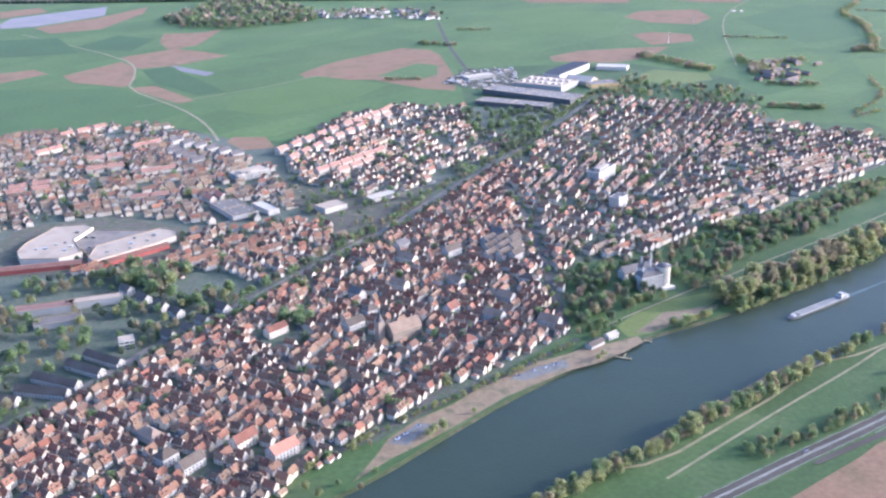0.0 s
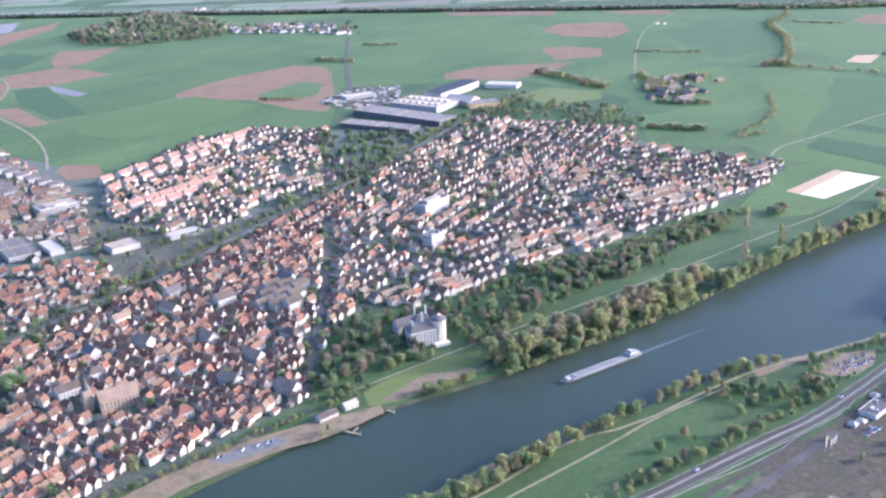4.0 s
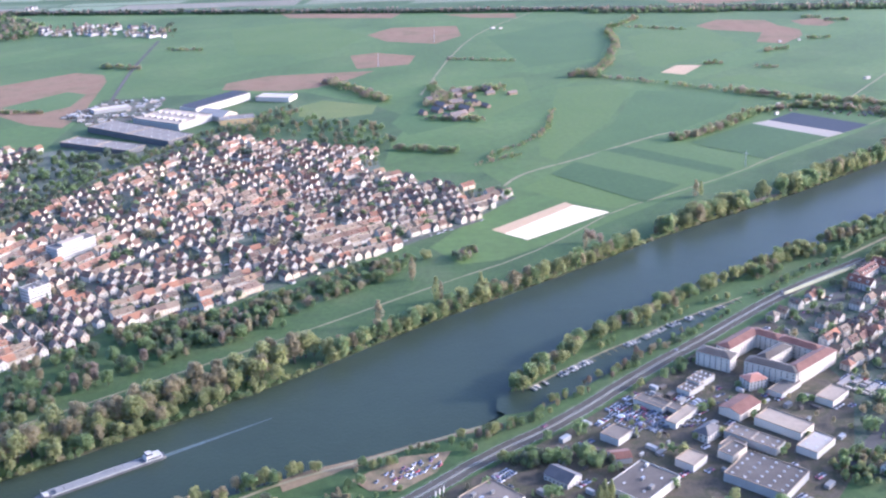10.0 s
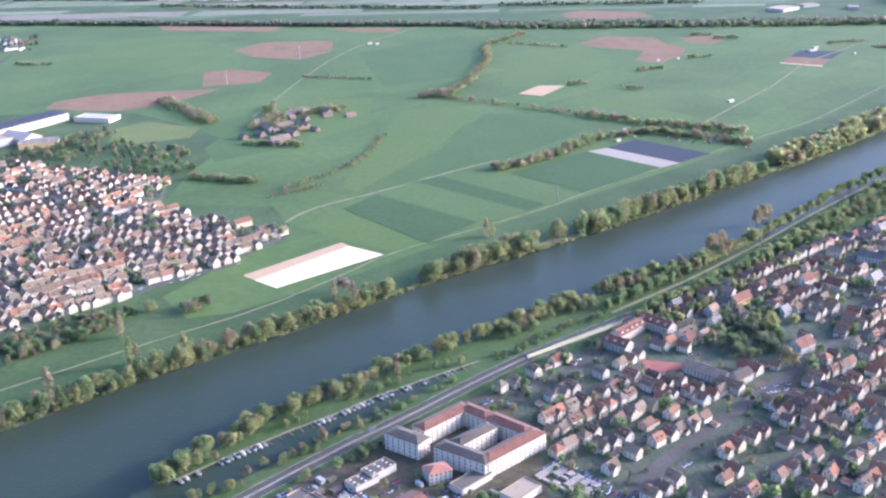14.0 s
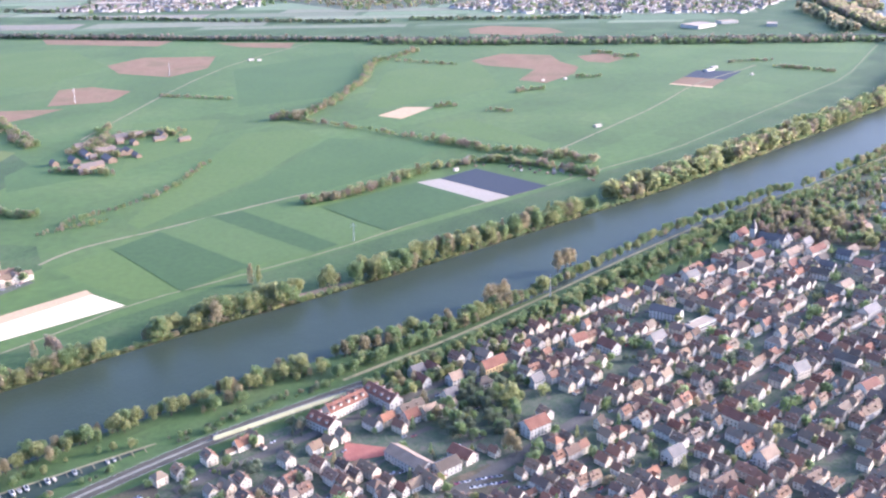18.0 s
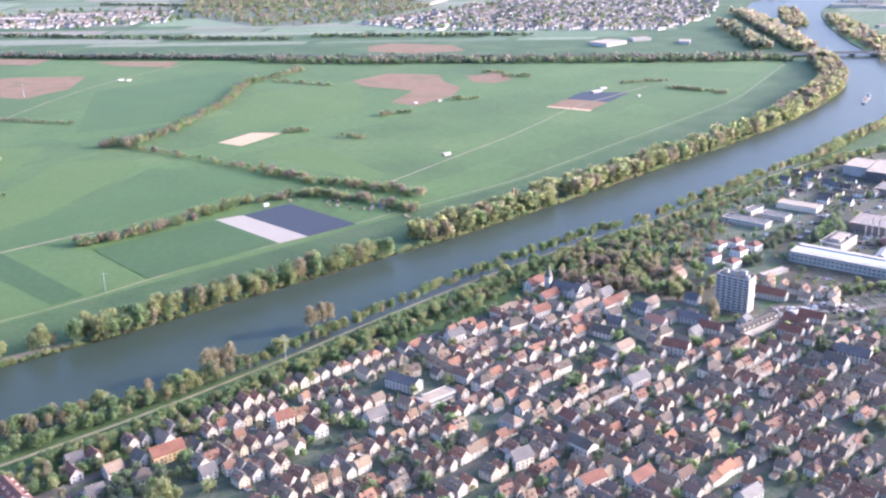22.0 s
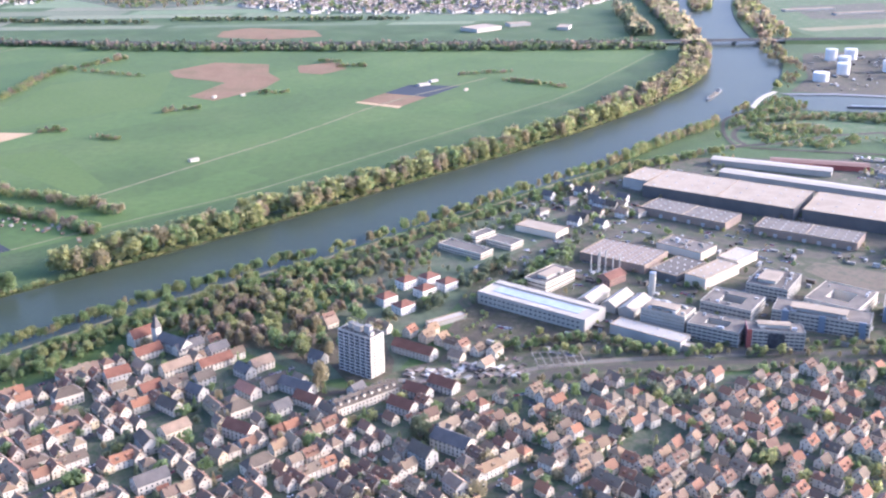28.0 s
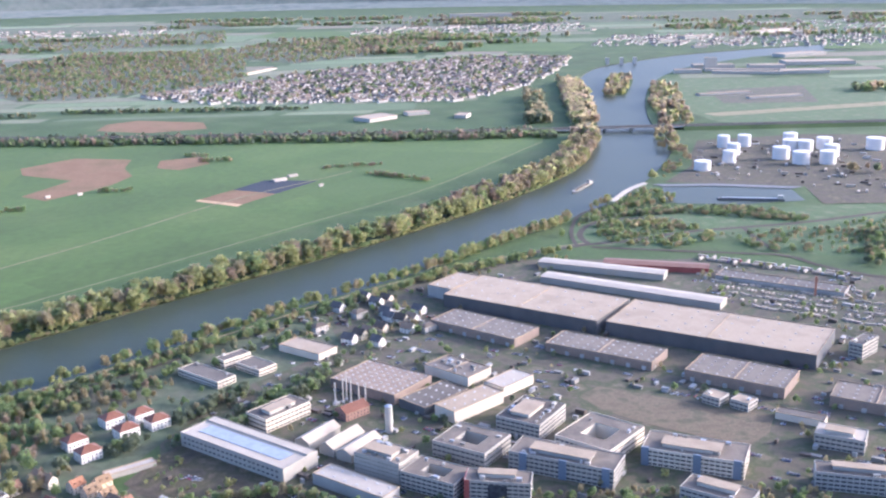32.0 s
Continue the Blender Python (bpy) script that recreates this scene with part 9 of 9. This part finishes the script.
far_trees += wood([(2320, 2480), (2350, 2590), (2480, 2650), (2620, 2650), (2700, 2560), (2680, 2540), (2520, 2620), (2400, 2600)], 380, 3, 7, {"dark": 2, "green": 4, "tan": 3}, ("broad", "bush"))
far_trees += wood([(2744, 2489), (2790, 2480), (2710, 2300), (2658, 2297)], 60, 6, 11, {"dark": 3, "green": 3, "tan": 2})
far_trees += wood([(2540, 2480), (2660, 2500), (2840, 2560), (2850, 2420), (2680, 2360), (2560, 2400)], 300, 3, 6, {"green": 3, "tan": 4, "dark": 1}, ("bush", "broad"))
far_trees += wood([(2300, 2470), (2330, 2560), (2420, 2680), (2520, 2800), (2540, 2700), (2440, 2640), (2360, 2590)], 140, 4, 9, {"green": 4, "tan": 3, "spring": 2})
far_trees += wood([(2660, 3020), (2700, 3220), (2730, 3400), (2690, 3400), (2640, 3200)], 60, 7, 13, TAN)
far_trees += wood([(2560, 2870), (2620, 2960), (2640, 3030), (2600, 3000)], 30, 5, 9, TAN)
far_trees += wood(ISLAND, 90, 8, 14, TAN)
far_trees += wood([(2490, 3560), (2540, 4060), (2500, 4070), (2430, 3560)], 70, 12, 20, {"tan": 3, "dark": 2})
far_trees += wood([(2560, 3480), (2640, 4000), (2700, 4400), (2660, 4420), (2580, 3900), (2530, 3500)], 170, 10, 17, TAN)
far_trees += wood([(2720, 3460), (2800, 3860), (2910, 4220), (2980, 4200), (2870, 3800), (2800, 3460)], 150, 8, 15, TAN)
# hedges and groves on the plain
HEDGE = {"tan": 5, "green": 3, "bare": 2, "spring": 3}
for line, step, dep, h0, h1 in [
    ([(960, 2560), (1005, 2553), (1048, 2646)], 5, 26, 8, 16), ([(1048, 2646), (1122, 2930), (1140, 3145), (1248, 3346)], 7, 22, 6, 13),
    ([(1000, 2560), (1037, 2526), (1138, 2451), (1233, 2372)], 9, 14, 4, 9), ([(1233, 2372), (1321, 2296), (1405, 2253), (1483, 2195)], 5, 22, 6, 13),
    ([(1050, 2016), (1122, 2062), (1230, 2185), (1316, 2226), (1395, 2190), (1467, 2120)], 3.2, 22, 6, 12),
    ([(1192, 3196), (1335, 3116)], 6, 8, 4, 8), ([(712, 2805), (864, 2755)], 6, 6, 4, 7), ([(1431, 2774), (1490, 2798)], 5, 16, 5, 10), ([(1258, 2641), (1300, 2650)], 5, 14, 6, 11),
    ([(1350, 2600), (1400, 2578)], 6, 10, 5, 9), ([(2049, 3010), (2157, 2925)], 4, 10, 5, 9), ([(1959, 3073), (2080, 3100)], 6, 8, 4, 8), ([(746, 1946), (820, 2035), (862, 2112), (888, 2264)], 8, 10, 4, 8),
    ([(658, 2219), (763, 2194)], 5, 16, 5, 10), ([(669, 2319), (701, 2429), (824, 2459)], 4, 40, 6, 12), ([(673, 2514), (715, 2305), (747, 2300)], 6, 30, 7, 12), ([(604, 2021), (706, 1988)], 4, 16, 6, 11),
    ([(456, 2583), (588, 2379)], 4, 40, 7, 13), ([(729, 1910), (806, 1967)], 7, 8, 4, 7), ([(-150, 2380), (-60, 2370)], 6, 12, 5, 9), ([(-80, 2850), (20, 2800)], 5, 30, 6, 11), ([(20, 3060), (120, 3040)], 6, 20, 5, 9),
    ([(1580, 2920), (1640, 2930)], 6, 14, 5, 10), ([(1720, 3190), (1780, 3190)], 5, 14, 6, 11), ([(1680, 3260), (1730, 3240)], 6, 12, 5, 9),
]:
    far_trees += belt(line, step * 0.62, dep * 0.8, h0 * 0.6, h1 * 0.8, HEDGE, -dep * 0.4, 0.12, ("broad", "bush"))
for line in ([(150, 4134), (442, 4050), (757, 3967), (1190, 3899)], [(-900, 4500), (100, 4300)], [(1250, 3950), (1900, 3900)], [(400, 5000), (1100, 4800)]):
    far_trees += belt(line, 5, 30, 5, 9, {"dark": 5, "green": 3, "tan": 1}, 0, 0.1)
far_trees += wood([(1399, 4280), (1885, 4900), (2500, 5350), (2850, 5200), (2775, 4897), (2600, 4450), (2480, 4200), (2300, 4000), (1918, 4040), (1586, 4100)], 700, 6, 12, {"dark": 4, "green": 4, "tan": 2})
far_trees += wood([(60, 4250), (150, 4800), (821, 4800), (864, 4402), (429, 4233)], 160, 6, 12, {"dark": 4, "green": 4, "tan": 2})
far_trees += belt(side([(1150, 3540), (1400, 3500), (1985, 3450), (2470, 3425)], -30), 2.6, -48, 5, 10, {"dark": 5, "green": 4, "bare": 2}, 0, 0.1)
far_trees += belt(side(AB, -26), 4, 12, 5, 10, {"dark": 5, "bare": 3}, 0, 0.15)
far_trees += belt(side(AB, 26), 14, 12, 5, 9, {"dark": 5, "bare": 3}, 0, 0.3)
far_trees += wood([(-900, 3420), (-850, 3680), (-780, 3900), (-560, 3700), (-440, 3560), (-400, 3300), (-618, 3190), (-800, 3250)], 650, 8, 14, {"bare": 3, "dark": 4, "green": 4, "tan": 2})
far_trees += wood([(330, 2230), (300, 2190), (560, 2020), (610, 2060), (590, 2160), (480, 2230), (400, 2290)], 120, 6, 12, {"green": 4, "dark": 3, "tan": 3})
far_trees += wood([(60, 1800), (90, 1730), (150, 1800), (190, 1890), (150, 1930)], 60, 6, 11, {"dark": 5, "green": 3})
far_trees += wood([(0, 1960), (60, 1850), (180, 1960), (280, 2100), (240, 2050), (110, 2040), (40, 2060)], 90, 7, 13, {"dark": 4, "green": 3})
far_trees += wood([(-430, 1260), (-330, 1240), (-260, 1160), (-300, 1120), (-400, 1190)], 60, 9, 15, {"green": 4, "spring": 2, "tan": 2})
far_trees += wood([(-225, 1020), (-186, 1030), (-150, 1080), (-190, 1080)], 26, 9, 15, {"green": 5})
far_trees += belt(side(RAIL, 12), 4.5, 8, 5, 9, {"green": 4, "dark": 3, "tan": 2}, 0, 0.2)
far_trees += belt(side(RAIL, -12), 4.0, -7, 5, 9, {"green": 4, "dark": 4, "tan": 1}, 0, 0.2)
far_trees += wood([(-520, 1225), (-400, 1225), (-290, 1190), (-240, 1150), (-320, 1045), (-420, 1040), (-560, 1100)], 150, 6, 12, {"green": 5, "spring": 2, "tan": 3, "dark": 2})
far_trees += wood([(-600, 900), (-620, 1160), (-480, 1060), (-400, 1040), (-360, 960), (-430, 860)], 130, 7, 14, {"green": 4, "tan": 3, "dark": 2})
far_trees += wood([(700, 5500), (824, 5920), (1294, 5872), (1579, 5444), (1663, 4790), (1456, 4434), (1196, 4246), (1051, 4252), (750, 4700)], 1900, 6, 10, {"bare": 3, "green": 4, "tan": 4, "spring": 2})
far_trees += wood([(1294, 5890), (2429, 6988), (2473, 6616), (2243, 5654), (1793, 5222), (1600, 5450)], 1000, 6, 10, {"bare": 3, "green": 4, "tan": 4, "spring": 2})
far_trees += wood([(231, 6751), (1308, 7240), (1406, 6384), (696, 6044)], 500, 6, 10, {"bare": 3, "green": 4, "tan": 4, "spring": 2})
# garden trees and bushes between the houses
hx = np.array([(q[0], q[1]) for q in ALL_HOUSES])
for poly, n, mix in ((S1, 1150, {"green": 5, "dark": 4, "spring": 2, "tan": 2}), (S2, 420, {"green": 4, "dark": 4, "spring": 2, "tan": 1}), (S3, 240, {"green": 4, "dark": 4, "tan": 2}), (D1, 1250, {"dark": 5, "green": 4, "tan": 2}), (D4, 620, {"green": 6, "dark": 3, "spring": 2}),
                     (D2, 380, {"dark": 5, "green": 3}), (D3, 380, {"dark": 4, "green": 3, "tan": 2}), (D5, 160, {"green": 4, "dark": 3}), (COM, 70, {"green": 4, "spring": 2}), (S4, 40, {"dark": 2, "green": 3, "tan": 1})):
    for q in wood(poly, n, 3.0, 9.5, mix, ("broad", "broad", "bush", "conifer")):
        if ((hx[:, 0] - q[0]) ** 2 + (hx[:, 1] - q[1]) ** 2).min() > 49 and not any((q[0] - a) ** 2 + (q[1] - b) ** 2 < c * c for a, b, c in CLEAR):
            far_trees.append(q)
far_trees += [q for q in wood(IND, 560, 3, 7, {"green": 4, "tan": 3, "dark": 2, "spring": 2}) if not inside(q[0], q[1], SITE)]
far_trees += wood(COM, 110, 3, 7, {"green": 4, "tan": 2, "spring": 2})
mid_trees += wood([(1184, 1403), (1210, 1440), (1251, 1470), (1275, 1455), (1262, 1415), (1262, 1395), (1231, 1352), (1206, 1360), (1190, 1365)], 76, 5, 11, {"dark": 5, "green": 5, "spring": 1, "tan": 1})
mid_trees += [(1256, 1420, 15, "broad", "spring"), (1250, 1415, 13, "broad", "spring"), (1245, 1345, 14, "broad", "tan"), (1250, 1338, 12, "broad", "tan"), (1190, 1300, 8, "broad", "spring"), (1212, 1270, 9, "broad", "spring")]
mid_trees += wood([(552, 1037), (592, 1040), (588, 1012), (559, 1000), (520, 985), (480, 1010), (500, 1030)], 44, 4, 8, {"tan": 4, "green": 5, "dark": 2})
mid_trees += wood([(1721, 2010), (1835, 2030), (1846, 1966), (1797, 1942), (1768, 1885), (1736, 1852), (1690, 1850), (1640, 1840), (1620, 1875)], 170, 5, 10, {"green": 3, "dark": 1, "spring": 4, "tan": 6, "bare": 3})
near_trees += wood([(1000, 1415), (1042, 1448), (1082, 1482), (1104, 1492), (1100, 1515), (1050, 1484), (1000, 1445)], 34, 6, 11, {"spring": 5, "green": 5, "tan": 2})
mid_trees += [q for q in wood([(1611, 1859), (1627, 1902), (1668, 1929), (1717, 1912), (1731, 1866), (1737, 1804), (1746, 1767), (1732, 1750), (1694, 1789), (1654, 1806)], 64, 8, 14, {"tan": 6, "bare": 3, "spring": 3, "green": 1}) if (q[0] - 1771) ** 2 + (q[1] - 1746) ** 2 > 900]
mid_trees += wood([(700, 1074), (735, 1092), (790, 1074), (806, 1066), (780, 1050), (745, 1066), (715, 1062)], 46, 5, 9, {"green": 6, "spring": 1, "dark": 2})
mid_trees += [(766, 1009, 15, "poplar", "spring"), (770, 1012, 17, "poplar", "spring"), (775, 1014, 16, "poplar", "spring"), (782, 1000, 12, "broad", "green"), (862, 1010, 9, "broad", "spring"), (856, 1002, 8, "broad", "green")]
mid_trees += wood([(860, 1205), (868, 1222), (880, 1228), (876, 1212)], 7, 5, 8, {"green": 1})
mid_trees += wood([(945, 1050), (975, 1075), (1000, 1062), (975, 1020), (950, 1025)], 40, 4, 8, {"green": 4, "spring": 2, "tan": 2})
SLIPS = [[(2225, 2408), (2315, 2450), (2405, 2469), (2487, 2509), (2581, 2522), (2678, 2536), (2822, 2582)], [(2343, 2462), (2338, 2500), (2347, 2535), (2367, 2573), (2404, 2596), (2500, 2592)], [(2325, 2452), (2341, 2568), (2363, 2633), (2433, 2696)], [(2344, 2446), (2434, 2417), (2533, 2387), (2588, 2372)]]
VILLAS = [(1794, 1890), (1810, 1868), (1832, 1908), (1855, 1924), (1815, 1932), (1838, 1940)]
PATHSIDE = side(DYKE, -6)
far_trees = [q for q in far_trees if not near_line(q[0], q[1], DYKE, 4.5) and not (q[0] > 1560 and near_line(q[0], q[1], PATHSIDE, 8)) and not any((q[0] - a - 4) ** 2 + (q[1] - b + 8) ** 2 < 240 for a, b in VILLAS) and not any(near_line(q[0], q[1] + 4, ln, 9) for ln in SLIPS) and not near_line(q[0], q[1], [(2436, 2724), (2494, 2806), (2545, 2860)], 22) and not any((q[0] - a) ** 2 + (q[1] - b) ** 2 < (0.95 * c) ** 2 for a, b, c in CLEAR)]
for poly, n in (([(-3500, 5200), (-500, 5000), (1500, 5400), (1200, 7000), (-3000, 7500)], 900), ([(1900, 5500), (2800, 5700), (3000, 6400), (1700, 6600)], 300), ([(3800, 5600), (5600, 5400), (6500, 7800), (3500, 7600)], 500),
                ([(600, 7600), (3400, 7300), (3600, 8300), (400, 8500)], 500), ([(3300, 3900), (5000, 3600), (5200, 4300), (4300, 4500)], 200), ([(2900, 2750), (3600, 2700), (3700, 3000), (3300, 3060)], 60)):
    for k in range(n // 14):
        cx, cy = wood(poly, 1, 1, 1, {"bare": 1})[0][:2]
        w, l = tr.uniform(15, 45), tr.uniform(80, 300)
        for _ in range(30):
            far_trees.append((cx + tr.uniform(-l, l), cy + tr.uniform(-w, w), tr.uniform(9, 16), "broad", pickhue({"bare": 2, "dark": 1, "green": 4, "tan": 3})))
BASIN = side(JETTY, -9)
near_trees = [q for q in near_trees if not near_line(q[0], q[1], DYKE, 6.5) and not near_line(q[0], q[1], side(DYKE, -9), 9) and not near_line(q[0], q[1], BASIN, 10) and not near_line(q[0], q[1], HW, 12) and not near_line(q[0], q[1], [(612, 1052), (664, 1084)], 15)]
for x, y in ((326, 821), (338, 842), (344, 829), (356, 841), (386, 857), (403, 875), (426, 888), (429, 883), (425, 923), (452, 938), (456, 906), (471, 920), (491, 935), (512, 950), (502, 979), (517, 990), (292, 798), (302, 802), (246, 785), (255, 788), (279, 799), (318, 815)):
    for _ in range(3):
        near_trees.append((x + tr.uniform(-7, 7), y + tr.uniform(-7, 7), tr.uniform(4.5, 9), "broad", pickhue({"spring": 4, "green": 4, "tan": 2})))
near_trees = [q for q in near_trees if not near_line(q[0], q[1], HW, 12)]
mid_trees = [q for q in mid_trees if not any((q[0] - a) ** 2 + (q[1] - b) ** 2 < (0.9 * c) ** 2 for a, b, c in CLEAR if c < 12) and not near_line(q[0], q[1], side(DYKE, -8), 10) and not any((q[0] - a - 4) ** 2 + (q[1] - b + 8) ** 2 < 240 for a, b in VILLAS) and (q[0] - 240) ** 2 + (q[1] - 1140) ** 2 > 27 ** 2 and not inside(q[0], q[1], [(170, 1040), (191, 1067), (235, 1104), (275, 1112), (290, 1095), (240, 1045), (205, 1020), (178, 1012)])]
near_trees.sort(key=lambda q: near_walk(q[0], q[1]))
for n, q in enumerate(near_trees):
    if n < 320:
        tree(q[0], q[1], q[2], q[3], q[4], n)
grove("trees", "bank trees in a dense belt", near_trees[320:], True)
grove("trees", "trees of the northern bank in a dense belt", mid_trees, True)
grove("trees", "trees and hedges of the plain and the gardens", [q for q in far_trees if q[1] < 3300])
grove("trees", "distant trees beyond the motorway", [q for q in far_trees if q[1] >= 3300])

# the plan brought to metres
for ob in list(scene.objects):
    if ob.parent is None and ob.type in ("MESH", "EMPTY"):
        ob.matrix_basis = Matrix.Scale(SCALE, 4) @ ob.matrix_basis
